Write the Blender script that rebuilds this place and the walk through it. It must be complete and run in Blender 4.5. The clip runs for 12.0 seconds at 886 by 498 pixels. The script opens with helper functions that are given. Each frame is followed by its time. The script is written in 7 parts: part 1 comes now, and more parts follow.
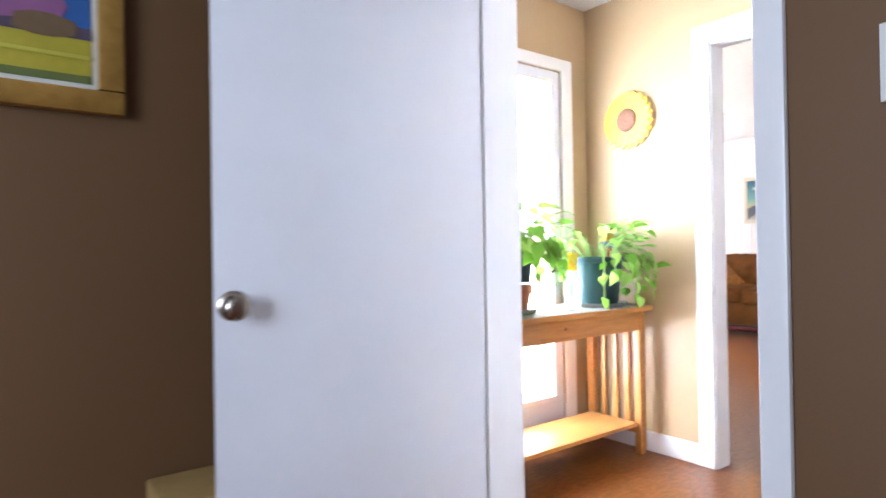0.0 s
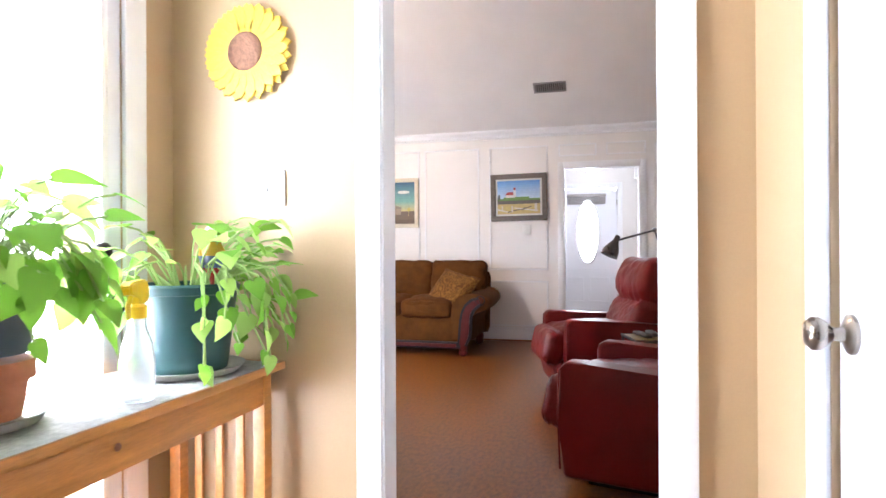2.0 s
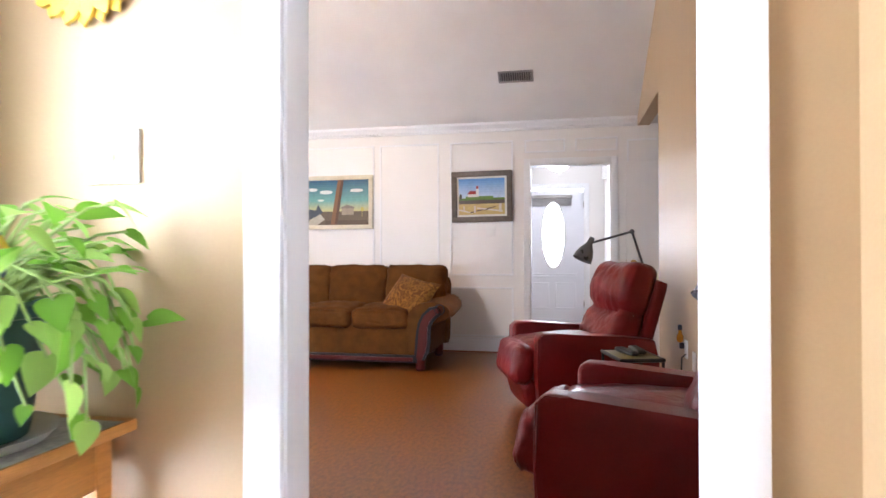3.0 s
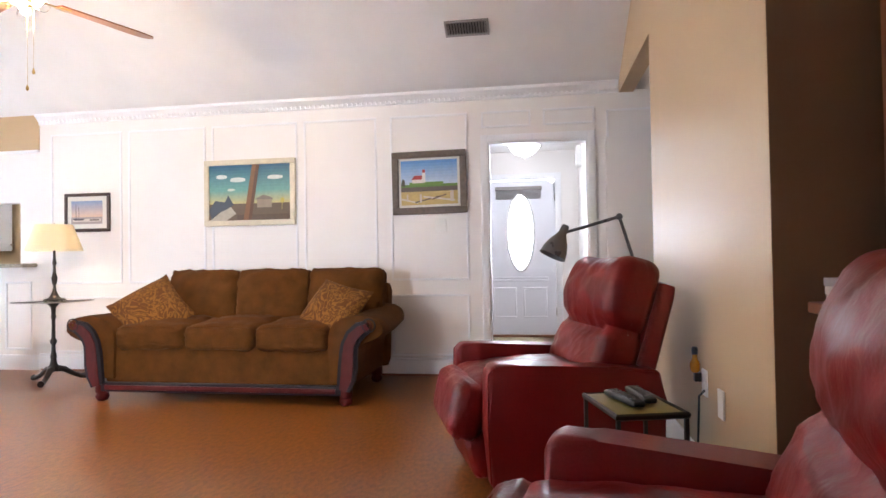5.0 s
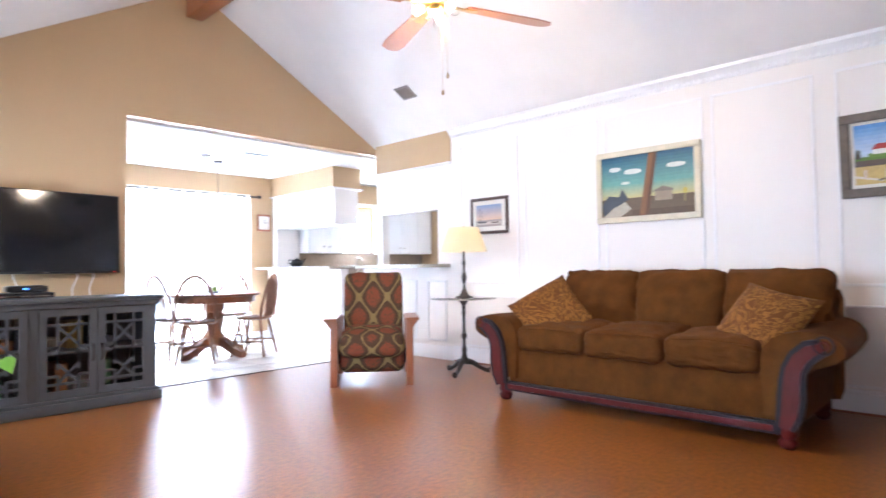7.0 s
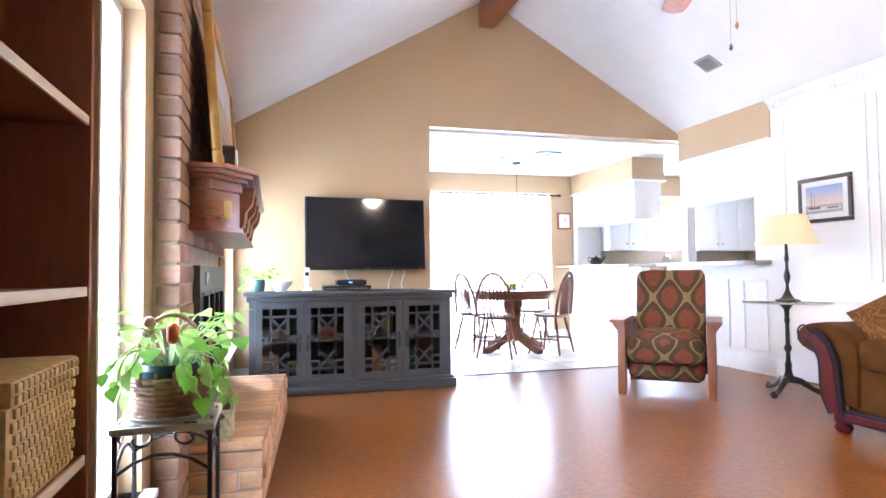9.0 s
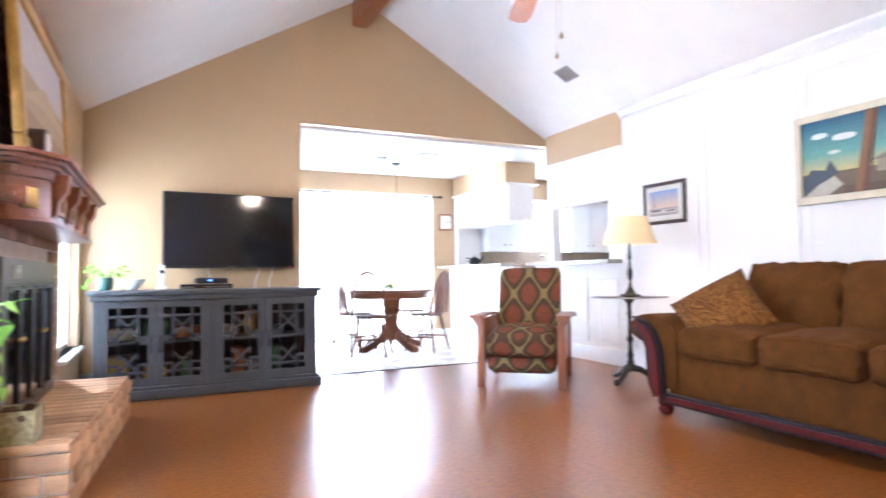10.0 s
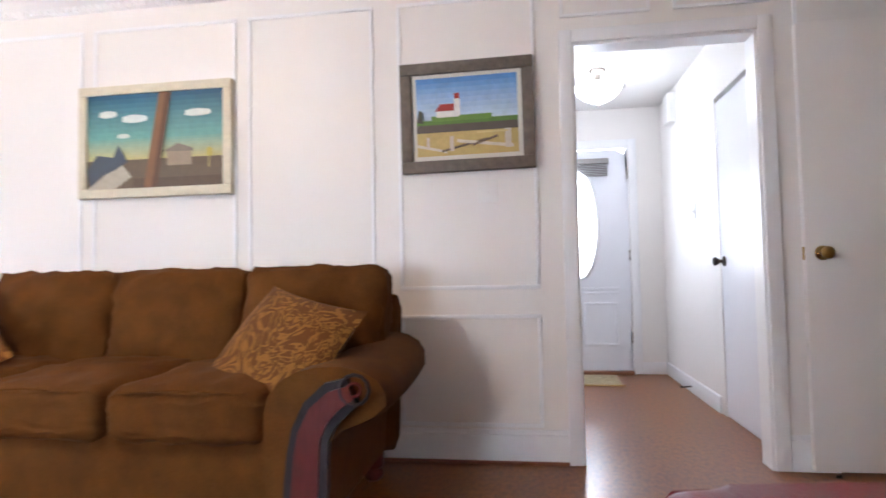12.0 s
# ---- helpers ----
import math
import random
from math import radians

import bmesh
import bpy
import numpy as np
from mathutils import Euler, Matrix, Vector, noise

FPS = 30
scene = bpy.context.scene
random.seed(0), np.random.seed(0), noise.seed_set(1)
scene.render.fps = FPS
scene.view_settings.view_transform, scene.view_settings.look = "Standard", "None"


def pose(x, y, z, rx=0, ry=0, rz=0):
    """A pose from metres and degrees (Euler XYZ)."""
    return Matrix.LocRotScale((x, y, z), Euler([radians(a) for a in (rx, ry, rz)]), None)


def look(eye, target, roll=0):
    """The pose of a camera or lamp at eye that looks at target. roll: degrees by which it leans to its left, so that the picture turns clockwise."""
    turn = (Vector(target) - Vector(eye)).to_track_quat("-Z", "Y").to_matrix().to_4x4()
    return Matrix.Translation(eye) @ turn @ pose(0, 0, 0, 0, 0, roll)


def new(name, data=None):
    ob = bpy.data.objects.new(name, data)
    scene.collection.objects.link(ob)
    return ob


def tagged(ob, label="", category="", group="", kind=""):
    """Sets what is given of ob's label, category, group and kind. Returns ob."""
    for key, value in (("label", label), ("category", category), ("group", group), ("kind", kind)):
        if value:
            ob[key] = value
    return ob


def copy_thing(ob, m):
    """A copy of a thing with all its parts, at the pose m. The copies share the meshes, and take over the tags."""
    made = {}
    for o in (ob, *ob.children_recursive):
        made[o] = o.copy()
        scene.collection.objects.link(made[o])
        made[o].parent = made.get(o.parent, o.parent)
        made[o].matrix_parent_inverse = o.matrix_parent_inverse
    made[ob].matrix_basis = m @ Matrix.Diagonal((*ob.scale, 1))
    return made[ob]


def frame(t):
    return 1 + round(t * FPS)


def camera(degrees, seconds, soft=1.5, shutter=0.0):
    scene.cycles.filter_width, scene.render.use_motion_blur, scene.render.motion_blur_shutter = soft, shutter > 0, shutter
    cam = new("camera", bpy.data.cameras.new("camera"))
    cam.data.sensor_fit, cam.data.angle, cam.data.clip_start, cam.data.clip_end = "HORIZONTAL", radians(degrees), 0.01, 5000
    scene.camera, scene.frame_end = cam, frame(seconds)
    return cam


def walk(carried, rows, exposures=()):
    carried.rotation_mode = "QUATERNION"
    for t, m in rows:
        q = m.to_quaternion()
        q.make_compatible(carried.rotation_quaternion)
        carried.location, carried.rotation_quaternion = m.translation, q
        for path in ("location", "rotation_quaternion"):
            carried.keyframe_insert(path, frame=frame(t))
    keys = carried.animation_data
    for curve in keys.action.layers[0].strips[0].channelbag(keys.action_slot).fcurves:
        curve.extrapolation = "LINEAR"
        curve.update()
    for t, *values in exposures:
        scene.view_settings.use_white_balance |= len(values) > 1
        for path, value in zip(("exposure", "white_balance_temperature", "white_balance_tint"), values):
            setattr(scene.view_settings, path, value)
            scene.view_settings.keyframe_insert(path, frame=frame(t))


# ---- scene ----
cam = camera(73.6, 12.0, soft=1.5, shutter=0.3)
PATH = [
    (0, (-1.344, -0.413, 1.041), (-0.139, 1.183, 1.056), -0.9),
    (0.5, (-1.073, -0.113, 1.103), (0.425, 1.212, 1.102), -0.8),
    (1, (-0.82, 0.189, 1.095), (0.894, 1.219, 1.093), -0.4),
    (1.5, (-0.555, 0.339, 1.093), (1.337, 0.987, 1.095), -0.2),
    (2, (-0.31, 0.414, 1.102), (1.622, 0.933, 1.104), -0.3),
    (2.5, (-0.068, 0.515, 1.111), (1.887, 0.935, 1.11), -0.0),
    (4.3, (1.264, 0.51, 1.015), (3.232, 0.862, 1.061), -0.6),
    (4.5, (1.366, 0.488, 1.023), (3.339, 0.81, 1.065), -0.7),
    (5, (1.578, 0.458, 1.032), (3.554, 0.763, 1.068), -0.9),
    (5.5, (1.681, 0.476, 1.049), (3.637, 0.89, 1.08), -1.1),
    (6, (1.744, 0.62, 1.033), (3.624, 1.3, 1.085), -1.0),
    (6.5, (1.859, 0.783, 1.039), (3.559, 1.835, 1.095), -1.1),
    (7, (2.016, 0.909, 1.01), (3.463, 2.289, 1.075), -0.8),
    (7.5, (2.156, 0.965, 1.006), (3.259, 2.633, 1.076), -0.9),
    (7.7, (2.238, 0.983, 1.0), (3.193, 2.738, 1.073), -0.9),
    (9.5, (2.5, 0.943, 0.953), (3.04, 2.868, 1.032), -0.6),
    (10, (2.691, 0.819, 0.924), (3.545, 2.626, 1.011), -0.7),
    (10.5, (2.846, 0.787, 0.959), (4.108, 2.337, 1.034), -0.9),
    (11, (3.009, 0.905, 0.982), (4.703, 1.967, 1.045), -1.0),
    (11.5, (3.354, 1.004, 0.95), (5.235, 1.68, 1.014), -1.1),
    (12, (3.846, 1.07, 0.919), (5.821, 1.366, 1.011), -1.1),
]
EXPO = [(0.0, 0.78, 5900, 14), (1.0, 0.72, 5950, 15), (2.5, 0.5, 6050, 15), (4.5, 0.42, 6150, 14), (5.5, 0.42, 5950, 14), (7.0, 0.57, 5500, 14), (9.5, 0.62, 5350, 14), (11.0, 0.48, 5600, 14), (12.0, 0.38, 5900, 13)]
walk(cam, [(t, look(eye, target, roll)) for t, eye, target, roll in PATH], EXPO)

# ---- light ----
world = bpy.data.worlds.new("sky")
scene.world = world
world.use_nodes = True
sky = world.node_tree.nodes.new("ShaderNodeTexSky")
sky.sky_type, sky.sun_disc = "NISHITA", False
sky.sun_elevation, sky.sun_rotation = radians(38), radians(-30)
bg = world.node_tree.nodes["Background"]
bg.inputs[1].default_value = 0.12
world.node_tree.links.new(sky.outputs[0], bg.inputs[0])


def lamp(name, kind, at, to, power, colour, size=0.1, size_y=None):
    data = bpy.data.lights.new(name, kind)
    data.energy, data.color = power, colour
    if kind == "AREA":
        data.shape, data.size, data.size_y = "RECTANGLE", size, size_y or size
    elif kind == "POINT":
        data.shadow_soft_size = size
    elif kind == "SUN":
        data.angle = size
    ob = new(name, data)
    ob.matrix_world = look(at, to)
    return ob


DAY, WARM, COOL = (0.8, 0.9, 1.0), (1.0, 0.76, 0.5), (0.9, 0.95, 1.0)
lamp("sun", "SUN", (3.0, 16.0, 9.0), (5.5, 9.0, 2.0), 3.0, (1.0, 0.95, 0.88), radians(0.6))
# sky light standing in the window openings
lamp("window_light_dining", "AREA", (5.25, 9.2, 1.06), (5.25, 5.0, 1.06), 600, DAY, 2.1, 1.95)
lamp("window_light_kitchen", "AREA", (8.35, 9.19, 1.5), (8.35, 5.0, 1.5), 330, DAY, 0.8, 0.95)
lamp("window_light_hall", "AREA", (0.715, 1.9, 1.09), (0.715, 0.0, 1.09), 44, DAY, 0.64, 1.64)
lamp("window_light_hearth_south", "AREA", (1.85, 2.93, 1.05), (3.5, 2.93, 1.05), 48, DAY, 0.6, 1.5)
lamp("window_light_hearth_north", "AREA", (1.93, 6.02, 1.0), (3.5, 6.02, 1.0), 22, DAY, 0.6, 1.3)
lamp("window_light_front_door", "AREA", (9.5, 0.66, 1.36), (7.0, 0.66, 1.36), 6, COOL, 0.24, 0.85)
lamp("window_light_bedroom", "AREA", (-3.3, -0.6, 1.4), (-0.5, 0.1, 1.1), 35, DAY, 1.2, 1.2)
lamp("fan_bulb_light", "POINT", (4.47, 3.28, 2.46), (4.47, 3.28, 0), 80, WARM, 0.1)
lamp("table_lamp_light", "POINT", (6.29, 4.71, 1.27), (6.29, 4.71, 0), 20, WARM, 0.04)
lamp("foyer_light", "POINT", (8.34, 0.55, 2.13), (8.34, 0.55, 0), 6, (0.92, 0.96, 1.0), 0.1)

# ---- materials ----
MATS = {}


def pbr(name, col, rough=0.5, metal=0.0, var=0.12, scale=6.0, bump=0.1, bscale=60.0, col2=None, spec=0.5, coat=0.0, sheen=0.0, trans=0.0, alpha_emit=0.0, stretch=(1, 1, 1), rvar=0.08, crease=0.0, band=(0.3, 0.7)):
    """A surface with variation at two scales, fine relief and uneven gloss."""
    m = bpy.data.materials.new(name)
    m.use_nodes = True
    nt = m.node_tree
    p = nt.nodes["Principled BSDF"]
    tc = nt.nodes.new("ShaderNodeTexCoord")
    mp = nt.nodes.new("ShaderNodeMapping")
    mp.inputs["Scale"].default_value = stretch
    nt.links.new(tc.outputs["Object"], mp.inputs["Vector"])
    n1 = nt.nodes.new("ShaderNodeTexNoise")
    n1.inputs["Scale"].default_value, n1.inputs["Detail"].default_value = scale, 6
    n2 = nt.nodes.new("ShaderNodeTexNoise")
    n2.inputs["Scale"].default_value, n2.inputs["Detail"].default_value = bscale, 4
    for n in (n1, n2):
        nt.links.new(mp.outputs[0], n.inputs["Vector"])
    mixf = nt.nodes.new("ShaderNodeMath")
    mixf.operation = "MULTIPLY_ADD"
    mixf.inputs[1].default_value = 0.35
    nt.links.new(n2.outputs["Fac"], mixf.inputs[0])
    sc = nt.nodes.new("ShaderNodeMath")
    sc.operation = "MULTIPLY"
    sc.inputs[1].default_value = 0.65
    nt.links.new(n1.outputs["Fac"], sc.inputs[0])
    nt.links.new(sc.outputs[0], mixf.inputs[2])
    ramp = nt.nodes.new("ShaderNodeValToRGB")
    ramp.color_ramp.elements[0].position, ramp.color_ramp.elements[1].position = band
    a = tuple(c * (1 - var) for c in col[:3])
    b = col2 or tuple(min(1, c * (1 + var)) for c in col[:3])
    ramp.color_ramp.elements[0].color, ramp.color_ramp.elements[1].color = (*a, 1), (*b, 1)
    nt.links.new(mixf.outputs[0], ramp.inputs[0])
    nt.links.new(ramp.outputs[0], p.inputs["Base Color"])
    rr = nt.nodes.new("ShaderNodeMapRange")
    rr.inputs[3].default_value, rr.inputs[4].default_value = max(0.02, rough - rvar), min(1, rough + rvar)
    nt.links.new(n1.outputs["Fac"], rr.inputs[0])
    nt.links.new(rr.outputs[0], p.inputs["Roughness"])
    p.inputs["Metallic"].default_value = metal
    p.inputs["Specular IOR Level"].default_value = spec
    p.inputs["Coat Weight"].default_value = coat
    p.inputs["Sheen Weight"].default_value = sheen
    p.inputs["Transmission Weight"].default_value = trans
    if bump:
        bp = nt.nodes.new("ShaderNodeBump")
        bp.inputs["Strength"].default_value, bp.inputs["Distance"].default_value = bump, 0.004
        nt.links.new(n2.outputs["Fac"], bp.inputs["Height"])
        nt.links.new(bp.outputs[0], p.inputs["Normal"])
        if crease:
            n3 = nt.nodes.new("ShaderNodeTexNoise")
            n3.inputs["Scale"].default_value, n3.inputs["Detail"].default_value, n3.inputs["Distortion"].default_value = 6.5, 2, 1.6
            nt.links.new(mp.outputs[0], n3.inputs["Vector"])
            b3 = nt.nodes.new("ShaderNodeBump")
            b3.inputs["Strength"].default_value, b3.inputs["Distance"].default_value = crease, 0.03
            nt.links.new(n3.outputs["Fac"], b3.inputs["Height"])
            nt.links.new(b3.outputs[0], bp.inputs["Normal"])
    MATS[name] = m
    return m


def glow(name, col, strength):
    m = bpy.data.materials.new(name)
    m.use_nodes = True
    p = m.node_tree.nodes["Principled BSDF"]
    p.inputs["Base Color"].default_value = (*col, 1)
    p.inputs["Emission Color"].default_value = (*col, 1)
    p.inputs["Emission Strength"].default_value = strength
    return m


def clear_glass(name, col=(1, 1, 1), rough=0.02):
    m = bpy.data.materials.new(name)
    m.use_nodes = True
    p = m.node_tree.nodes["Principled BSDF"]
    p.inputs["Base Color"].default_value = (*col, 1)
    p.inputs["Transmission Weight"].default_value, p.inputs["Roughness"].default_value = 1.0, rough
    p.inputs["IOR"].default_value = 1.2
    return m


def sheer(name, col, through_part):
    """Thin cloth or leaf that lets light through."""
    m = bpy.data.materials.new(name)
    m.use_nodes = True
    nt = m.node_tree
    p = nt.nodes["Principled BSDF"]
    p.inputs["Base Color"].default_value, p.inputs["Roughness"].default_value = (*col, 1), 0.8
    tr = nt.nodes.new("ShaderNodeBsdfTranslucent")
    tr.inputs[0].default_value = (*col, 1)
    mx = nt.nodes.new("ShaderNodeMixShader")
    mx.inputs[0].default_value = through_part
    nt.links.new(p.outputs[0], mx.inputs[1])
    nt.links.new(tr.outputs[0], mx.inputs[2])
    nt.links.new(mx.outputs[0], nt.nodes["Material Output"].inputs[0])
    return m


TAN = pbr("tan_wall_paint", (0.48, 0.335, 0.185), 0.42, var=0.05, scale=1.5, bump=0.12, bscale=140)
BEDTAN = pbr("brown_wall_paint", (0.14, 0.07, 0.026), 0.6, var=0.05, scale=1.5, bump=0.12, bscale=140)
# tan wall paint darkened, with the alcove's shade put into the colour
ALCOVE = pbr("shaded_tan_alcove_paint", (0.19, 0.11, 0.055), 0.6, var=0.06, scale=2, bump=0.12, bscale=140)
WHITE = pbr("white_wall_paint", (0.8, 0.77, 0.74), 0.42, var=0.025, scale=2, bump=0.06, bscale=120)
TRIM = pbr("white_trim_paint", (0.82, 0.82, 0.83), 0.32, var=0.025, scale=3, bump=0.05, bscale=90)
DOORW = pbr("white_door_paint", (0.76, 0.77, 0.82), 0.38, var=0.03, scale=2, bump=0.06, bscale=110)
CEIL = pbr("ceiling_texture_white", (0.76, 0.74, 0.72), 0.85, var=0.04, scale=3, bump=0.5, bscale=170)
FLOOR = pbr("brown_mottled_floor", (0.18, 0.054, 0.0104), 0.29, var=0.34, scale=24, bump=0.025, bscale=95, band=(0.36, 0.64), col2=(0.265, 0.089, 0.0177), stretch=(1, 1.8, 1), rvar=0.03, spec=0.4)
TILE = pbr("pale_floor_tile", (0.74, 0.72, 0.69), 0.25, var=0.05, scale=4, bump=0.05, bscale=60)
GROUT = pbr("grey_grout", (0.42, 0.4, 0.37), 0.85, var=0.1)
VELVET = pbr("brown_velour", (0.077, 0.0262, 0.0045), 0.85, var=0.15, col2=(0.12, 0.0438, 0.0083), scale=11, bump=0.4, bscale=150, spec=0.14, crease=0.05, band=(0.28, 0.72))
CHAIRW = pbr("brown_chair_wood", (0.2, 0.085, 0.042), 0.4, var=0.3, scale=9, stretch=(6, 6, 1))
REDLEATHER = pbr("oxblood_leather", (0.145, 0.006, 0.0055), 0.34, var=0.25, scale=5, bump=0.25, bscale=130, spec=0.28)
DARKWOOD = pbr("black_stained_wood", (0.016, 0.013, 0.017), 0.42, spec=0.22, var=0.3, scale=12, stretch=(1, 6, 1))
REDWOOD = pbr("red_stained_wood", (0.085, 0.009, 0.008), 0.36, spec=0.22, var=0.25, scale=10, stretch=(1, 6, 1))
OAK = pbr("honey_oak", (0.5, 0.215, 0.05), 0.38, var=0.25, scale=7, bump=0.1, bscale=60, stretch=(1, 9, 9))
CHERRY = pbr("carved_cherry_wood", (0.27, 0.085, 0.03), 0.32, var=0.3, scale=9, bump=0.1, stretch=(6, 1, 6))
MISSION = pbr("reddish_chair_wood", (0.3, 0.115, 0.05), 0.38, var=0.25, scale=9, bump=0.08, stretch=(6, 6, 1))
WALNUT = pbr("brown_table_wood", (0.22, 0.085, 0.04), 0.35, var=0.3, scale=9, stretch=(1, 6, 6))
SHELFW = pbr("brown_laminate", (0.26, 0.105, 0.045), 0.6, spec=0.15, var=0.15, scale=8, stretch=(6, 6, 1))
PALEWOOD = pbr("pale_shelf_edge", (0.6, 0.46, 0.31), 0.5, var=0.12, scale=8, stretch=(6, 1, 6))
BLUEGREY = pbr("blue_grey_cabinet_paint", (0.085, 0.094, 0.105), 0.5, var=0.12, scale=6, bump=0.12, bscale=90)
INSIDE = pbr("dark_cabinet_inside", (0.025, 0.02, 0.02), 0.7)
BLACK = pbr("black_plastic", (0.012, 0.012, 0.013), 0.35, var=0.1)
SCREEN = pbr("black_glass_screen", (0.006, 0.006, 0.008), 0.08, var=0.02, bump=0, rvar=0.02)
BRONZE = pbr("dark_bronze_metal", (0.05, 0.042, 0.038), 0.38, metal=0.8, var=0.2, scale=15)
STEEL = pbr("brushed_nickel", (0.33, 0.29, 0.25), 0.28, metal=1, var=0.08, scale=20)
BRASS = pbr("worn_brass", (0.42, 0.27, 0.09), 0.3, metal=1, var=0.2, scale=15)
GREYMETAL = pbr("grey_lamp_enamel", (0.13, 0.13, 0.14), 0.3, metal=0.6, var=0.1, scale=10)
REDCREASED = pbr("creased_oxblood_leather", (0.145, 0.006, 0.0055), 0.34, var=0.25, scale=5, bump=0.25, bscale=130, spec=0.28, crease=0.2)
BLUEMETAL = pbr("pale_blue_lamp_enamel", (0.24, 0.27, 0.33), 0.28, metal=0.4, var=0.08, scale=10)
MORTAR = pbr("pale_mortar", (0.52, 0.43, 0.34), 0.95, var=0.15, bump=0.5, bscale=120)
BRICK = pbr("brown_brick", (0.36, 0.2, 0.11), 0.85, var=0.3, scale=5, bump=0.6, bscale=90)
GREENPOT = pbr("teal_plastic_pot", (0.022, 0.07, 0.078), 0.4, var=0.12)
BLUEPOT = pbr("slate_plastic_pot", (0.05, 0.06, 0.085), 0.45, var=0.12)
TERRA = pbr("terracotta", (0.4, 0.13, 0.06), 0.8, var=0.2, scale=12)
SAUCER = pbr("clear_grey_saucer", (0.4, 0.38, 0.34), 0.3, var=0.1)
PAPER = pbr("grey_mottled_paper", (0.6, 0.58, 0.56), 0.6, var=0.35, scale=40, bscale=150)
LEAFA = sheer("pothos_leaf", (0.19, 0.4, 0.04), 0.42)
LEAFB = sheer("pale_pothos_leaf", (0.36, 0.55, 0.12), 0.45)
STEM = pbr("green_stem", (0.3, 0.42, 0.12), 0.6, var=0.2)
SOIL = pbr("dark_soil", (0.04, 0.028, 0.02), 0.95, bump=0.8, bscale=60)
YELLOW = pbr("yellow_plastic", (0.8, 0.55, 0.01), 0.35, var=0.05)
PETAL = pbr("yellow_petal_paint", (0.78, 0.45, 0.02), 0.5, var=0.2, scale=20, col2=(0.82, 0.58, 0.07))
SEED = pbr("brown_seed_disc", (0.25, 0.12, 0.07), 0.8, var=0.3, scale=90, bump=0.9, bscale=160)
GILT = pbr("gilt_frame", (0.5, 0.29, 0.07), 0.34, metal=0.6, var=0.25, scale=18, bump=0.3)
GREYFRAME = pbr("weathered_grey_frame", (0.13, 0.105, 0.085), 0.6, var=0.3, scale=25, bump=0.3)
CREAMFRAME = pbr("cream_frame", (0.62, 0.56, 0.42), 0.5, var=0.1, scale=15)
BLACKFRAME = pbr("black_brown_frame", (0.05, 0.025, 0.018), 0.35, var=0.2)
MATBOARD = pbr("pale_picture_mat", (0.66, 0.64, 0.58), 0.8, var=0.04)
GRANITE = pbr("speckled_granite", (0.4, 0.34, 0.27), 0.2, var=0.6, scale=60, bump=0.02, col2=(0.6, 0.53, 0.44))
SPLASH = pbr("taupe_backsplash", (0.33, 0.26, 0.2), 0.4, var=0.15, scale=12)
SHADE = sheer("cream_lamp_shade", (0.86, 0.77, 0.58), 0.45)
SHEERW = sheer("white_sheer_curtain", (0.9, 0.9, 0.9), 0.6)
GLASS = clear_glass("clear_glass")
MILKY = pbr("milky_clear_plastic", (0.9, 0.9, 0.88), 0.25, trans=0.92, var=0.02)
PLASTW = pbr("white_plastic", (0.78, 0.77, 0.74), 0.35, var=0.03)
CHINA = pbr("white_china", (0.8, 0.8, 0.78), 0.15, var=0.02, bump=0)
WICKER = pbr("brown_wicker", (0.25, 0.13, 0.06), 0.7, var=0.35, scale=40)
STRAW = pbr("golden_woven_straw", (0.48, 0.32, 0.12), 0.75, var=0.3, scale=40)
BULB = glow("lit_bulb", (1.0, 0.8, 0.5), 60)
BOWLGLOW = glow("lit_frosted_glass", (0.95, 0.97, 1.0), 7)
VENTM = pbr("grey_vent_metal", (0.3, 0.28, 0.27), 0.5, metal=0.3)
CARD = pbr("tan_cardboard", (0.4, 0.26, 0.09), 0.7, var=0.15, scale=8)


def flat(name, col, rough=0.6):
    if name not in MATS:
        pbr(name, col, rough, var=0.12, scale=25, bump=0.05)
    return MATS[name]


# ---- mesh helpers ----
def box(bm, x0, x1, y0, y1, z0, z1, bev=0.0, m=None):
    made = bmesh.ops.create_cube(bm, size=1)["verts"]
    for v in made:
        v.co = Vector((x0 + (v.co.x + 0.5) * (x1 - x0), y0 + (v.co.y + 0.5) * (y1 - y0), z0 + (v.co.z + 0.5) * (z1 - z0)))
    if bev:
        edges = list({e for v in made for e in v.link_edges})
        out = bmesh.ops.bevel(bm, geom=edges, offset=bev, segments=2, affect="EDGES", profile=0.6)
        made = list({v for f in out["faces"] for v in f.verts} | {v for v in made if v.is_valid})
    if m is not None:
        for v in made:
            v.co = m @ v.co
    return bm


def lathe(bm, prof, seg=20, m=None, cap=True):
    rings = []
    for r, z in prof:
        rings.append([bm.verts.new((r * math.cos(2 * math.pi * i / seg), r * math.sin(2 * math.pi * i / seg), z)) for i in range(seg)])
    for a, b in zip(rings, rings[1:]):
        for i in range(seg):
            bm.faces.new((a[i], a[(i + 1) % seg], b[(i + 1) % seg], b[i]))
    if cap:
        bm.faces.new(rings[0][::-1])
        bm.faces.new(rings[-1])
    if m is not None:
        for ring in rings:
            for v in ring:
                v.co = m @ v.co
    return bm


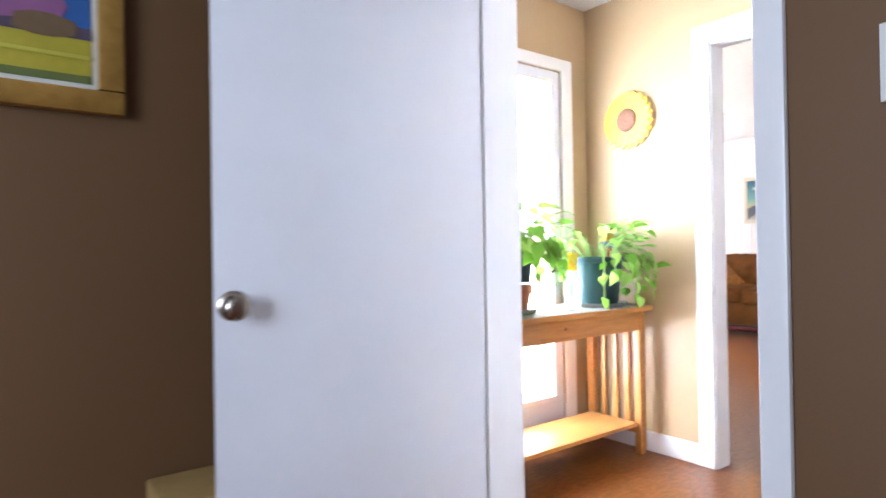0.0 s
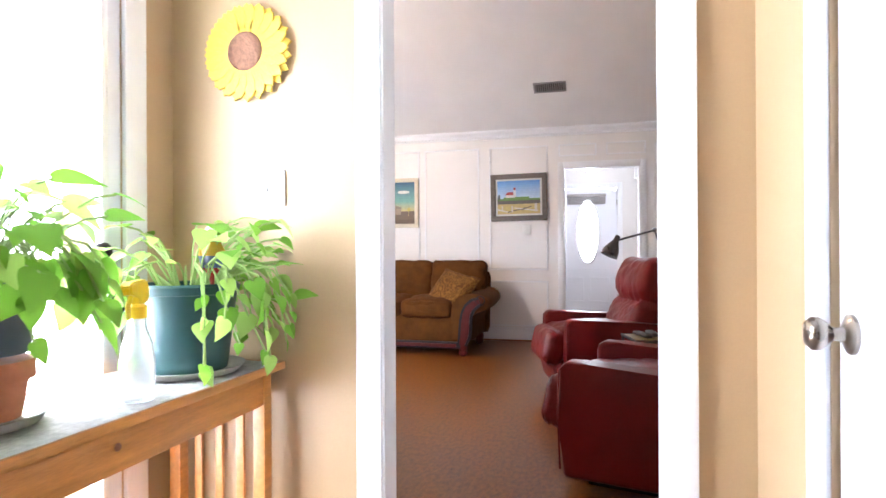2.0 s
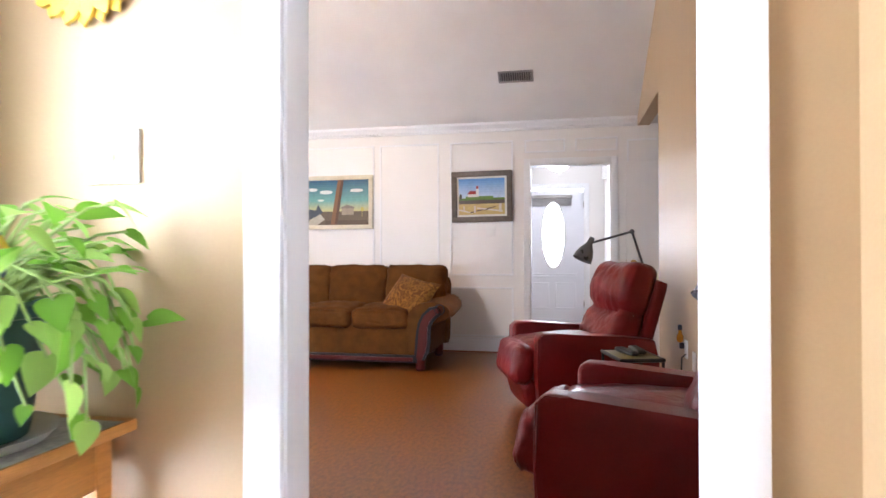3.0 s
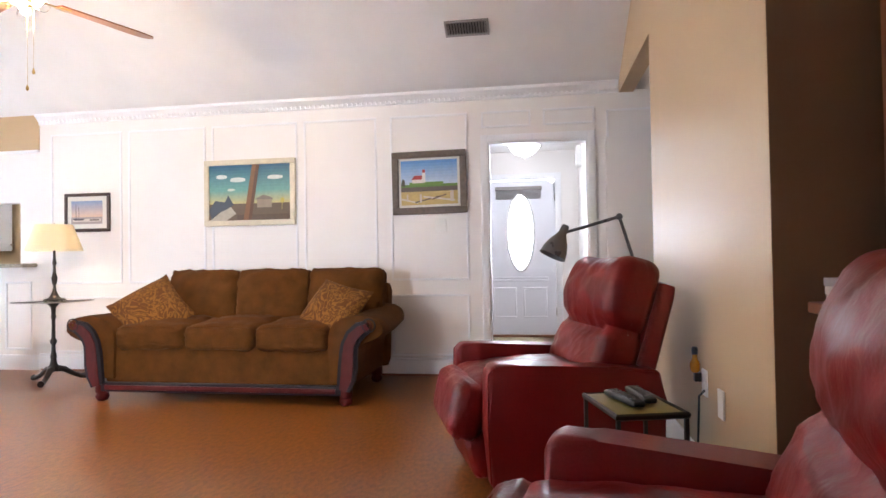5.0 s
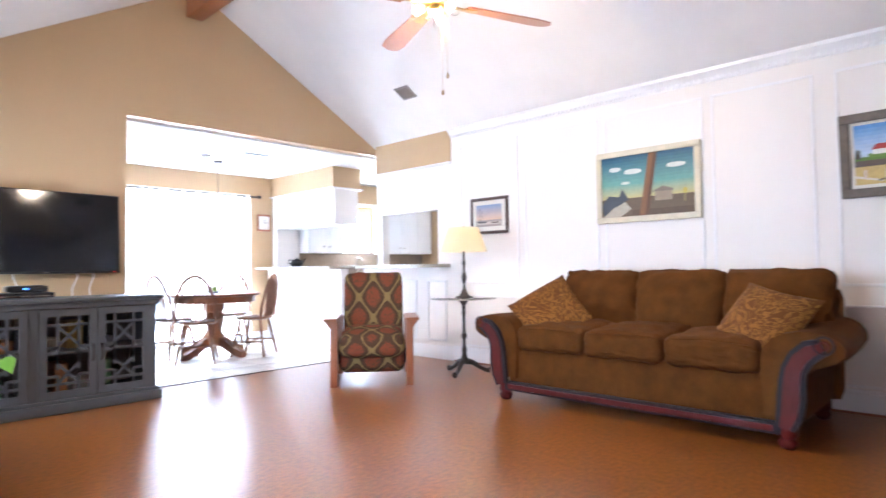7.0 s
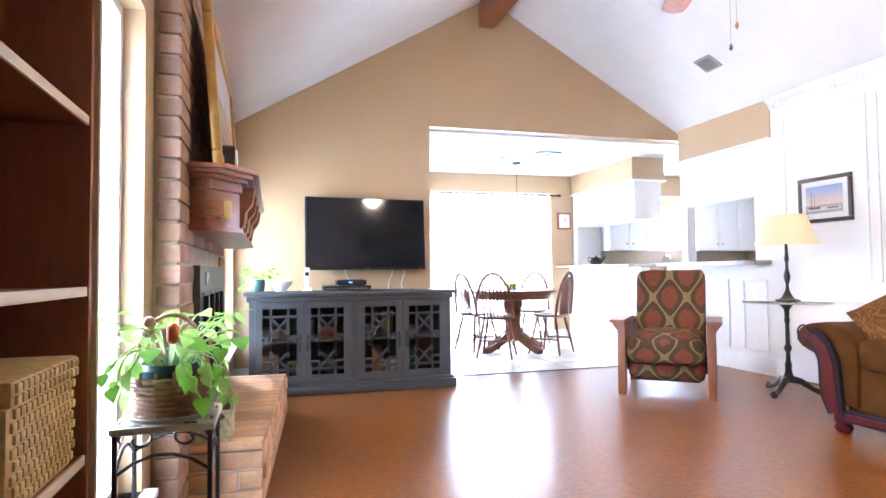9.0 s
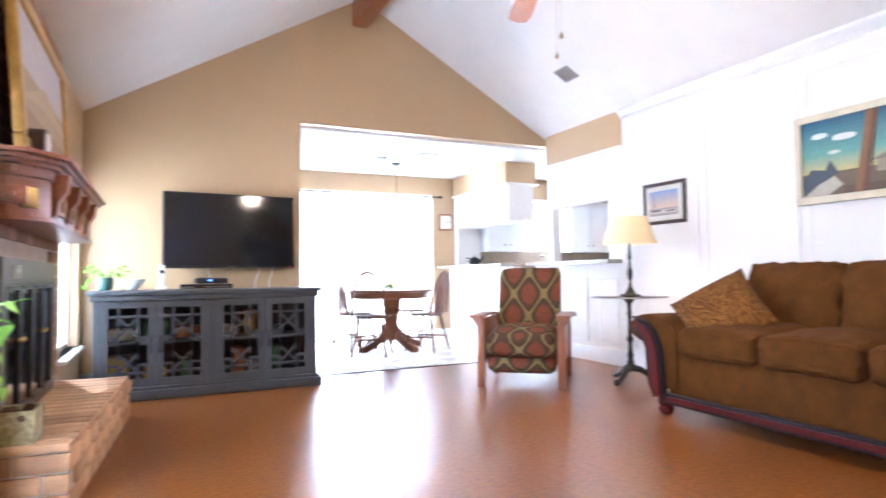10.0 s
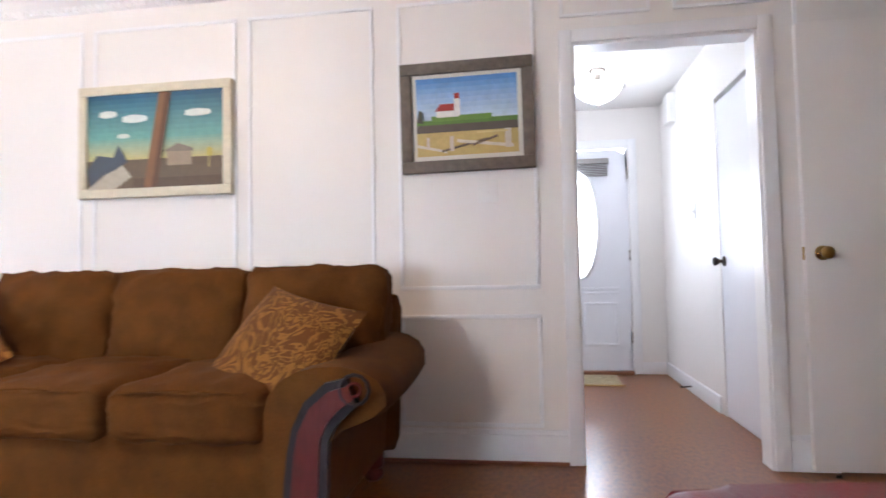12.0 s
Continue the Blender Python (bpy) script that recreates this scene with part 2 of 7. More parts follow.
def tube(bm, pts, r, seg=8, flatten=1.0):
    pts = [Vector(p) for p in pts]
    rs = r if isinstance(r, (list, tuple)) else [r] * len(pts)
    side = None
    rings = []
    for i, p in enumerate(pts):
        d = (pts[min(i + 1, len(pts) - 1)] - pts[max(i - 1, 0)]).normalized()
        if side is None:
            side = d.orthogonal().normalized()
        side = (side - d * side.dot(d)).normalized()
        up = d.cross(side)
        rings.append([bm.verts.new(p + (side * math.cos(2 * math.pi * k / seg) + up * math.sin(2 * math.pi * k / seg) * flatten) * rs[i]) for k in range(seg)])
    for a, b in zip(rings, rings[1:]):
        for k in range(seg):
            bm.faces.new((a[k], a[(k + 1) % seg], b[(k + 1) % seg], b[k]))
    bm.faces.new(rings[0][::-1])
    bm.faces.new(rings[-1])
    return bm


def prism(bm, poly, d0, d1, m=None):
    """A polygon in local x, y, drawn from z = d0 to d1."""
    a = [bm.verts.new((x, y, d0)) for x, y in poly]
    b = [bm.verts.new((x, y, d1)) for x, y in poly]
    n = len(poly)
    bm.faces.new(a[::-1])
    bm.faces.new(b)
    for i in range(n):
        bm.faces.new((a[i], a[(i + 1) % n], b[(i + 1) % n], b[i]))
    if m is not None:
        for v in a + b:
            v.co = m @ v.co
    return bm


def cushion(bm, sx, sy, sz, r, bulge=0.0, m=None, n=10, wrinkle=0.0, seed=0):
    """A rounded, filled box centred on the origin; bulge swells its broad faces."""
    made = bmesh.ops.create_cube(bm, size=2)["verts"]
    edges = list({e for v in made for e in v.link_edges})
    bmesh.ops.subdivide_edges(bm, edges=edges, cuts=n, use_grid_fill=True)
    verts = bm.verts[:]
    h = Vector((sx / 2, sy / 2, sz / 2))
    for v in verts:
        u = v.co.copy()
        p = Vector((u.x * h.x, u.y * h.y, u.z * h.z))
        q = Vector([max(-(h[k] - r), min(h[k] - r, p[k])) for k in range(3)])
        d = p - q
        if d.length > 1e-6:
            k = max(abs(c) for c in d)
            d = d.normalized() * k
        p = q + d
        w = (1 - u.x ** 2) * (1 - u.y ** 2)
        p.z += bulge * w * (1 if u.z > 0 else -0.3 if u.z < 0 else 0) * abs(u.z)
        if wrinkle:
            p += Vector((0, 0, 1)) * wrinkle * noise.noise(Vector((u.x * 3 + seed, u.y * 3, u.z * 2 + seed))) + (p.normalized() * wrinkle * 0.6 * noise.noise(Vector((u.x * 5, u.y * 5 + seed, u.z * 4))))
        v.co = m @ p if m is not None else p
    return bm


def finish(bm, name, material, smooth=True):
    bmesh.ops.recalc_face_normals(bm, faces=bm.faces[:])
    me = bpy.data.meshes.new(name)
    bm.to_mesh(me)
    bm.free()
    me.materials.append(material)
    if smooth:
        me.shade_smooth()
        me.set_sharp_from_angle(angle=radians(48))
    return me


def part(name, bm, material, parent, label="", m=None):
    ob = new(name, finish(bm, name, material))
    ob.parent = parent
    if m is not None:
        ob.matrix_basis = m
    if label:
        ob["label"] = label
    return ob


def thing(name, label, category, m=None, group="", kind=""):
    ob = new(name)
    ob.empty_display_size = 0.1
    if m is not None:
        ob.matrix_world = m
    return tagged(ob, label, category, group, kind)


def solid(name, bm, material, label, category, m=None, group="", kind=""):
    ob = new(name, finish(bm, name, material))
    if m is not None:
        ob.matrix_world = m
    return tagged(ob, label, category, group, kind)


def setting(name, bm, material, label="", category=""):
    return solid(name, bm, material, label or name.replace("_", " "), category or name.split("_")[0], kind="structure")


def B(*a, **k):
    return box(bmesh.new(), *a, **k)


def wall_boxes(bm, axis, c0, c1, a0, a1, z0, z1, holes=()):
    """A wall slab between c0 and c1 across its axis, from a0 to a1 along it, with holes (a0, a1, z0, z1)."""
    cuts = sorted({a0, a1, *[h[0] for h in holes], *[h[1] for h in holes]})
    for s, e in zip(cuts, cuts[1:]):
        mid = (s + e) / 2
        spans = [(z0, z1)]
        for h in holes:
            if h[0] < mid < h[1]:
                spans = [(lo, min(hi, h[2])) for lo, hi in spans if lo < h[2]] + [(max(lo, h[3]), hi) for lo, hi in spans if hi > h[3]]
        for lo, hi in spans:
            if hi - lo > 1e-4:
                if axis == "x":
                    box(bm, c0, c1, s, e, lo, hi)
                else:
                    box(bm, s, e, c0, c1, lo, hi)
    return bm


def moulding(bm, axis, c, a0, a1, z0, z1, w=0.022, d=0.012, out=-1):
    """A rectangle of raised moulding on a wall face at c, standing out towards out."""
    lo, hi = sorted((c, c + out * d))
    for s, e, p, q in ((a0, a1, z1 - w, z1), (a0, a1, z0, z0 + w), (a0, a0 + w, z0 + w, z1 - w), (a1 - w, a1, z0 + w, z1 - w)):
        if axis == "x":
            box(bm, lo, hi, s, e, p, q, 0.004)
        else:
            box(bm, s, e, lo, hi, p, q, 0.004)
    return bm

# ---- structure ----
SW, NW, WW, GS, ZC = 6.8, 6.65, 1.98, -0.28, 2.42   # sofa wall, gable wall, hearth wall, south gable, flat ceilings
RX, RZ, EZ = 4.54, 3.81, 2.51                       # ridge, its height, eaves

setting("floor_living", B(1.3, 9.6, -1.4, 6.33, -0.1, 0.0), FLOOR, "brown mottled resilient floor with a soft sheen", "floor")
setting("floor_hall", B(-3.5, 1.3, -2.4, 1.95, -0.1, 0.0), FLOOR, "brown mottled resilient floor of the hall", "floor")
dining_floor = setting("floor_dining", B(1.9, 10.1, 6.33, 9.4, -0.1, -0.004), GROUT, "pale ceramic tile floor with grey joints", "floor")
setting("floor_edge_strip", B(3.9, 6.8, 6.318, 6.338, 0.0, 0.006, 0.002), BRONZE, "thin dark metal strip between floor and tiles", "trim")

setting("wall_sofa", wall_boxes(bmesh.new(), "x", SW, SW + 0.11, -1.4, 5.33, 0, 2.6, [(-0.01, 0.85, 0, 2.06)]), WHITE, "white panelled wall", "wall")
setting("wall_bar", wall_boxes(bmesh.new(), "x", SW, SW + 0.11, 5.33, 6.6, 0, 2.17, [(5.55, 6.5, 1.045, 1.67)]), WHITE, "white half wall with a pass-through to the kitchen", "wall")
setting("soffit_bar", B(SW - 0.012, SW + 0.5, 5.33, 6.6, 2.19, 2.6), TAN, "tan soffit above the bar", "wall")
setting("trim_soffit_bar", B(SW - 0.03, SW, 5.33, 6.6, 2.165, 2.19, 0.005), TRIM, "white moulding under the soffit", "trim")
bm = wall_boxes(bmesh.new(), "y", NW, NW + 0.12, WW - 0.1, SW + 0.11, 0, EZ, [(3.905, SW + 0.11, 0, ZC + 0.02)])
prism(bm, [(WW - 0.1, EZ), (SW + 0.1, EZ), (RX, RZ + 0.1)], -NW - 0.12, -NW, pose(0, 0, 0, 90))
setting("wall_gable_north", bm, TAN, "tan gable wall with a wide opening to the dining room", "wall")
bm = wall_boxes(bmesh.new(), "y", GS - 0.12, GS, 1.4, SW, 0, EZ, [(1.5, 3.58, 0, 2.44), (5.45, SW, 0, 2.44)])
prism(bm, [(WW - 0.7, EZ), (SW + 0.1, EZ), (RX, RZ + 0.1)], -GS, -GS + 0.12, pose(0, 0, 0, 90))
setting("wall_gable_south", bm, TAN, "tan satin gable wall", "wall")
# turned away from the windows; its shade comes from the darkened tan
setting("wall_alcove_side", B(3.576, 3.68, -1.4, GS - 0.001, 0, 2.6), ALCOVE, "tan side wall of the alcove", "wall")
setting("wall_alcove_back", B(1.4, 3.58, -1.4, -1.3, 0, 2.6), TAN, "tan back wall of the alcove", "wall")
setting("ceiling_alcove", B(1.4, 3.68, -1.4, GS - 0.12, 2.44, 2.54), CEIL)
setting("wall_passage_side", B(5.35, 5.45, -1.9, GS - 0.12, 0, 2.6), TAN)
setting("wall_passage_back", B(5.35, 6.9, -2.0, -1.9, 0, 2.6), WHITE)
setting("floor_passage", B(3.7, 6.9, -2.0, -1.4, -0.1, 0), FLOOR)
setting("ceiling_passage", B(5.35, 6.9, -2.0, GS - 0.12, 2.46, 2.56), CEIL)
setting("wall_passage_east", B(SW, SW + 0.11, -2.0, -1.4, 0, 2.6), WHITE)
# hearth wall with two narrow windows, and the return by the shelves
setting("wall_hearth", wall_boxes(bmesh.new(), "x", WW - 0.16, WW, 2.65, 5.36, 0, 2.62, [(2.67, 3.2, 0.25, 1.9)]), TAN, "tan wall around the fireplace", "wall")
setting("wall_hearth_north", wall_boxes(bmesh.new(), "x", WW - 0.1, WW + 0.08, 5.36, 6.65, 0, 2.62, [(5.5, 6.5, 0.38, 1.72)]), TAN, "tan wall beside the fireplace", "wall")
setting("wall_shelves_back", B(1.54, 1.66, 1.5, 2.7, 0, 2.62), TAN)
setting("wall_shelves_head", B(1.66, WW, 1.58, 2.65, 2.132, 2.62), TAN)
setting("wall_shelves_end", B(1.47, WW, 1.5, 1.58, 0, 2.62), TAN)
# sloping ceiling
bm = bmesh.new()
prism(bm, [(RX, RZ), (SW + 0.12, EZ - 0.045), (SW + 0.12, EZ + 0.055), (RX, RZ + 0.1)], -6.72, 0.35, pose(0, 0, 0, 90))
setting("ceiling_east_slope", bm, CEIL, "white textured sloping ceiling", "ceiling")
bm = bmesh.new()
prism(bm, [(RX, RZ), (RX, RZ + 0.1), (1.42, 2.365), (1.42, 2.265), (1.9, 2.265)], -6.72, 0.35, pose(0, 0, 0, 90))
setting("ceiling_west_slope", bm, CEIL, "white textured sloping ceiling", "ceiling")
setting("ridge_beam", B(4.44, 4.6, GS, NW - 0.002, 3.5, 3.86, 0.012), CHERRY, "dark stained wooden ridge beam", "beam")

# doorway from the hall
DW0, DW1 = 1.37, 1.47
setting("wall_doorway", wall_boxes(bmesh.new(), "x", DW0, DW1, -1.4, 1.9, 0, 2.62, [(0.252, 1.06, 0, 2.03)]), TAN, "tan wall with a white cased doorway", "wall")
bm = bmesh.new()
for x0, x1 in ((DW0 - 0.02, DW0), (DW1, DW1 + 0.02)):
    box(bm, x0, x1, 0.172, 0.257, 0, 2.11, 0.006)
    box(bm, x0, x1, 1.055, 1.135, 0, 2.11, 0.006)
    box(bm, x0, x1, 0.257, 1.055, 2.025, 2.11, 0.006)
box(bm, DW0, DW1, 0.244, 0.262, 0, 2.03)
box(bm, DW0, DW1, 1.05, 1.068, 0, 2.03)
box(bm, DW0, DW1, 0.262, 1.05, 2.012, 2.03)
setting("trim_doorway", bm, TRIM, "glossy white door casing", "trim")

# hall and bedroom
setting("wall_hall_north", wall_boxes(bmesh.new(), "y", 1.8, 1.95, -0.3, DW0, 0, 2.6, [(0.28, 1.15, 0, 2.04)]), TAN)
setting("wall_hall_south", wall_boxes(bmesh.new(), "y", -0.09, 0.03, -0.18, DW0, 0, 2.6, [(0.16, 0.86, 0, 2.04)]), TAN)
setting("wall_hall_closet", B(-0.18, DW0, -0.6, -0.5, 0, 2.6), BEDTAN)
setting("ceiling_hall", B(-0.3, DW0, -0.6, 1.95, ZC, ZC + 0.1), CEIL)
setting("wall_bedroom_east", wall_boxes(bmesh.new(), "x", -0.3, -0.18, -2.4, 1.8, 0, 2.6, [(0.063, 0.79, 0, 2.04)]), BEDTAN)
setting("wall_bedroom_north", B(-3.5, -0.3, 1.2, 1.3, 0, 2.6), BEDTAN)
setting("wall_bedroom_west", wall_boxes(bmesh.new(), "x", -3.5, -3.4, -2.4, 1.2, 0, 2.6, [(-1.2, 0.0, 0.8, 2.0)]), BEDTAN)
setting("wall_bedroom_south", B(-3.5, -0.3, -2.5, -2.4, 0, 2.6), BEDTAN)
setting("ceiling_bedroom", B(-3.5, -0.3, -2.5, 1.3, ZC, ZC + 0.1), CEIL)
bm = bmesh.new()
for x0, x1 in ((-0.318, -0.3), (-0.18, -0.162)):
    box(bm, x0, x1, 0.018, 0.067, 0, 2.12, 0.007)
    box(bm, x0, x1, 0.785, 0.865, 0, 2.12, 0.007)
    box(bm, x0, x1, 0.067, 0.785, 2.035, 2.12, 0.007)
box(bm, -0.3, -0.18, 0.058, 0.075, 0, 2.04)
box(bm, -0.3, -0.18, 0.778, 0.795, 0, 2.04)
box(bm, -0.3, -0.18, 0.075, 0.778, 2.023, 2.04)
box(bm, -0.26, -0.225, 0.075, 0.085, 0, 2.02, 0.002)
setting("trim_bedroom_door", bm, TRIM, "white door casing and jamb", "trim")
strike = solid("strike_plate", B(-0.29, -0.262, 0.075, 0.0775, 0.86, 0.95, 0.001), BRASS, "worn brass strike plate on the door jamb", "hardware")

# foyer
setting("wall_foyer_south", wall_boxes(bmesh.new(), "y", -0.22, -0.12, SW + 0.11, 9.46, 0, 2.6, [(7.0, 7.85, 0, 2.03)]), WHITE)
setting("wall_foyer_north", B(SW + 0.11, 9.46, 1.25, 1.35, 0, 2.6), WHITE)
setting("wall_foyer_east", wall_boxes(bmesh.new(), "x", 9.46, 9.58, -0.22, 1.35, 0, 2.6, [(0.18, 1.1, 0.0, 2.08)]), WHITE)
setting("ceiling_foyer", B(SW + 0.11, 9.58, -0.22, 1.35, ZC + 0.02, 2.55), CEIL)
setting("wall_foyer_closet", B(6.95, 7.9, -0.32, -0.24, 0, 2.2), WHITE)

# dining and kitchen
setting("wall_dining_north", wall_boxes(bmesh.new(), "y", 9.1, 9.25, 1.9, 10.1, 0, 2.6, [(4.2, 6.3, 0.06, 2.05), (7.95, 8.75, 1.05, 2.0)]), TAN)
setting("wall_dining_west", B(1.9, WW - 0.1, NW, 9.1, 0, 2.6), TAN)
setting("wall_kitchen_east", B(10.0, 10.1, 3.0, 9.1, 0, 2.6), TAN)
setting("wall_kitchen_south", B(SW + 0.11, 10.0, 3.0, 3.1, 0, 2.6), WHITE)
setting("floor_kitchen", B(SW + 0.11, 10.0, 3.0, 6.33, -0.1, -0.004), TILE)
setting("ceiling_dining", B(1.9, 10.1, NW + 0.12, 9.25, ZC, ZC + 0.1), CEIL, "flat white dining ceiling", "ceiling")
setting("ceiling_kitchen", B(SW + 0.5, 10.1, 3.0, NW + 0.12, ZC, ZC + 0.1), CEIL)
setting("wall_peninsula", B(6.72, 6.84, 7.26, 9.1, 0, 1.02), WHITE, "white half wall under the peninsula", "wall")
setting("soffit_peninsula", B(6.78, 7.25, 7.49, 9.1, 2.135, ZC), TAN)
setting("trim_soffit_peninsula", B(6.755, 7.27, 7.465, 9.1, 2.115, 2.137, 0.005), TRIM)
setting("soffit_kitchen", B(7.25, 10.0, 8.72, 9.1, 2.1, ZC), TAN)
setting("trim_soffit_kitchen", B(7.25, 10.0, 8.70, 8.72, 2.085, 2.11, 0.004), TRIM)
setting("backsplash", B(6.9, 10.0, 9.085, 9.1, 0.93, 1.3), SPLASH)

# baseboards
bm = bmesh.new()
for a, b in ((-0.28, -0.075), (0.915, 5.33)):
    box(bm, SW - 0.018, SW, a, b, 0, 0.14, 0.004)
    box(bm, SW - 0.012, SW, a, b, 0.14, 0.165, 0.005)
box(bm, SW - 0.018, SW, 5.33, 6.5, 0, 0.15, 0.004)
setting("baseboard_sofa_wall", bm, TRIM, "tall white baseboard", "baseboard")
setting("baseboard_south", B(3.58, 5.45, GS, GS + 0.018, 0, 0.15, 0.005), TRIM)
setting("baseboard_gable", B(WW, 3.905, NW - 0.018, NW, 0, 0.13, 0.005), TRIM)
bm = bmesh.new()
box(bm, DW0 - 0.016, DW0, 1.135, 1.8, 0, 0.1, 0.004)
box(bm, DW0 - 0.016, DW0, 0.03, 0.172, 0, 0.1, 0.004)
box(bm, 1.24, DW0 - 0.016, 1.784, 1.8, 0, 0.1, 0.004)
setting("baseboard_hall", bm, TRIM)
bm = bmesh.new()
box(bm, 7.93, 9.46, -0.12, -0.104, 0, 0.11, 0.004)
box(bm, 9.444, 9.46, -0.104, 0.1, 0, 0.11, 0.004)
setting("baseboard_foyer", bm, TRIM)
setting("baseboard_dining", B(1.96, 6.72, 9.085, 9.1, 0, 0.1, 0.004), TRIM)
setting("shoe_moulding", B(SW - 0.03, SW - 0.018, 0.915, 5.3, 0, 0.018, 0.004), WALNUT, "thin brown shoe moulding", "trim")

# panelling on the sofa wall
bm = bmesh.new()
for a0, a1 in ((1.03, 1.735), (1.86, 2.555), (2.62, 3.475), (3.54, 4.35), (4.42, 5.2)):
    moulding(bm, "x", SW, a0, a1, 0.85, 2.335, 0.02, 0.009)
    moulding(bm, "x", SW, a0, a1, 0.175, 0.725, 0.02, 0.009)
for a0, a1 in ((0.47, 0.905), (-0.075, 0.365)):
    moulding(bm, "x", SW, a0, a1, 2.19, 2.335, 0.018)
moulding(bm, "x", SW, -0.62, -0.17, 0.85, 2.3, 0.018)
moulding(bm, "x", SW, 5.42, 5.72, 0.2, 0.88, 0.02)
moulding(bm, "x", SW, 5.9, 6.42, 0.2, 0.88, 0.02)
setting("trim_wall_panels", bm, TRIM, "raised white panel mouldings", "trim")
bm = bmesh.new()
prism(bm, [(0, 2.44), (0, 2.535), (-0.07, 2.535), (-0.065, 2.51), (-0.045, 2.5), (-0.03, 2.475), (-0.014, 2.465), (-0.014, 2.445)], -5.33, 0.27, pose(SW, 0, 0, 90))
setting("crown_moulding", bm, TRIM, "white crown moulding with small dentils", "trim")
crown_row = bpy.data.objects["crown_moulding"]
bm = bmesh.new()
y = -0.26
while y < 5.3:
    box(bm, SW - 0.032, SW - 0.012, y, y + 0.022, 2.447, 2.472)
    y += 0.045
dent = part("dentil_row", bm, TRIM, crown_row)
dent["kind"] = "stuff"
bm = bmesh.new()
box(bm, SW - 0.02, SW, 0.85, 0.915, 0, 2.125, 0.006)
box(bm, SW - 0.02, SW, -0.075, -0.01, 0, 2.125, 0.006)
box(bm, SW - 0.02, SW, -0.01, 0.85, 2.06, 2.125, 0.006)
box(bm, SW - 0.005, SW + 0.115, 0.838, 0.852, 0, 2.06)
box(bm, SW - 0.005, SW + 0.115, -0.012, 0.004, 0, 2.06)
box(bm, SW - 0.005, SW + 0.115, 0.004, 0.838, 2.046, 2.062)
setting("trim_foyer_opening", bm, TRIM, "white cased opening to the foyer", "trim")


def knob(parent, m, material=STEEL):
    b = bmesh.new()
    lathe(b, [(0.033, 0), (0.033, 0.006), (0.026, 0.01), (0.012, 0.014), (0.011, 0.03), (0.02, 0.038), (0.028, 0.05), (0.028, 0.06), (0.02, 0.068), (0.006, 0.071)], 20, m)
    return part("knob", b, material, parent, "round metal door knob")


def panel_door(name, w, h, label, m, material=DOORW, panels=()):
    d = thing(name, label, "door", m, kind="structure")
    b = B(0, w, 0, 0.036, 0.008, h, 0.002)
    part("leaf", b, material, d)
    for x0, x1, z0, z1 in panels:
        b = bmesh.new()
        moulding(b, "y", 0, x0, x1, z0, z1, 0.02, 0.006)
        part("panel_moulding", b, material, d)
    return d


# bedroom door, swung open
door_1 = panel_door("door_1", 0.665, 2.02, "plain white hollow door standing open", pose(-0.312, 0.806, 0, 0, 0, 169.5))
knob(door_1, pose(0.628, 0.036, 0.935, -90))
knob(door_1, pose(0.628, 0, 0.935, 90))
# hall closet door
door_2 = panel_door("door_2", 0.68, 2.02, "closed white door with a nickel knob", pose(0.85, 0.02, 0, 0, 0, 180))
knob(door_2, pose(0.055, 0, 0.96, 90))
bm = bmesh.new()
for x0, x1, z0, z1 in ((0.86, 0.94, 0, 2.12), (0.08, 0.16, 0, 2.12), (0.16, 0.86, 2.04, 2.12)):
    box(bm, x0, x1, 0.03, 0.048, z0, z1, 0.006)
setting("trim_hall_closet", bm, TRIM)
# exterior door with a large window
door_3 = thing("door_3", "white exterior door with a full-height bright glass pane", "door", pose(0.28, 1.804, 0), kind="structure")
bm = wall_boxes(bmesh.new(), "y", 0, 0.045, 0, 0.87, 0.01, 2.03, [(0.075, 0.795, 0.26, 1.96)])
part("leaf", bm, DOORW, door_3)
b = bmesh.new()
moulding(b, "y", 0, 0.055, 0.815, 0.235, 1.985, 0.025, 0.012)
part("window_frame", b, TRIM, door_3)
pane = part("pane", B(0.075, 0.795, 0.02, 0.026, 0.26, 1.96), GLASS, door_3)
pane.visible_shadow = False
knob(door_3, pose(0.8, 0, 0.95, 90), BRONZE)
b = bmesh.new()
lathe(b, [(0.028, 0), (0.028, 0.012), (0.02, 0.02)], 16, pose(0.8, 0, 1.1, 90))
part("deadbolt", b, BRONZE, door_3)
bm = bmesh.new()
for x0, x1, z0, z1 in ((1.15, 1.235, 0, 2.1), (0.2, 0.28, 0, 2.1), (0.28, 1.15, 2.035, 2.1)):
    box(bm, x0, x1, 1.782, 1.8, z0, z1, 0.006)
setting("trim_exterior_door", bm, TRIM)
setting("door_sill", B(0.28, 1.15, 1.79, 1.9, 0.0, 0.022, 0.004), BRONZE, "dark metal door sill", "trim")

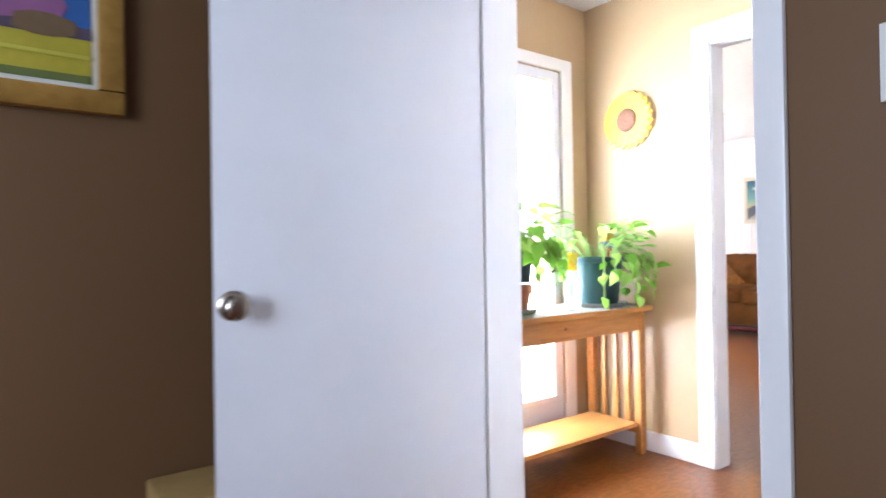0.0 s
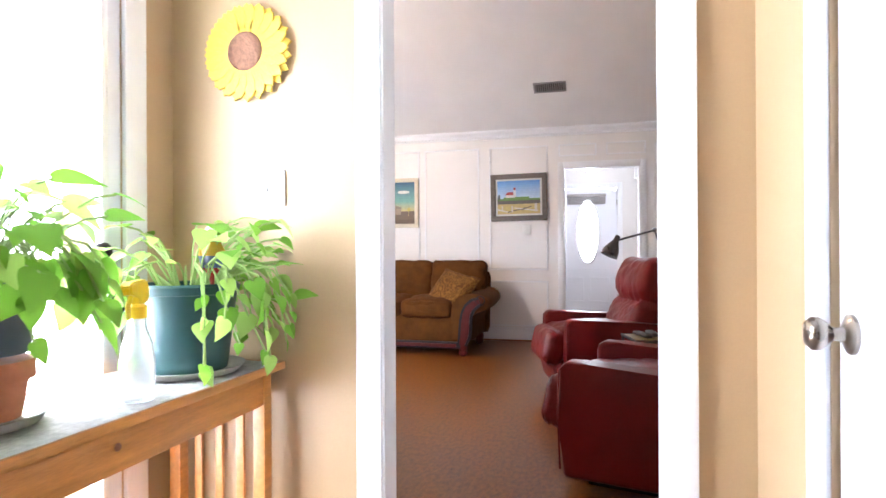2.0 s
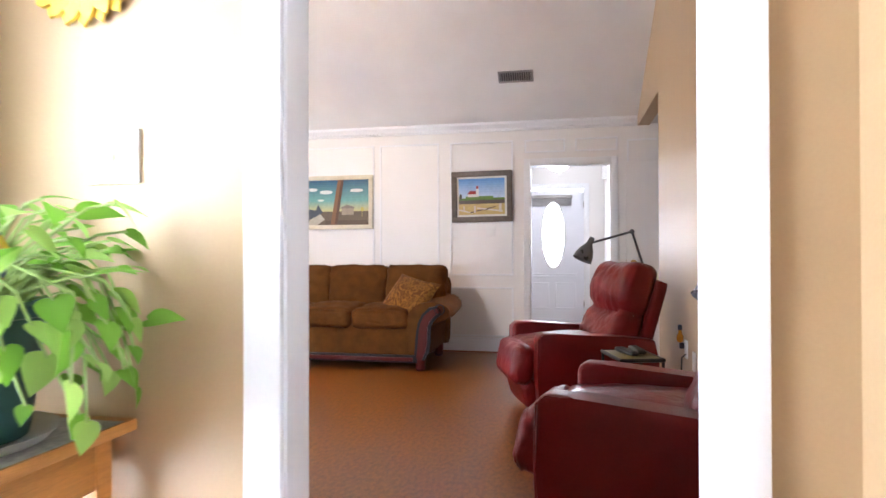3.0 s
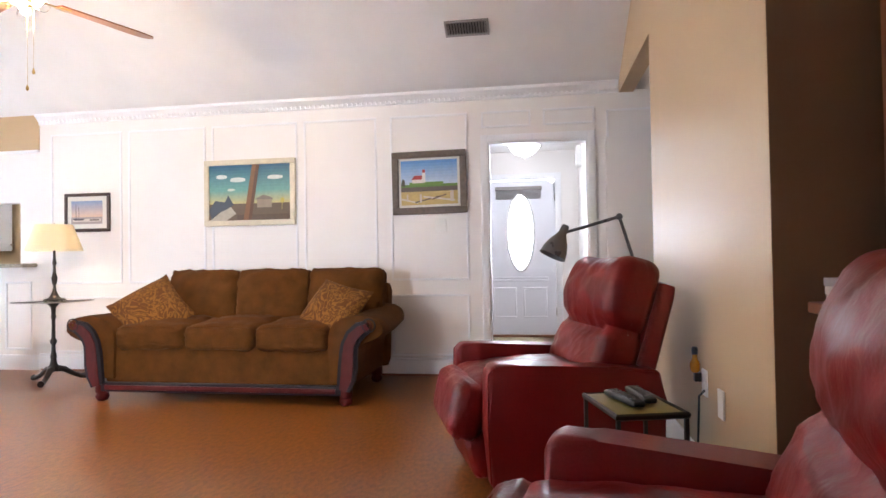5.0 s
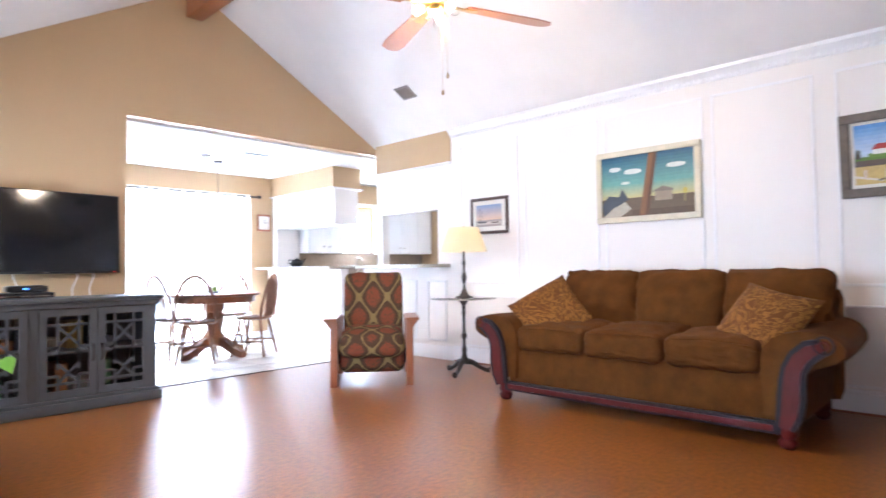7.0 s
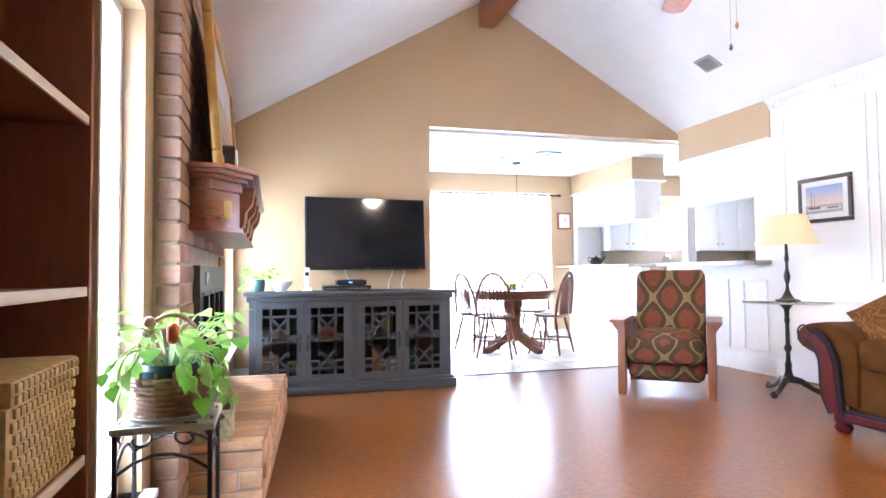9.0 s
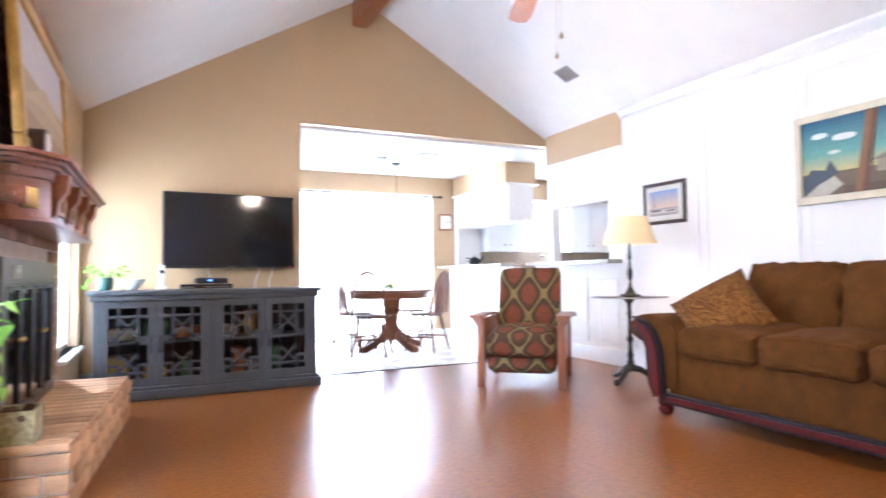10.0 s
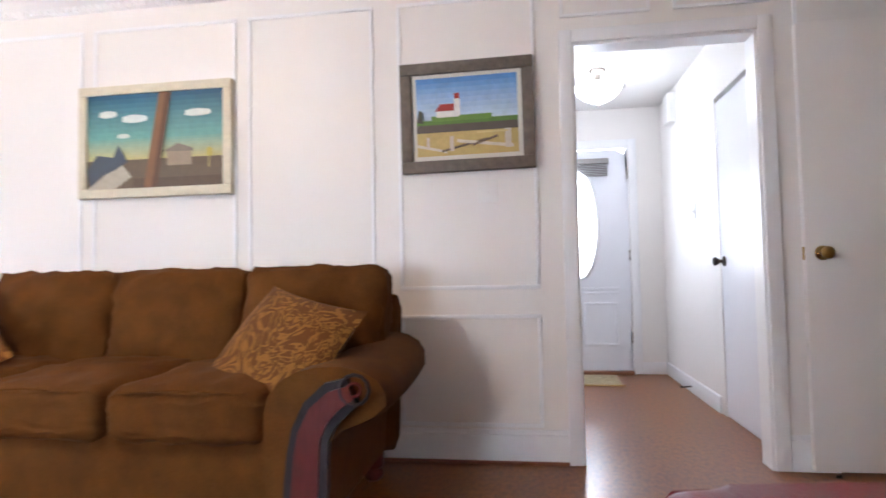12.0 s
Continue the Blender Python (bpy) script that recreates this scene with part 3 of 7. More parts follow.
# front door with an oval glass
door_4 = thing("door_4", "white front door with an oval glass and a small blind", "door", pose(9.47, 0.18, 0.03), kind="structure")
W4, cy, cz, ry, rz = 0.92, 0.455, 1.35, 0.165, 0.5
b = bmesh.new()
N = 40
for x in (0.0, 0.045):
    inner = [b.verts.new((x, cy + ry * math.cos(2 * math.pi * i / N), cz + rz * math.sin(2 * math.pi * i / N))) for i in range(N)]
    outer = []
    for i in range(N):
        c, s = math.cos(2 * math.pi * i / N), math.sin(2 * math.pi * i / N)
        k = min((cy if c < 0 else W4 - cy) / max(abs(c), 1e-6), (cz if s < 0 else 2.03 - cz) / max(abs(s), 1e-6))
        outer.append(b.verts.new((x, cy + k * c, cz + k * s)))
    for i in range(N):
        f = (inner[i], inner[(i + 1) % N], outer[(i + 1) % N], outer[i])
        b.faces.new(f if x else f[::-1])
    if x == 0.0:
        first = (inner, outer)
for i in range(N):
    for a, c in zip(first, (inner, outer)):
        b.faces.new((a[i], a[(i + 1) % N], c[(i + 1) % N], c[i]))
for p, q in ((0, 0), (W4, 0), (0, 2.03), (W4, 2.03)):
    box(b, 0, 0.045, min(p, abs(p - 0.02)), max(p, abs(p - 0.02)), min(q, abs(q - 0.3)) if q else 0, q or 0.3)
part("leaf", b, DOORW, door_4)
b = bmesh.new()
tube(b, [(-0.004, cy + (ry + 0.012) * math.cos(2 * math.pi * i / 48), cz + (rz + 0.012) * math.sin(2 * math.pi * i / 48)) for i in range(49)], 0.016, 8)
part("oval_frame", b, TRIM, door_4)
b = bmesh.new()
prism(b, [(ry * math.cos(2 * math.pi * i / N), rz * math.sin(2 * math.pi * i / N)) for i in range(N)], 0, 0.006, Matrix.Translation((0.02, cy, cz)) @ Matrix(((0, 0, 1, 0), (1, 0, 0, 0), (0, 1, 0, 0), (0, 0, 0, 1))))
oval = part("pane", b, GLASS, door_4)
oval.visible_shadow = False
for y0, y1, z0, z1 in ((0.12, 0.43, 0.22, 0.62), (0.52, 0.83, 0.22, 0.62), (0.1, 0.84, 0.7, 0.76)):
    b = bmesh.new()
    moulding(b, "x", 0, y0, y1, z0, z1, 0.022, 0.008)
    part("panel_moulding", b, DOORW, door_4)
b = bmesh.new()
box(b, -0.05, -0.01, 0.17, 0.78, 1.9, 1.95, 0.006)
for i in range(7):
    box(b, -0.03, -0.006, 0.18, 0.77, 1.79 + i * 0.016, 1.797 + i * 0.016)
part("blind", b, VENTM, door_4, "grey raised mini blind")
for z in (0.97, 1.12):
    b = bmesh.new()
    lathe(b, [(0.028, 0), (0.028, 0.01), (0.014, 0.015), (0.024, 0.035), (0.02, 0.055), (0.004, 0.06)], 16, pose(0, 0.86, z, 0, -90))
    part("knob", b, STEEL, door_4, "nickel knob")
for z in (0.25, 1.0, 1.75):
    part("hinge", B(-0.012, 0.0, -0.012, 0.008, z, z + 0.1, 0.002), STEEL, door_4)
bm = bmesh.new()
for y0, y1, z0, z1 in ((0.1, 0.178, 0, 2.15), (1.102, 1.18, 0, 2.15), (0.178, 1.102, 2.068, 2.15)):
    box(bm, 9.442, 9.46, y0, y1, z0, z1, 0.005)
setting("trim_front_door", bm, TRIM)
setting("front_door_sill", B(9.4, 9.5, 0.18, 1.1, 0.0, 0.03, 0.006), WALNUT, "brown wooden door sill", "trim")
# foyer closet door and the door folded back beside the opening
door_5 = panel_door("door_5", 0.83, 2.0, "plain white closet door, slightly open", pose(7.842, -0.124, 0, 0, 0, 180))
knob(door_5, pose(0.06, 0, 0.98, 90), BRONZE)
door_6 = panel_door("door_6", 0.76, 2.04, "plain cream door standing open against the wall", pose(6.738, -0.155, 0.012, 0, 0, -90), WHITE)
knob(door_6, pose(0.07, 0, 0.98, 90), BRASS)
part("latch_plate", B(-0.002, 0.001, 0.008, 0.03, 0.95, 1.01), BRASS, door_6, "small brass latch plate")

# ---- living room things ----
def sofa():
    t = thing("sofa", "three-seat brown velour sofa with rolled arms and dark wood trim", "sofa")
    x0, x1, ya, yb = 5.65, 6.56, 1.93, 3.62
    part("base", B(x0 + 0.02, x1, ya - 0.1, yb + 0.1, 0.13, 0.42, 0.03), VELVET, t)
    b = bmesh.new()
    cushion(b, 0.16, 1.93, 0.74, 0.07, 0, pose(x1 - 0.02, 2.65, 0.49, 0, 8), 8)
    part("back_frame", b, VELVET, t)
    w = (yb - ya) / 3
    for i in range(3):
        yc = ya + w * (i + 0.5)
        b = bmesh.new()
        cushion(b, 0.66, w - 0.006, 0.18, 0.05, 0.035, pose(x0 + 0.31, yc, 0.485, 0, -2), 14, 0.018, i)
        part("seat_cushion", b, VELVET, t)
        b = bmesh.new()
        tube(b, [(x0 - 0.012, yc - w / 2 + 0.06, 0.555), (x0 - 0.02, yc, 0.568), (x0 - 0.012, yc + w / 2 - 0.06, 0.555)], 0.005, 6)
        part("piping", b, VELVET, t)
        b = bmesh.new()
        cushion(b, 0.645, 0.5, 0.2, 0.06, 0.055, pose(x1 - 0.2, 2.65 + (i - 1) * 0.635, 0.72, 90, 0, -90) @ pose(0, 0, 0, -12), 14, 0.03, i + 5)
        part("back_cushion", b, VELVET, t)
    prof = [(0.0, 0.16), (-0.01, 0.4), (-0.01, 0.55), (0.005, 0.64), (0.05, 0.72), (0.11, 0.77), (0.18, 0.795), (0.26, 0.8), (0.33, 0.78), (0.39, 0.73), (0.42, 0.665), (0.42, 0.6), (0.385, 0.545), (0.33, 0.505), (0.27, 0.47), (0.23, 0.41), (0.21, 0.33), (0.205, 0.24), (0.205, 0.16)]
    prof = [(a, c if c < 0.4 else 0.4 + (c - 0.4) * 0.62) for a, c in prof]
    for y, s in ((ya, -1), (yb, 1)):
        b = bmesh.new()
        # loft the arm profile from front to back
        rings = []
        for k in range(9):
            u = k / 8
            f = 1 - 0.12 * u
            drop = -0.02 * math.sin(u * 3.1) + 0.03 * u
            pull = 0.03 if k in (0, 8) else 0
            cyv, czv = 0.16, 0.5
            ring = []
            for a, c in prof:
                a2, c2 = cyv + (a - cyv) * (f - pull * 2.2), czv + (c - czv) * (1 - pull * 1.2) + drop * (c > 0.45)
                ring.append(b.verts.new((x0 - 0.02 + u * 0.86 + (0.015 if k == 0 else 0), y + s * a2, c2)))
            rings.append(ring)
        for a, c in zip(rings, rings[1:]):
            for i in range(len(prof)):
                b.faces.new((a[i], a[(i + 1) % len(prof)], c[(i + 1) % len(prof)], c[i]))
        b.faces.new(rings[0])
        b.faces.new(rings[-1])
        part("arm", b, VELVET, t)
        line = [(0.305, 0.675), (0.25, 0.635), (0.2, 0.56), (0.17, 0.46), (0.16, 0.37), (0.155, 0.28), (0.145, 0.2), (0.12, 0.12)]
        line = [(a, c if c < 0.4 else 0.4 + (c - 0.4) * 0.62) for a, c in line]
        for name, hw, d, mt in (("arm_panel", [0.045, 0.06, 0.062, 0.062, 0.066, 0.07, 0.066, 0.05], 0.03, DARKWOOD), ("inlay", [0.022, 0.032, 0.036, 0.037, 0.04, 0.043, 0.04, 0.026], 0.038, REDWOOD)):
            b = bmesh.new()
            left, right = [], []
            for i, (a, c) in enumerate(line):
                p, q = line[max(i - 1, 0)], line[min(i + 1, len(line) - 1)]
                dx, dz = q[0] - p[0], q[1] - p[1]
                n = math.hypot(dx, dz)
                left.append((a - dz / n * hw[i], c + dx / n * hw[i]))
                right.append((a + dz / n * hw[i], c - dx / n * hw[i]))
            poly = [(y + s * a, c) for a, c in left + right[::-1]]
            prism(b, poly, 0, d, Matrix(((0, 0, -1, x0 - 0.012), (1, 0, 0, 0), (0, 1, 0, 0), (0, 0, 0, 1))))
            part(name, b, mt, t, "dark carved wooden arm panel" if d < 0.035 else "red wooden inlay")
        for hw, r in ((0.058, 0.006), (0.026, 0.005)):
            b = bmesh.new()
            tube(b, [(x0 - 0.046, y + s * 0.315 + 0.8 * hw * math.cos(k * 0.524), 0.578 + 0.8 * hw * math.sin(k * 0.524)) for k in range(13)], r, 6)
            part("scroll", b, DARKWOOD if r > 0.0055 else REDWOOD, t)
    part("front_rail", B(x0 - 0.03, x0 + 0.02, ya - 0.1, yb + 0.1, 0.075, 0.145, 0.012), DARKWOOD, t)
    part("rail_inlay", B(x0 - 0.038, x0 - 0.028, ya - 0.06, yb + 0.06, 0.093, 0.128, 0.004), REDWOOD, t, "red wooden inlay strip")
    for y in (ya - 0.12, yb + 0.12):
        for x in (x0 + 0.02, x1 - 0.05):
            b = bmesh.new()
            lathe(b, [(0.03, 0), (0.042, 0.012), (0.05, 0.035), (0.04, 0.055), (0.05, 0.07), (0.05, 0.13)], 18, pose(x, y, 0))
            part("foot", b, REDWOOD, t, "turned red wooden bun foot")


sofa()


def pillow(m, seed):
    b = bmesh.new()
    n = 16
    grid = {}
    for s in (1, -1):
        for i in range(n + 1):
            for j in range(n + 1):
                u, v = i / n * 2 - 1, j / n * 2 - 1
                if s < 0 and (abs(u) == 1 or abs(v) == 1):
                    grid[s, i, j] = grid[1, i, j]
                    continue
                k = 0.255 * (1 - 0.07 * (1 - v * v) * abs(u) ** 3)
                l = 0.255 * (1 - 0.07 * (1 - u * u) * abs(v) ** 3)
                h = 0.085 * ((1 - u ** 2) * (1 - v ** 2)) ** 0.42 + 0.012 * noise.noise(Vector((u * 2.3 + seed, v * 2.3, s))) * (1 - u * u) * (1 - v * v)
                grid[s, i, j] = b.verts.new((u * k, v * l, s * h))
        for i in range(n):
            for j in range(n):
                f = (grid[s, i, j], grid[s, i + 1, j], grid[s, i + 1, j + 1], grid[s, i, j + 1])
                b.faces.new(f if s > 0 else f[::-1])
    solid("throw_pillow", b, DAMASK, "rust and gold damask throw pillow on the sofa", "pillow", m, "pillows on the sofa")


def pattern_mat(name, kind):
    """Woven patterns: scrolling damask, or ogee lattice with rosettes."""
    m = bpy.data.materials.new(name)
    m.use_nodes = True
    nt = m.node_tree
    p = nt.nodes["Principled BSDF"]
    p.inputs["Roughness"].default_value = 0.85
    p.inputs["Specular IOR Level"].default_value = 0.2
    tc = nt.nodes.new("ShaderNodeTexCoord")

    def math_node(op, a, b=None):
        nd = nt.nodes.new("ShaderNodeMath")
        nd.operation = op
        for i, v in enumerate((a, b)):
            if v is None:
                continue
            if isinstance(v, (int, float)):
                nd.inputs[i].default_value = v
            else:
                nt.links.new(v, nd.inputs[i])
        return nd.outputs[0]

    def mixc(fac, a, b):
        nd = nt.nodes.new("ShaderNodeMix")
        nd.data_type = "RGBA"
        nt.links.new(fac, nd.inputs[0])
        for i, v in ((6, a), (7, b)):
            if isinstance(v, tuple):
                nd.inputs[i].default_value = (*v, 1)
            else:
                nt.links.new(v, nd.inputs[i])
        return nd.outputs[2]

    ns = nt.nodes.new("ShaderNodeTexNoise")
    ns.inputs["Scale"].default_value, ns.inputs["Detail"].default_value = 220, 2
    nt.links.new(tc.outputs["Object"], ns.inputs["Vector"])
    if kind == "damask":
        nz = nt.nodes.new("ShaderNodeTexNoise")
        nz.inputs["Scale"].default_value, nz.inputs["Distortion"].default_value, nz.inputs["Detail"].default_value = 5.5, 2.6, 2
        nt.links.new(tc.outputs["Object"], nz.inputs["Vector"])
        w = math_node("SINE", math_node("MULTIPLY", nz.outputs["Fac"], 44.0))
        fac = math_node("SMOOTH_MIN", math_node("MAXIMUM", math_node("MULTIPLY", w, 1.6), 0.0), 1.0)
        col = mixc(fac, (0.12, 0.04, 0.006), (0.26, 0.11, 0.016))
        ht = fac
    else:
        sep = nt.nodes.new("ShaderNodeSeparateXYZ")
        nt.links.new(tc.outputs["Object"], sep.inputs[0])
        x = sep.outputs[0]
        z = math_node("ADD", sep.outputs[2], math_node("MULTIPLY", sep.outputs[1], -0.9))
        cx = math_node("COSINE", math_node("MULTIPLY", x, 2 * math.pi / 0.29))
        czz = math_node("COSINE", math_node("MULTIPLY", z, 2 * math.pi / 0.29))
        s = math_node("ADD", cx, czz)
        nz = nt.nodes.new("ShaderNodeTexNoise")
        nz.inputs["Scale"].default_value, nz.inputs["Detail"].default_value = 48, 3
        nt.links.new(tc.outputs["Object"], nz.inputs["Vector"])
        wob = math_node("MULTIPLY", math_node("SUBTRACT", nz.outputs["Fac"], 0.5), 1.3)
        a = math_node("ABSOLUTE", math_node("ADD", s, math_node("MULTIPLY", wob, 0.25)))
        band = math_node("LESS_THAN", a, 0.2)
        edge = math_node("LESS_THAN", a, 0.27)
        flower = math_node("GREATER_THAN", math_node("ADD", math_node("ABSOLUTE", s), wob), 1.0)
        vein = math_node("GREATER_THAN", nz.outputs["Fac"], 0.57)
        red = mixc(vein, (0.24, 0.06, 0.03), (0.15, 0.06, 0.03))
        col = mixc(flower, (0.085, 0.048, 0.028), red)
        col = mixc(edge, col, (0.05, 0.033, 0.022))
        col = mixc(band, col, (0.27, 0.2, 0.08))
        ht = band
    col = mixc(math_node("MULTIPLY", ns.outputs["Fac"], 0.45), col, (0.05, 0.03, 0.018))
    nt.links.new(col, p.inputs["Base Color"])
    bp = nt.nodes.new("ShaderNodeBump")
    bp.inputs["Strength"].default_value, bp.inputs["Distance"].default_value = 0.35, 0.003
    nt.links.new(math_node("ADD", ht, ns.outputs["Fac"]), bp.inputs["Height"])
    nt.links.new(bp.outputs[0], p.inputs["Normal"])
    return m


DAMASK = pattern_mat("rust_gold_damask", "damask")
OGEE = pattern_mat("ogee_tapestry", "ogee")
pillow(Matrix.Translation((5.91, 3.5, 0.665)) @ pose(0, 0, 0, 0, -52, 14) @ pose(0, 0, 0, 0, 0, 38), 1)
pillow(Matrix.Translation((5.91, 1.99, 0.65)) @ pose(0, 0, 0, 0, -52, -16) @ pose(0, 0, 0, 0, 0, -14), 4)


def red_recliner(m, label, seed):
    """Origin under the seat's middle; the front is at -y."""
    t = thing("recliner", label, "armchair", m, "red leather recliners")
    for s in (-1, 1):
        b = bmesh.new()
        prof = [(-0.42, 0.06), (-0.44, 0.3), (-0.44, 0.555), (-0.41, 0.59), (-0.3, 0.585), (0.1, 0.56), (0.34, 0.535), (0.36, 0.4), (0.36, 0.06)]
        prism(b, prof, -0.062, 0.062, pose(s * 0.34, 0, 0) @ Matrix(((0, 0, 1, 0), (1, 0, 0, 0), (0, 1, 0, 0), (0, 0, 0, 1))))
        bmesh.ops.bevel(b, geom=b.edges[:], offset=0.028, segments=3, affect="EDGES", profile=0.55)
        part("arm", b, REDLEATHER, t)
        b = bmesh.new()
        tube(b, [(s * 0.4, -0.43, 0.1), (s * 0.4, -0.441, 0.35), (s * 0.395, -0.436, 0.55), (s * 0.395, -0.4, 0.581), (s * 0.395, -0.1, 0.568), (s * 0.395, 0.3, 0.535)], 0.004, 6)
        part("welt", b, REDLEATHER, t)
    b = bmesh.new()
    cushion(b, 0.56, 0.62, 0.2, 0.075, 0.03, pose(0, -0.17, 0.41, 3), 14, 0.008, 2)
    part("seat", b, REDCREASED, t)
    b = bmesh.new()
    cushion(b, 0.56, 0.16, 0.26, 0.07, 0.0, pose(0, -0.49, 0.36, -12), 14, 0.01, 3)
    part("footrest_pad", b, REDCREASED, t)
    b = bmesh.new()
    cushion(b, 0.54, 0.12, 0.2, 0.055, 0.0, pose(0, -0.43, 0.16, 14), 14, 0.008, 8)
    part("lower_pad", b, REDLEATHER, t)
    lean = pose(0, 0.185, 0.38, -17)
    b = bmesh.new()
    cushion(b, 0.62, 0.2, 0.68, 0.07, 0.0, None, 30)
    for v in b.verts:
        x, y, z = v.co
        u, h = x / 0.31, (z + 0.34) / 0.68
        seam = math.exp(-((h - 0.47 - 0.05 * u * u) / 0.045) ** 2)
        puff = 0.055 * math.exp(-((h - 0.75) / 0.2) ** 2) + 0.04 * math.exp(-((h - 0.2) / 0.2) ** 2)
        if y < 0:
            v.co.y -= puff * (1 - 0.5 * u * u) - 0.045 * seam * (1 - 0.4 * u * u)
            fold = noise.noise(Vector((x * 4 + z * 5, z * 14 - x * 7, seed)))
            v.co.y += 0.01 * fold * (1 - abs(h - 0.5)) + 0.006 * noise.noise(Vector((x * 20, z * 26, seed + 3)))
        v.co.x *= 1 - 0.1 * seam + 0.04 * math.exp(-((h - 0.8) / 0.25) ** 2) - 0.1 * max(0, 0.35 - h) - 0.35 * max(0, h - 0.78)
        if h > 0.9:
            v.co.z += 0.022 * abs(u) ** 3 - 0.012 * math.exp(-((u + 0.15) / 0.12) ** 2) + 0.008 * noise.noise(Vector((x * 16, y * 9, seed)))
        v.co = lean @ (v.co + Vector((0, -0.04, 0.31)))
    part("back_cushion", b, REDCREASED, t, "puffy wrinkled red leather back cushion")
    b = bmesh.new()
    cushion(b, 0.66, 0.1, 0.6, 0.035, 0.0, lean @ pose(0, 0.08, 0.28), 8)
    part("back_shell", b, REDLEATHER, t)
    part("plinth", B(-0.28, 0.28, -0.34, 0.33, 0.0, 0.32, 0.02), BLACK, t)
    for s in (-1, 1):
        b = bmesh.new()
        tube(b, [lean @ Vector((s * 0.3, 0.03, 0.02)), lean @ Vector((s * 0.318, 0.03, 0.25)), lean @ Vector((s * 0.32, 0.035, 0.56))], 0.004, 6)
        part("back_welt", b, REDLEATHER, t)
    return t


red_recliner(pose(4.555, 0.365, 0, 0, 0, -162), "oxblood leather recliner beside a small side table", 3)
red_recliner(pose(2.72, 0.09, 0, 0, 0, 166), "oxblood leather recliner by the doorway, upright", 11)


def morris_chair():
    t = thing("mission_recliner", "wooden-armed recliner in red and gold ogee tapestry", "armchair", pose(5.558, 5.2, 0, 0, 0, -41) @ Matrix.Diagonal((0.93, 1, 1, 1)))
    for s in (-1, 1):
        part("front_leg", B(s * 0.35 - 0.032, s * 0.35 + 0.032, -0.4, -0.33, 0, 0.57, 0.006), MISSION, t)
        part("rear_leg", B(s * 0.35 - 0.03, s * 0.35 + 0.03, 0.28, 0.34, 0, 0.55, 0.006), MISSION, t)
        b = bmesh.new()
        prism(b, [(-0.47, 0.0), (-0.47, 0.022), (0.1, 0.022), (0.38, -0.015), (0.38, -0.037), (0.1, 0.0)], -0.06, 0.06, pose(s * 0.375, 0, 0.57) @ Matrix(((0, 0, 1, 0), (1, 0, 0, 0), (0, 1, 0, 0), (0, 0, 0, 1))))
        part("armrest", b, MISSION, t)
        b = bmesh.new()
        prism(b, [(0.03, 0.5), (0.085, 0.57), (0.03, 0.57)], -0.4, -0.34, Matrix(((s, 0, 0, s * 0.35), (0, 0, 1, 0), (0, 1, 0, 0), (0, 0, 0, 1))))
        part("corbel", b, MISSION, t)
        part("side_panel", B(s * 0.35 - 0.015, s * 0.35 + 0.015, -0.34, 0.29, 0.2, 0.55, 0.004), MISSION, t)
    b = bmesh.new()
    cushion(b, 0.61, 0.62, 0.19, 0.075, 0.03, pose(0, -0.15, 0.365, 5), 14, 0.01, 1)
    part("seat_cushion", b, OGEE, t)
    b = bmesh.new()
    cushion(b, 0.6, 0.14, 0.17, 0.06, 0, pose(0, -0.315, 0.2, -14), 10)
    part("footrest_pad", b, OGEE, t)
    b = bmesh.new()
    cushion(b, 0.6, 0.15, 0.62, 0.06, 0, pose(0, 0.24, 0.67, -15), 14, 0.012, 4)
    part("back_cushion", b, OGEE, t)
    part("seat_frame", B(-0.32, 0.32, -0.3, 0.3, 0.18, 0.32, 0.01), DARKWOOD, t)


morris_chair()


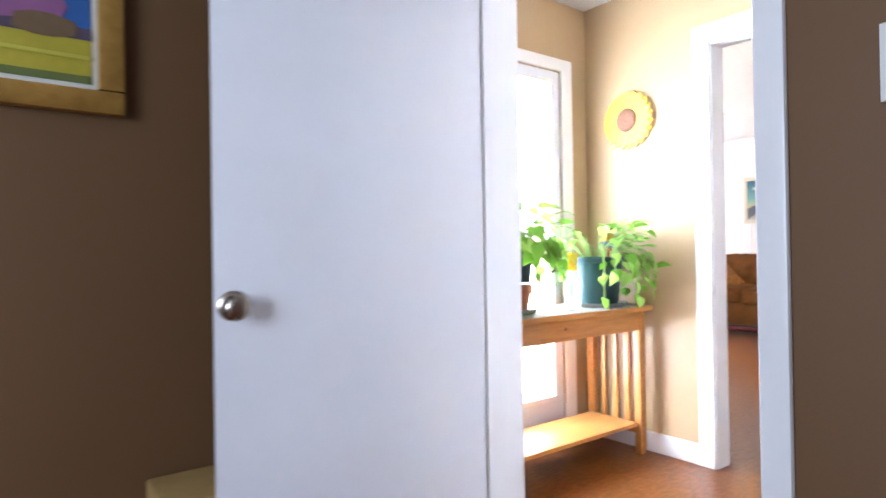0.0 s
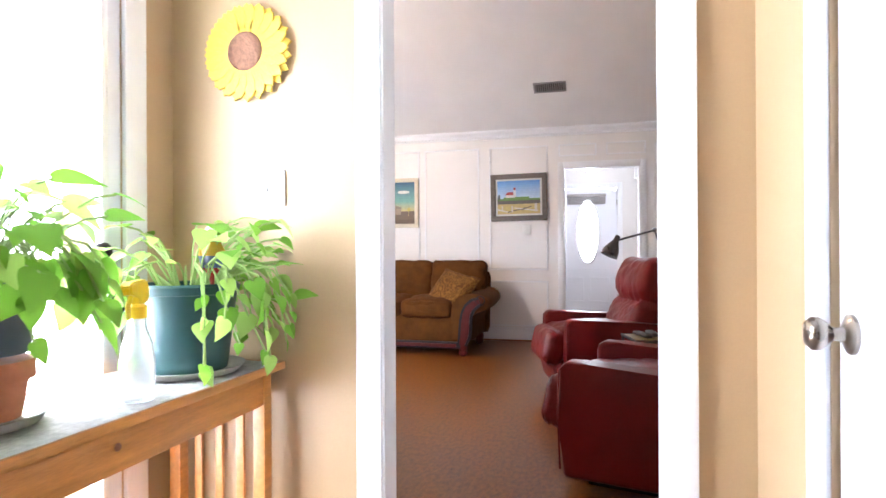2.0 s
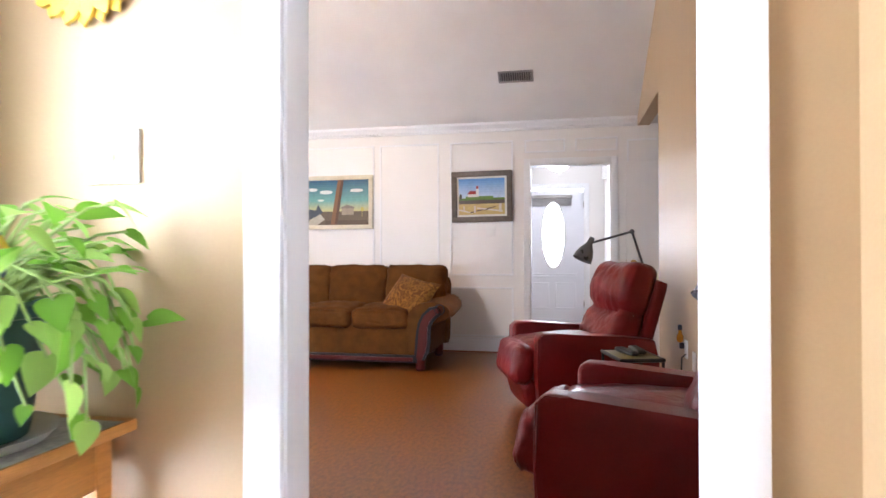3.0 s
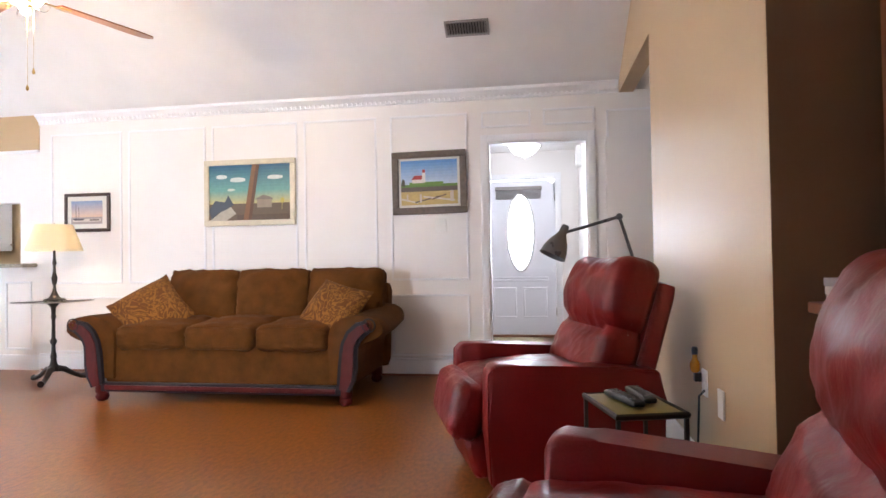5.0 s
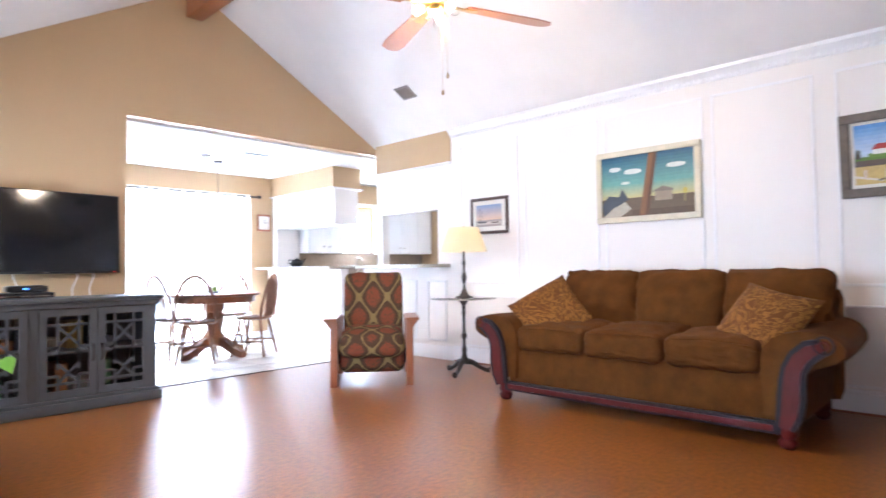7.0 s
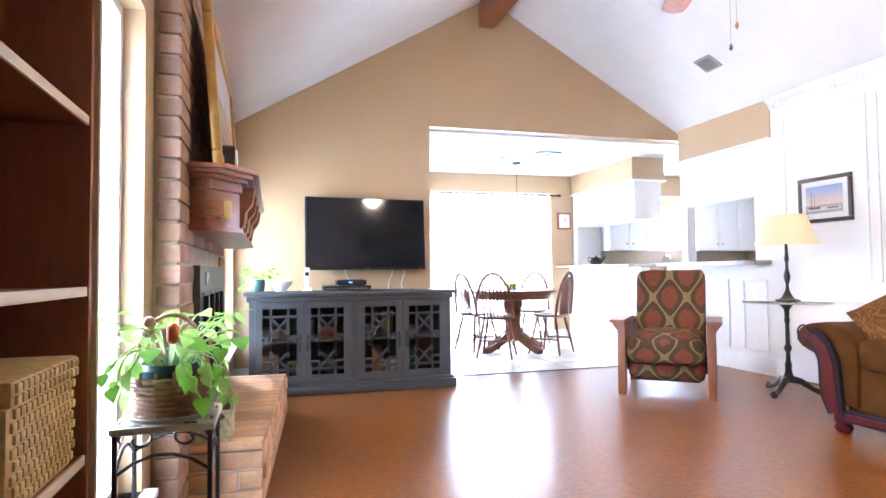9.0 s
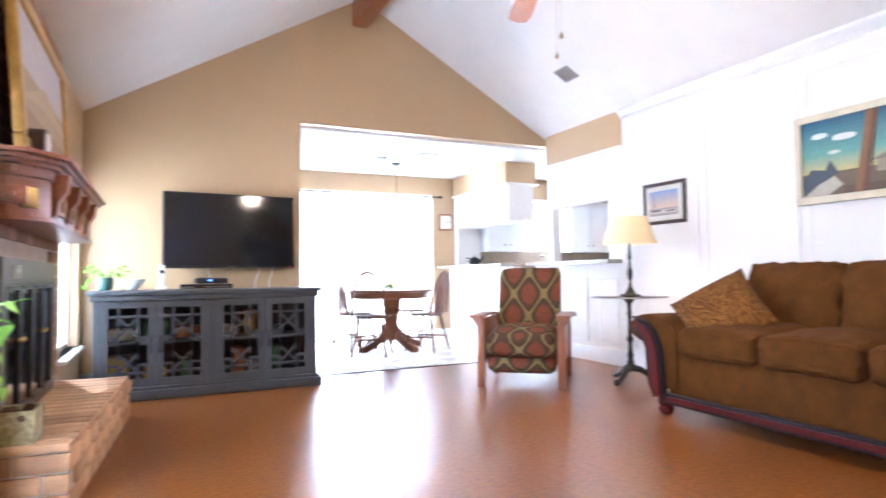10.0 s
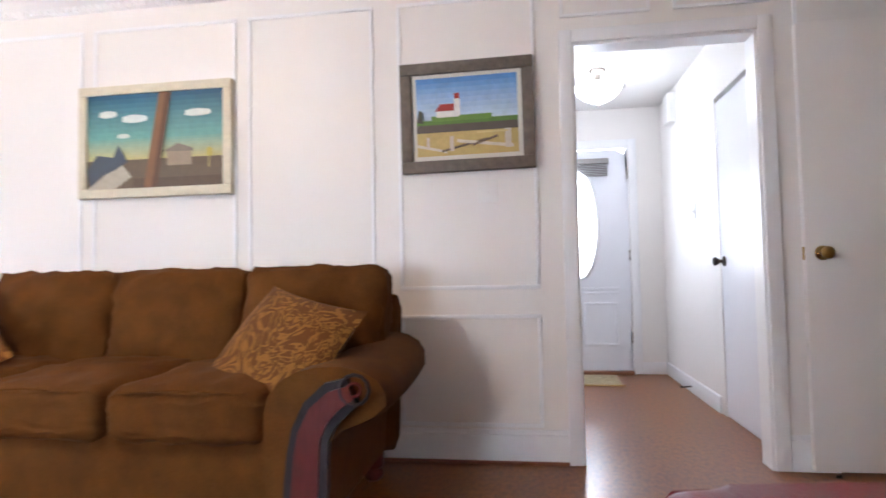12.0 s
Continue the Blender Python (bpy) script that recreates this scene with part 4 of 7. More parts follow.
def pedestal_table():
    t = thing("pedestal_table", "round glass-topped side table on a dark cast pedestal", "table", pose(6.255, 4.69, 0))
    b = bmesh.new()
    lathe(b, [(0.01, 0.0), (0.31, 0.0), (0.315, 0.004), (0.31, 0.009), (0.01, 0.009)], 36, pose(0, 0, 0.715))
    part("glass_top", b, GLASS, t, "round clear glass top")
    b = bmesh.new()
    tube(b, [(0.312 * math.cos(k * math.pi / 24), 0.312 * math.sin(k * math.pi / 24), 0.718) for k in range(49)], 0.0045, 6)
    part("rim", b, SAUCER, t)
    b = bmesh.new()
    lathe(b, [(0.045, 0.1), (0.05, 0.13), (0.03, 0.16), (0.022, 0.2), (0.026, 0.23), (0.017, 0.27), (0.015, 0.33), (0.026, 0.35), (0.028, 0.37), (0.016, 0.39), (0.014, 0.55), (0.022, 0.58), (0.016, 0.6), (0.02, 0.66), (0.05, 0.7), (0.11, 0.714)], 18)
    part("pole", b, BRONZE, t)
    for k in range(3):
        a = radians(200 + 120 * k)
        b = bmesh.new()
        tube(b, [(0.03 * math.cos(a), 0.03 * math.sin(a), 0.12), (0.08 * math.cos(a), 0.08 * math.sin(a), 0.11), (0.15 * math.cos(a), 0.15 * math.sin(a), 0.06), (0.21 * math.cos(a), 0.21 * math.sin(a), 0.03), (0.245 * math.cos(a), 0.245 * math.sin(a), 0.03)], [0.03, 0.026, 0.02, 0.02, 0.028], 10)
        part("leg", b, BRONZE, t, "curved claw-footed leg")
    t = thing("table_lamp", "lit table lamp with a cream empire shade and slender base", "lamp", pose(6.29, 4.71, 0.724))
    b = bmesh.new()
    lathe(b, [(0.085, 0), (0.09, 0.006), (0.08, 0.014), (0.05, 0.02), (0.03, 0.05), (0.014, 0.09), (0.01, 0.13), (0.02, 0.16), (0.024, 0.2), (0.012, 0.25), (0.009, 0.3), (0.018, 0.33), (0.011, 0.37), (0.009, 0.5), (0.004, 0.69)], 20)
    part("base", b, BRONZE, t, "slender dark bronze lamp base")
    b = bmesh.new()
    lathe(b, [(0.225, 0.44), (0.222, 0.455), (0.15, 0.66), (0.145, 0.675), (0.148, 0.66), (0.219, 0.455), (0.222, 0.44)], 36, cap=False)
    part("shade", b, SHADE, t, "cream fabric empire shade")
    b = bmesh.new()
    lathe(b, [(0.012, 0.5), (0.03, 0.54), (0.03, 0.565), (0.015, 0.6)], 14)
    part("bulb", b, glow("warm_bulb", (1, 0.8, 0.55), 25), t)


pedestal_table()


def task_lamp(name, label, base, elbow_low, joint, head, material, aim, r=0.075):
    t = thing(name, label, "floor lamp")
    b = bmesh.new()
    lathe(b, [(0.13, 0), (0.135, 0.012), (0.12, 0.022), (0.02, 0.03), (0.012, 0.04)], 28, pose(*base))
    part("base", b, GREYMETAL, t)
    b = bmesh.new()
    tube(b, [base, (base[0], base[1], elbow_low[2]), elbow_low], 0.011, 10)
    part("pole", b, GREYMETAL, t)
    b = bmesh.new()
    tube(b, [elbow_low, joint], 0.009, 8)
    part("lower_arm", b, GREYMETAL, t)
    b = bmesh.new()
    tube(b, [joint, head], 0.009, 8)
    part("upper_arm", b, GREYMETAL, t)
    b = bmesh.new()
    bmesh.ops.create_icosphere(b, subdivisions=2, radius=0.02, matrix=Matrix.Translation(joint))
    part("elbow_knob", b, GREYMETAL, t)
    b = bmesh.new()
    k = r / 0.075
    lathe(b, [(0.018 * k, -0.05 * k), (0.022 * k, -0.04 * k), (0.024 * k, 0), (0.034 * k, 0.02 * k), (0.055 * k, 0.055 * k), (0.07 * k, 0.1 * k), (0.075 * k, 0.14 * k), (0.078 * k, 0.142 * k), (0.073 * k, 0.138 * k), (0.066 * k, 0.1 * k), (0.05 * k, 0.06 * k), (0.02 * k, 0.03 * k)], 26, look(head, aim) @ pose(0, 0, 0, 180))
    part("head", b, material, t, "bell-shaped metal lamp head")


task_lamp("floor_lamp", "grey articulated task lamp standing behind a recliner", (5.15, -0.1, 0), (5.12, -0.11, 1.0), (5.04, -0.02, 1.26), (4.99, 0.3, 1.17), GREYMETAL, (4.96, 0.38, 1.0))
task_lamp("floor_lamp", "pale blue-grey articulated task lamp beside a recliner", (1.98, -0.14, 0), (2.0, -0.16, 0.95), (2.14, -0.18, 1.27), (2.07, 0.02, 1.08), BLUEMETAL, (2.03, 0.1, 0.92), 0.078)


def side_table():
    t = thing("side_table", "small black metal side table with a green-gold top", "table", pose(3.66, 0.14, 0, 0, 0, 14) @ Matrix.Diagonal((0.82, 0.82, 0.9, 1)))
    part("top", B(-0.18, 0.18, -0.13, 0.13, 0.585, 0.6, 0.003), flat("mottled_green_gold", (0.2, 0.17, 0.04), 0.4), t, "mottled green and gold top")
    b = bmesh.new()
    tube(b, [(-0.19, -0.14, 0.592), (0.19, -0.14, 0.592), (0.19, 0.14, 0.592), (-0.19, 0.14, 0.592), (-0.19, -0.14, 0.592)], 0.012, 6)
    part("rim", b, BLACK, t)
    for x, y in ((-0.185, -0.135), (0.185, -0.135), (0.185, 0.135), (-0.185, 0.135)):
        part("leg", B(x - 0.008, x + 0.008, y - 0.008, y + 0.008, 0, 0.59, 0.002), BLACK, t)
    part("lower_rail", B(-0.18, 0.18, -0.006, 0.006, 0.15, 0.165, 0.002), BLACK, t)
    for dx, dy, rz in ((0.0, 0.03, 8), (0.04, -0.045, -4)):
        r = thing("remote_control", "black remote control lying on the side table", "remote", pose(3.66, 0.14, 0.546, 0, 0, 14) @ pose(dx, dy, 0, 0, 0, rz), "remotes")
        b = bmesh.new()
        cushion(b, 0.2, 0.048, 0.022, 0.01, 0.003, pose(0, 0, 0.011), 6)
        part("body", b, BLACK, r)
        b = bmesh.new()
        for i in range(7):
            for j in range(3):
                box(b, -0.08 + i * 0.024, -0.068 + i * 0.024, -0.017 + j * 0.013, -0.008 + j * 0.013, 0.021, 0.0255)
        part("buttons", b, flat("grey_rubber", (0.12, 0.12, 0.12)), r)


side_table()


def plate(name, label, m, w=0.07, h=0.115, kind=""):
    """A wall plate facing local -y."""
    t = thing(name, label, "switch" if "switch" in name else "outlet", m)
    part("plate", B(-w / 2, w / 2, -0.009, 0, -h / 2, h / 2, 0.002), PLASTW, t)
    if "switch" in name:
        part("toggle", B(-0.005, 0.005, -0.021, -0.009, -0.012, 0.006, 0.002), PLASTW, t)
    elif "outlet" in name:
        for z in (-0.028, 0.012):
            part("socket", B(-0.017, 0.017, -0.012, -0.009, z, z + 0.028, 0.003), PLASTW, t)
    return t


plate("light_switch", "white light switch plate under the lighthouse painting", pose(SW, 1.28, 1.34, 0, 0, -90), 0.1)
plate("light_switch", "white light switch plate on the foyer wall", pose(8.4, -0.12, 1.36, 0, 0, 180))
plate("light_switch", "white light switch plate on the brown bedroom wall", pose(-0.3, -0.145, 1.31, 0, 0, -90))
plate("light_switch", "white switch plate on the tan hall wall", pose(DW0, 1.44, 1.3, 0, 0, -90), 0.12, 0.115)
plate("wall_outlet", "white wall outlet with a plug-in warmer", pose(4.35, GS, 0.47, 0, 0, 180))
plate("blank_plate", "white blank cover plate on the tan wall", pose(4.12, GS, 0.43, 0, 0, 180))
t = thing("plug_in_warmer", "amber plug-in oil warmer in the wall outlet", "warmer", pose(4.38, GS + 0.012, 0.5))
part("body", B(-0.015, 0.015, 0, 0.03, -0.03, 0.01, 0.004), BLACK, t)
b = bmesh.new()
lathe(b, [(0.012, 0.01), (0.02, 0.02), (0.022, 0.05), (0.012, 0.07), (0.01, 0.09)], 14, pose(0, 0.025, 0))
part("bottle", b, flat("amber_oil", (0.5, 0.2, 0.01), 0.15), t, "amber oil bottle")
b = bmesh.new()
lathe(b, [(0.013, 0.09), (0.014, 0.12), (0.008, 0.125)], 12, pose(0, 0.025, 0))
part("cap", b, BLACK, t)
b = bmesh.new()
tube(b, [(4.33, GS + 0.012, 0.44), (4.31, GS + 0.04, 0.42), (4.3, GS + 0.05, 0.25), (4.29, GS + 0.06, 0.08), (4.2, GS + 0.08, 0.012), (3.95, GS + 0.1, 0.008)], 0.005, 6)
solid("power_cord", b, BLACK, "black power cord hanging from the outlet", "cord")


def picture(name, label, m, w, h, frame_mat, fw, mat_w, image, fd=0.03, inner=MATBOARD):
    """Faces local -y, centred on the origin, back at y = 0. image: list of (polygon, colour) on a unit canvas."""
    t = thing(name, label, "painting", m)
    for nm, x0, x1, z0, z1 in (("frame_top", -w / 2, w / 2, h / 2 - fw, h / 2), ("frame_bottom", -w / 2, w / 2, -h / 2, -h / 2 + fw), ("frame_side", -w / 2, -w / 2 + fw, -h / 2 + fw, h / 2 - fw), ("frame_side", w / 2 - fw, w / 2, -h / 2 + fw, h / 2 - fw)):
        part(nm, B(x0, x1, -fd, 0, z0, z1, min(0.008, fw * 0.3)), frame_mat, t)
    iw, ih = w - 2 * fw, h - 2 * fw
    part("backing", B(-iw / 2, iw / 2, -fd * 0.55, -0.002, -ih / 2, ih / 2), inner, t)
    cw, ch = iw - 2 * mat_w, ih - 2 * mat_w
    for i, (poly, col) in enumerate(image):
        b = bmesh.new()
        y = -fd * 0.55 - 0.0012 - 0.0006 * i
        vs = [b.verts.new(((px - 0.5) * cw, y, (pz - 0.5) * ch)) for px, pz in poly]
        b.faces.new(vs)
        part("painted_area", b, flat("paint_%d_%d_%d" % tuple(int(c * 255) for c in col), col, 0.5), t)
    return t


def R(x0, x1, z0, z1):
    return [(x0, z0), (x1, z0), (x1, z1), (x0, z1)]


def blob(cx, cz, rx, rz, n=10):
    return [(cx + rx * math.cos(2 * math.pi * k / n) * (1 + 0.15 * math.sin(k * 2.3)), cz + rz * math.sin(2 * math.pi * k / n)) for k in range(n)]


def blend_bands(z0, z1, low, high, n=9):
    return [(R(0, 1, z0 + (z1 - z0) * k / n, z0 + (z1 - z0) * (k + 1) / n + 0.002), tuple(a + (c - a) * k / (n - 1) for a, c in zip(low, high))) for k in range(n)]


desert = blend_bands(0.3, 0.55, (0.5, 0.45, 0.2), (0.14, 0.33, 0.3)) + blend_bands(0.55, 1.0, (0.13, 0.32, 0.3), (0.015, 0.09, 0.17)) + [ (R(0, 1, 0, 0.3), (0.12, 0.085, 0.05)), (R(0.35, 1, 0, 0.1), (0.09, 0.06, 0.035)),
          ([(0, 0), (0.22, 0), (0.34, 0.12), (0.27, 0.25), (0.2, 0.22), (0.1, 0.1)], (0.42, 0.38, 0.3)), ([(0.0, 0.2), (0.08, 0.36), (0.2, 0.33), (0.24, 0.46), (0.31, 0.28), (0.22, 0.2), (0.12, 0.14), (0.03, 0.02)], (0.05, 0.065, 0.085)),
          ([(0.43, 0), (0.53, 0), (0.63, 1), (0.54, 1)], (0.2, 0.09, 0.035)), ([(0.49, 0), (0.53, 0), (0.63, 1), (0.59, 1)], (0.1, 0.045, 0.02)), ([(0.6, 0.22), (0.78, 0.22), (0.78, 0.38), (0.68, 0.43), (0.6, 0.38)], (0.3, 0.24, 0.17)), ([(0.57, 0.37), (0.68, 0.45), (0.79, 0.39), (0.79, 0.36)], (0.2, 0.17, 0.13)),
          (blob(0.16, 0.79, 0.07, 0.04), (0.62, 0.66, 0.62)), (blob(0.36, 0.73, 0.1, 0.045), (0.62, 0.66, 0.62)), (blob(0.82, 0.76, 0.1, 0.04), (0.62, 0.66, 0.62)), (blob(0.28, 0.55, 0.05, 0.025), (0.55, 0.6, 0.55)), ([(0.9, 0.18), (0.91, 0.18), (0.915, 0.34), (0.905, 0.34)], (0.35, 0.28, 0.1)), (blob(0.91, 0.34, 0.025, 0.05), (0.45, 0.38, 0.08))]
lighthouse = blend_bands(0.42, 1.0, (0.5, 0.62, 0.74), (0.09, 0.25, 0.58)) + [ (R(0, 1, 0, 0.4), (0.5, 0.37, 0.13)), (R(0, 1, 0.3, 0.42), (0.1, 0.08, 0.06)), (R(0, 1, 0.4, 0.46), (0.1, 0.2, 0.035)), (R(0.15, 0.75, 0.44, 0.51), (0.13, 0.25, 0.04)), (R(0.2, 0.42, 0.49, 0.58), (0.7, 0.68, 0.64)), ([(0.19, 0.57), (0.24, 0.66), (0.38, 0.66), (0.42, 0.57)], (0.35, 0.03, 0.025)), (R(0.38, 0.44, 0.5, 0.72), (0.72, 0.7, 0.68)), (R(0.385, 0.435, 0.72, 0.79), (0.4, 0.04, 0.03)), ([(0.0, 0.44), (0.03, 0.6), (0.07, 0.56), (0.07, 0.42)], (0.06, 0.06, 0.04)),
              ([(0, 0.12), (0.3, 0.03), (0.3, 0.06), (0, 0.16)], (0.6, 0.55, 0.45)), ([(0.25, 0.04), (0.7, 0.17), (0.7, 0.2), (0.25, 0.07)], (0.12, 0.09, 0.06)), ([(0.4, 0.16), (0.95, 0.06), (0.95, 0.1), (0.4, 0.2)], (0.62, 0.56, 0.46)), ([(0.55, 0.1), (0.8, 0.2), (0.8, 0.23), (0.55, 0.13)], (0.15, 0.1, 0.07)), (R(0.87, 0.93, 0.06, 0.3), (0.58, 0.52, 0.43)), (R(0.33, 0.37, 0.05, 0.24), (0.55, 0.48, 0.4)), (R(0.1, 0.13, 0.1, 0.24), (0.56, 0.49, 0.4)), (R(0.6, 0.9, 0.26, 0.28), (0.6, 0.48, 0.2))]
seascape = blend_bands(0.3, 1.0, (0.6, 0.42, 0.3), (0.18, 0.25, 0.42)) + [ (R(0, 1, 0, 0.3), (0.3, 0.26, 0.24)), (R(0.05, 0.95, 0.1, 0.22), (0.55, 0.48, 0.4)), (R(0.15, 0.17, 0.2, 0.85), (0.08, 0.06, 0.06)), (R(0.24, 0.255, 0.2, 0.75), (0.08, 0.06, 0.06)), ([(0.1, 0.16), (0.4, 0.16), (0.44, 0.24), (0.06, 0.24)], (0.06, 0.05, 0.06)), (R(0.6, 0.9, 0.14, 0.2), (0.08, 0.06, 0.05))]
picture("painting", "desert landscape painting with a tree trunk in a cream frame", pose(SW - 0.002, 3.083, 1.69, 0, 0, -90), 0.905, 0.62, CREAMFRAME, 0.05, 0.0, desert, 0.045)
picture("painting", "red-roofed lighthouse painting in a weathered grey frame", pose(SW - 0.002, 1.376, 1.724, 0, 0, -90) @ pose(0, 0, 0, 0, -0.7), 0.675, 0.562, GREYFRAME, 0.06, 0.022, lighthouse, 0.04)
picture("painting", "small seascape print in a dark frame", pose(SW - 0.002, 4.79, 1.549, 0, 0, -90), 0.495, 0.38, BLACKFRAME, 0.032, 0.045, seascape, 0.025)
meadow = [(R(0, 1, 0, 1), (0.03, 0.12, 0.38)), (R(0, 1, 0, 0.34), (0.42, 0.36, 0.03)), (R(0, 1, 0, 0.06), (0.12, 0.15, 0.04)), (R(0, 1, 0.33, 0.42), (0.08, 0.06, 0.1)), (blob(0.5, 0.56, 0.4, 0.17), (0.26, 0.1, 0.24)), (blob(0.36, 0.66, 0.3, 0.2), (0.36, 0.16, 0.32)), (blob(0.8, 0.4, 0.14, 0.09), (0.16, 0.1, 0.05)), (R(0, 1, 0.18, 0.21), (0.5, 0.46, 0.06))]
picture("painting", "bright meadow painting with a pink tree in a gilt frame", pose(-1.395, 1.198, 1.6), 0.6, 0.44, GILT, 0.055, 0.012, meadow, 0.035)


def ceiling_fan():
    t = thing("ceiling_fan", "ceiling fan with wooden blades, lit bulbs and pull chains", "fan", pose(4.47, 3.28, 0.17))
    b = bmesh.new()
    lathe(b, [(0.012, 2.6), (0.012, 3.42), (0.06, 3.45), (0.07, 3.5)], 14)
    part("downrod", b, BRASS, t)
    b = bmesh.new()
    lathe(b, [(0.03, 2.36), (0.09, 2.38), (0.12, 2.42), (0.13, 2.48), (0.12, 2.54), (0.07, 2.58), (0.02, 2.62)], 26)
    part("motor_housing", b, BRASS, t, "antique brass motor housing")
    for k in range(4):
        a = -21 + 90 * k
        mm = pose(0, 0, 2.39, 0, 0, a) @ pose(0, 0, 0, 10)
        b = bmesh.new()
        prism(b, [(0.2, -0.05), (0.68, -0.072), (0.77, -0.06), (0.8, -0.02), (0.8, 0.02), (0.77, 0.06), (0.68, 0.072), (0.2, 0.05)], -0.004, 0.004, mm)
        blade = part("blade", b, MISSION, t, "brown wooden fan blade")
        b = bmesh.new()
        prism(b, [(0.1, -0.02), (0.17, -0.014), (0.26, -0.04), (0.28, 0), (0.26, 0.04), (0.17, 0.014), (0.1, 0.02)], -0.012, -0.005, mm)
        part("blade_bracket", b, BRASS, blade)
    b = bmesh.new()
    lathe(b, [(0.03, 2.32), (0.055, 2.33), (0.06, 2.345), (0.05, 2.36)], 20)
    part("light_fitter", b, BRASS, t)
    for k in range(3):
        mm = pose(0, 0, 2.35, 0, 0, 30 + 120 * k) @ pose(0.06, 0, 0, 0, 104)
        b = bmesh.new()
        lathe(b, [(0.02, 0), (0.028, 0.03), (0.045, 0.07), (0.055, 0.09), (0.052, 0.09), (0.042, 0.07), (0.024, 0.03)], 16, mm, cap=False)
        sh = part("glass_shade", b, GLASS, t)
        sh.visible_shadow = False
        b = bmesh.new()
        bmesh.ops.create_icosphere(b, subdivisions=2, radius=0.026, matrix=mm @ Matrix.Translation((0, 0, 0.055)))
        part("bulb", b, BULB, t, "bright lit bulb")
    for x, y, z in ((0.04, -0.01, 1.86), (0.04, -0.05, 1.95)):
        b = bmesh.new()
        tube(b, [(x, y, 2.33), (x, y, z + 0.02)], 0.001, 5)
        lathe(b, [(0.003, z + 0.025), (0.008, z + 0.012), (0.009, z), (0.003, z - 0.008)], 10, pose(x, y, 0))
        part("pull_chain", b, BRASS, t, "pull chain with a small knob")


ceiling_fan()


def vent(name, label, m, w, h, n=9):
    """Lies in local x, y and faces -z."""
    t = thing(name, label, "vent", m)
    part("backing", B(-w / 2 + 0.01, w / 2 - 0.01, -h / 2 + 0.01, h / 2 - 0.01, -0.004, 0), INSIDE, t)
    for x0, x1, y0, y1 in ((-w / 2, w / 2, -h / 2, -h / 2 + 0.02), (-w / 2, w / 2, h / 2 - 0.02, h / 2), (-w / 2, -w / 2 + 0.02, -h / 2 + 0.02, h / 2 - 0.02), (w / 2 - 0.02, w / 2, -h / 2 + 0.02, h / 2 - 0.02)):
        part("frame_bar", B(x0, x1, y0, y1, -0.012, 0, 0.002), VENTM, t)
    for k in range(n):
        x = -w / 2 + 0.03 + (w - 0.06) * k / (n - 1)
        part("slat", box(bmesh.new(), -0.008, 0.008, -h / 2 + 0.02, h / 2 - 0.02, -0.001, 0.001, 0, pose(x, 0, -0.008, 0, 35)), VENTM, t)


SL = math.degrees(math.atan((RZ - EZ + 0.045) / (SW + 0.12 - RX)))


def on_slope(x, y):
    return pose(x, y, RZ - (x - RX) * math.tan(radians(SL)) - 0.001, 0, SL)


vent("ceiling_vent", "grey slatted return vent in the sloping ceiling", on_slope(6.21, 0.955) @ pose(0, 0, 0, 0, 0, 90), 0.35, 0.15, 14)
vent("ceiling_vent", "small grey vent in the sloping ceiling", on_slope(6.22, 5.43) @ pose(0, 0, 0, 0, 0, 90), 0.2, 0.17, 8)
vent("ceiling_vent", "small white vent in the dining ceiling", pose(5.62, 7.5, ZC - 0.001, 0, 0, 0), 0.3, 0.16, 7)
b = bmesh.new()
lathe(b, [(0.06, 0), (0.065, -0.012), (0.05, -0.03), (0.02, -0.035)], 22, pose(5.2, 7.9, ZC))
solid("smoke_detector", b, PLASTW, "round white smoke detector on the dining ceiling", "detector")


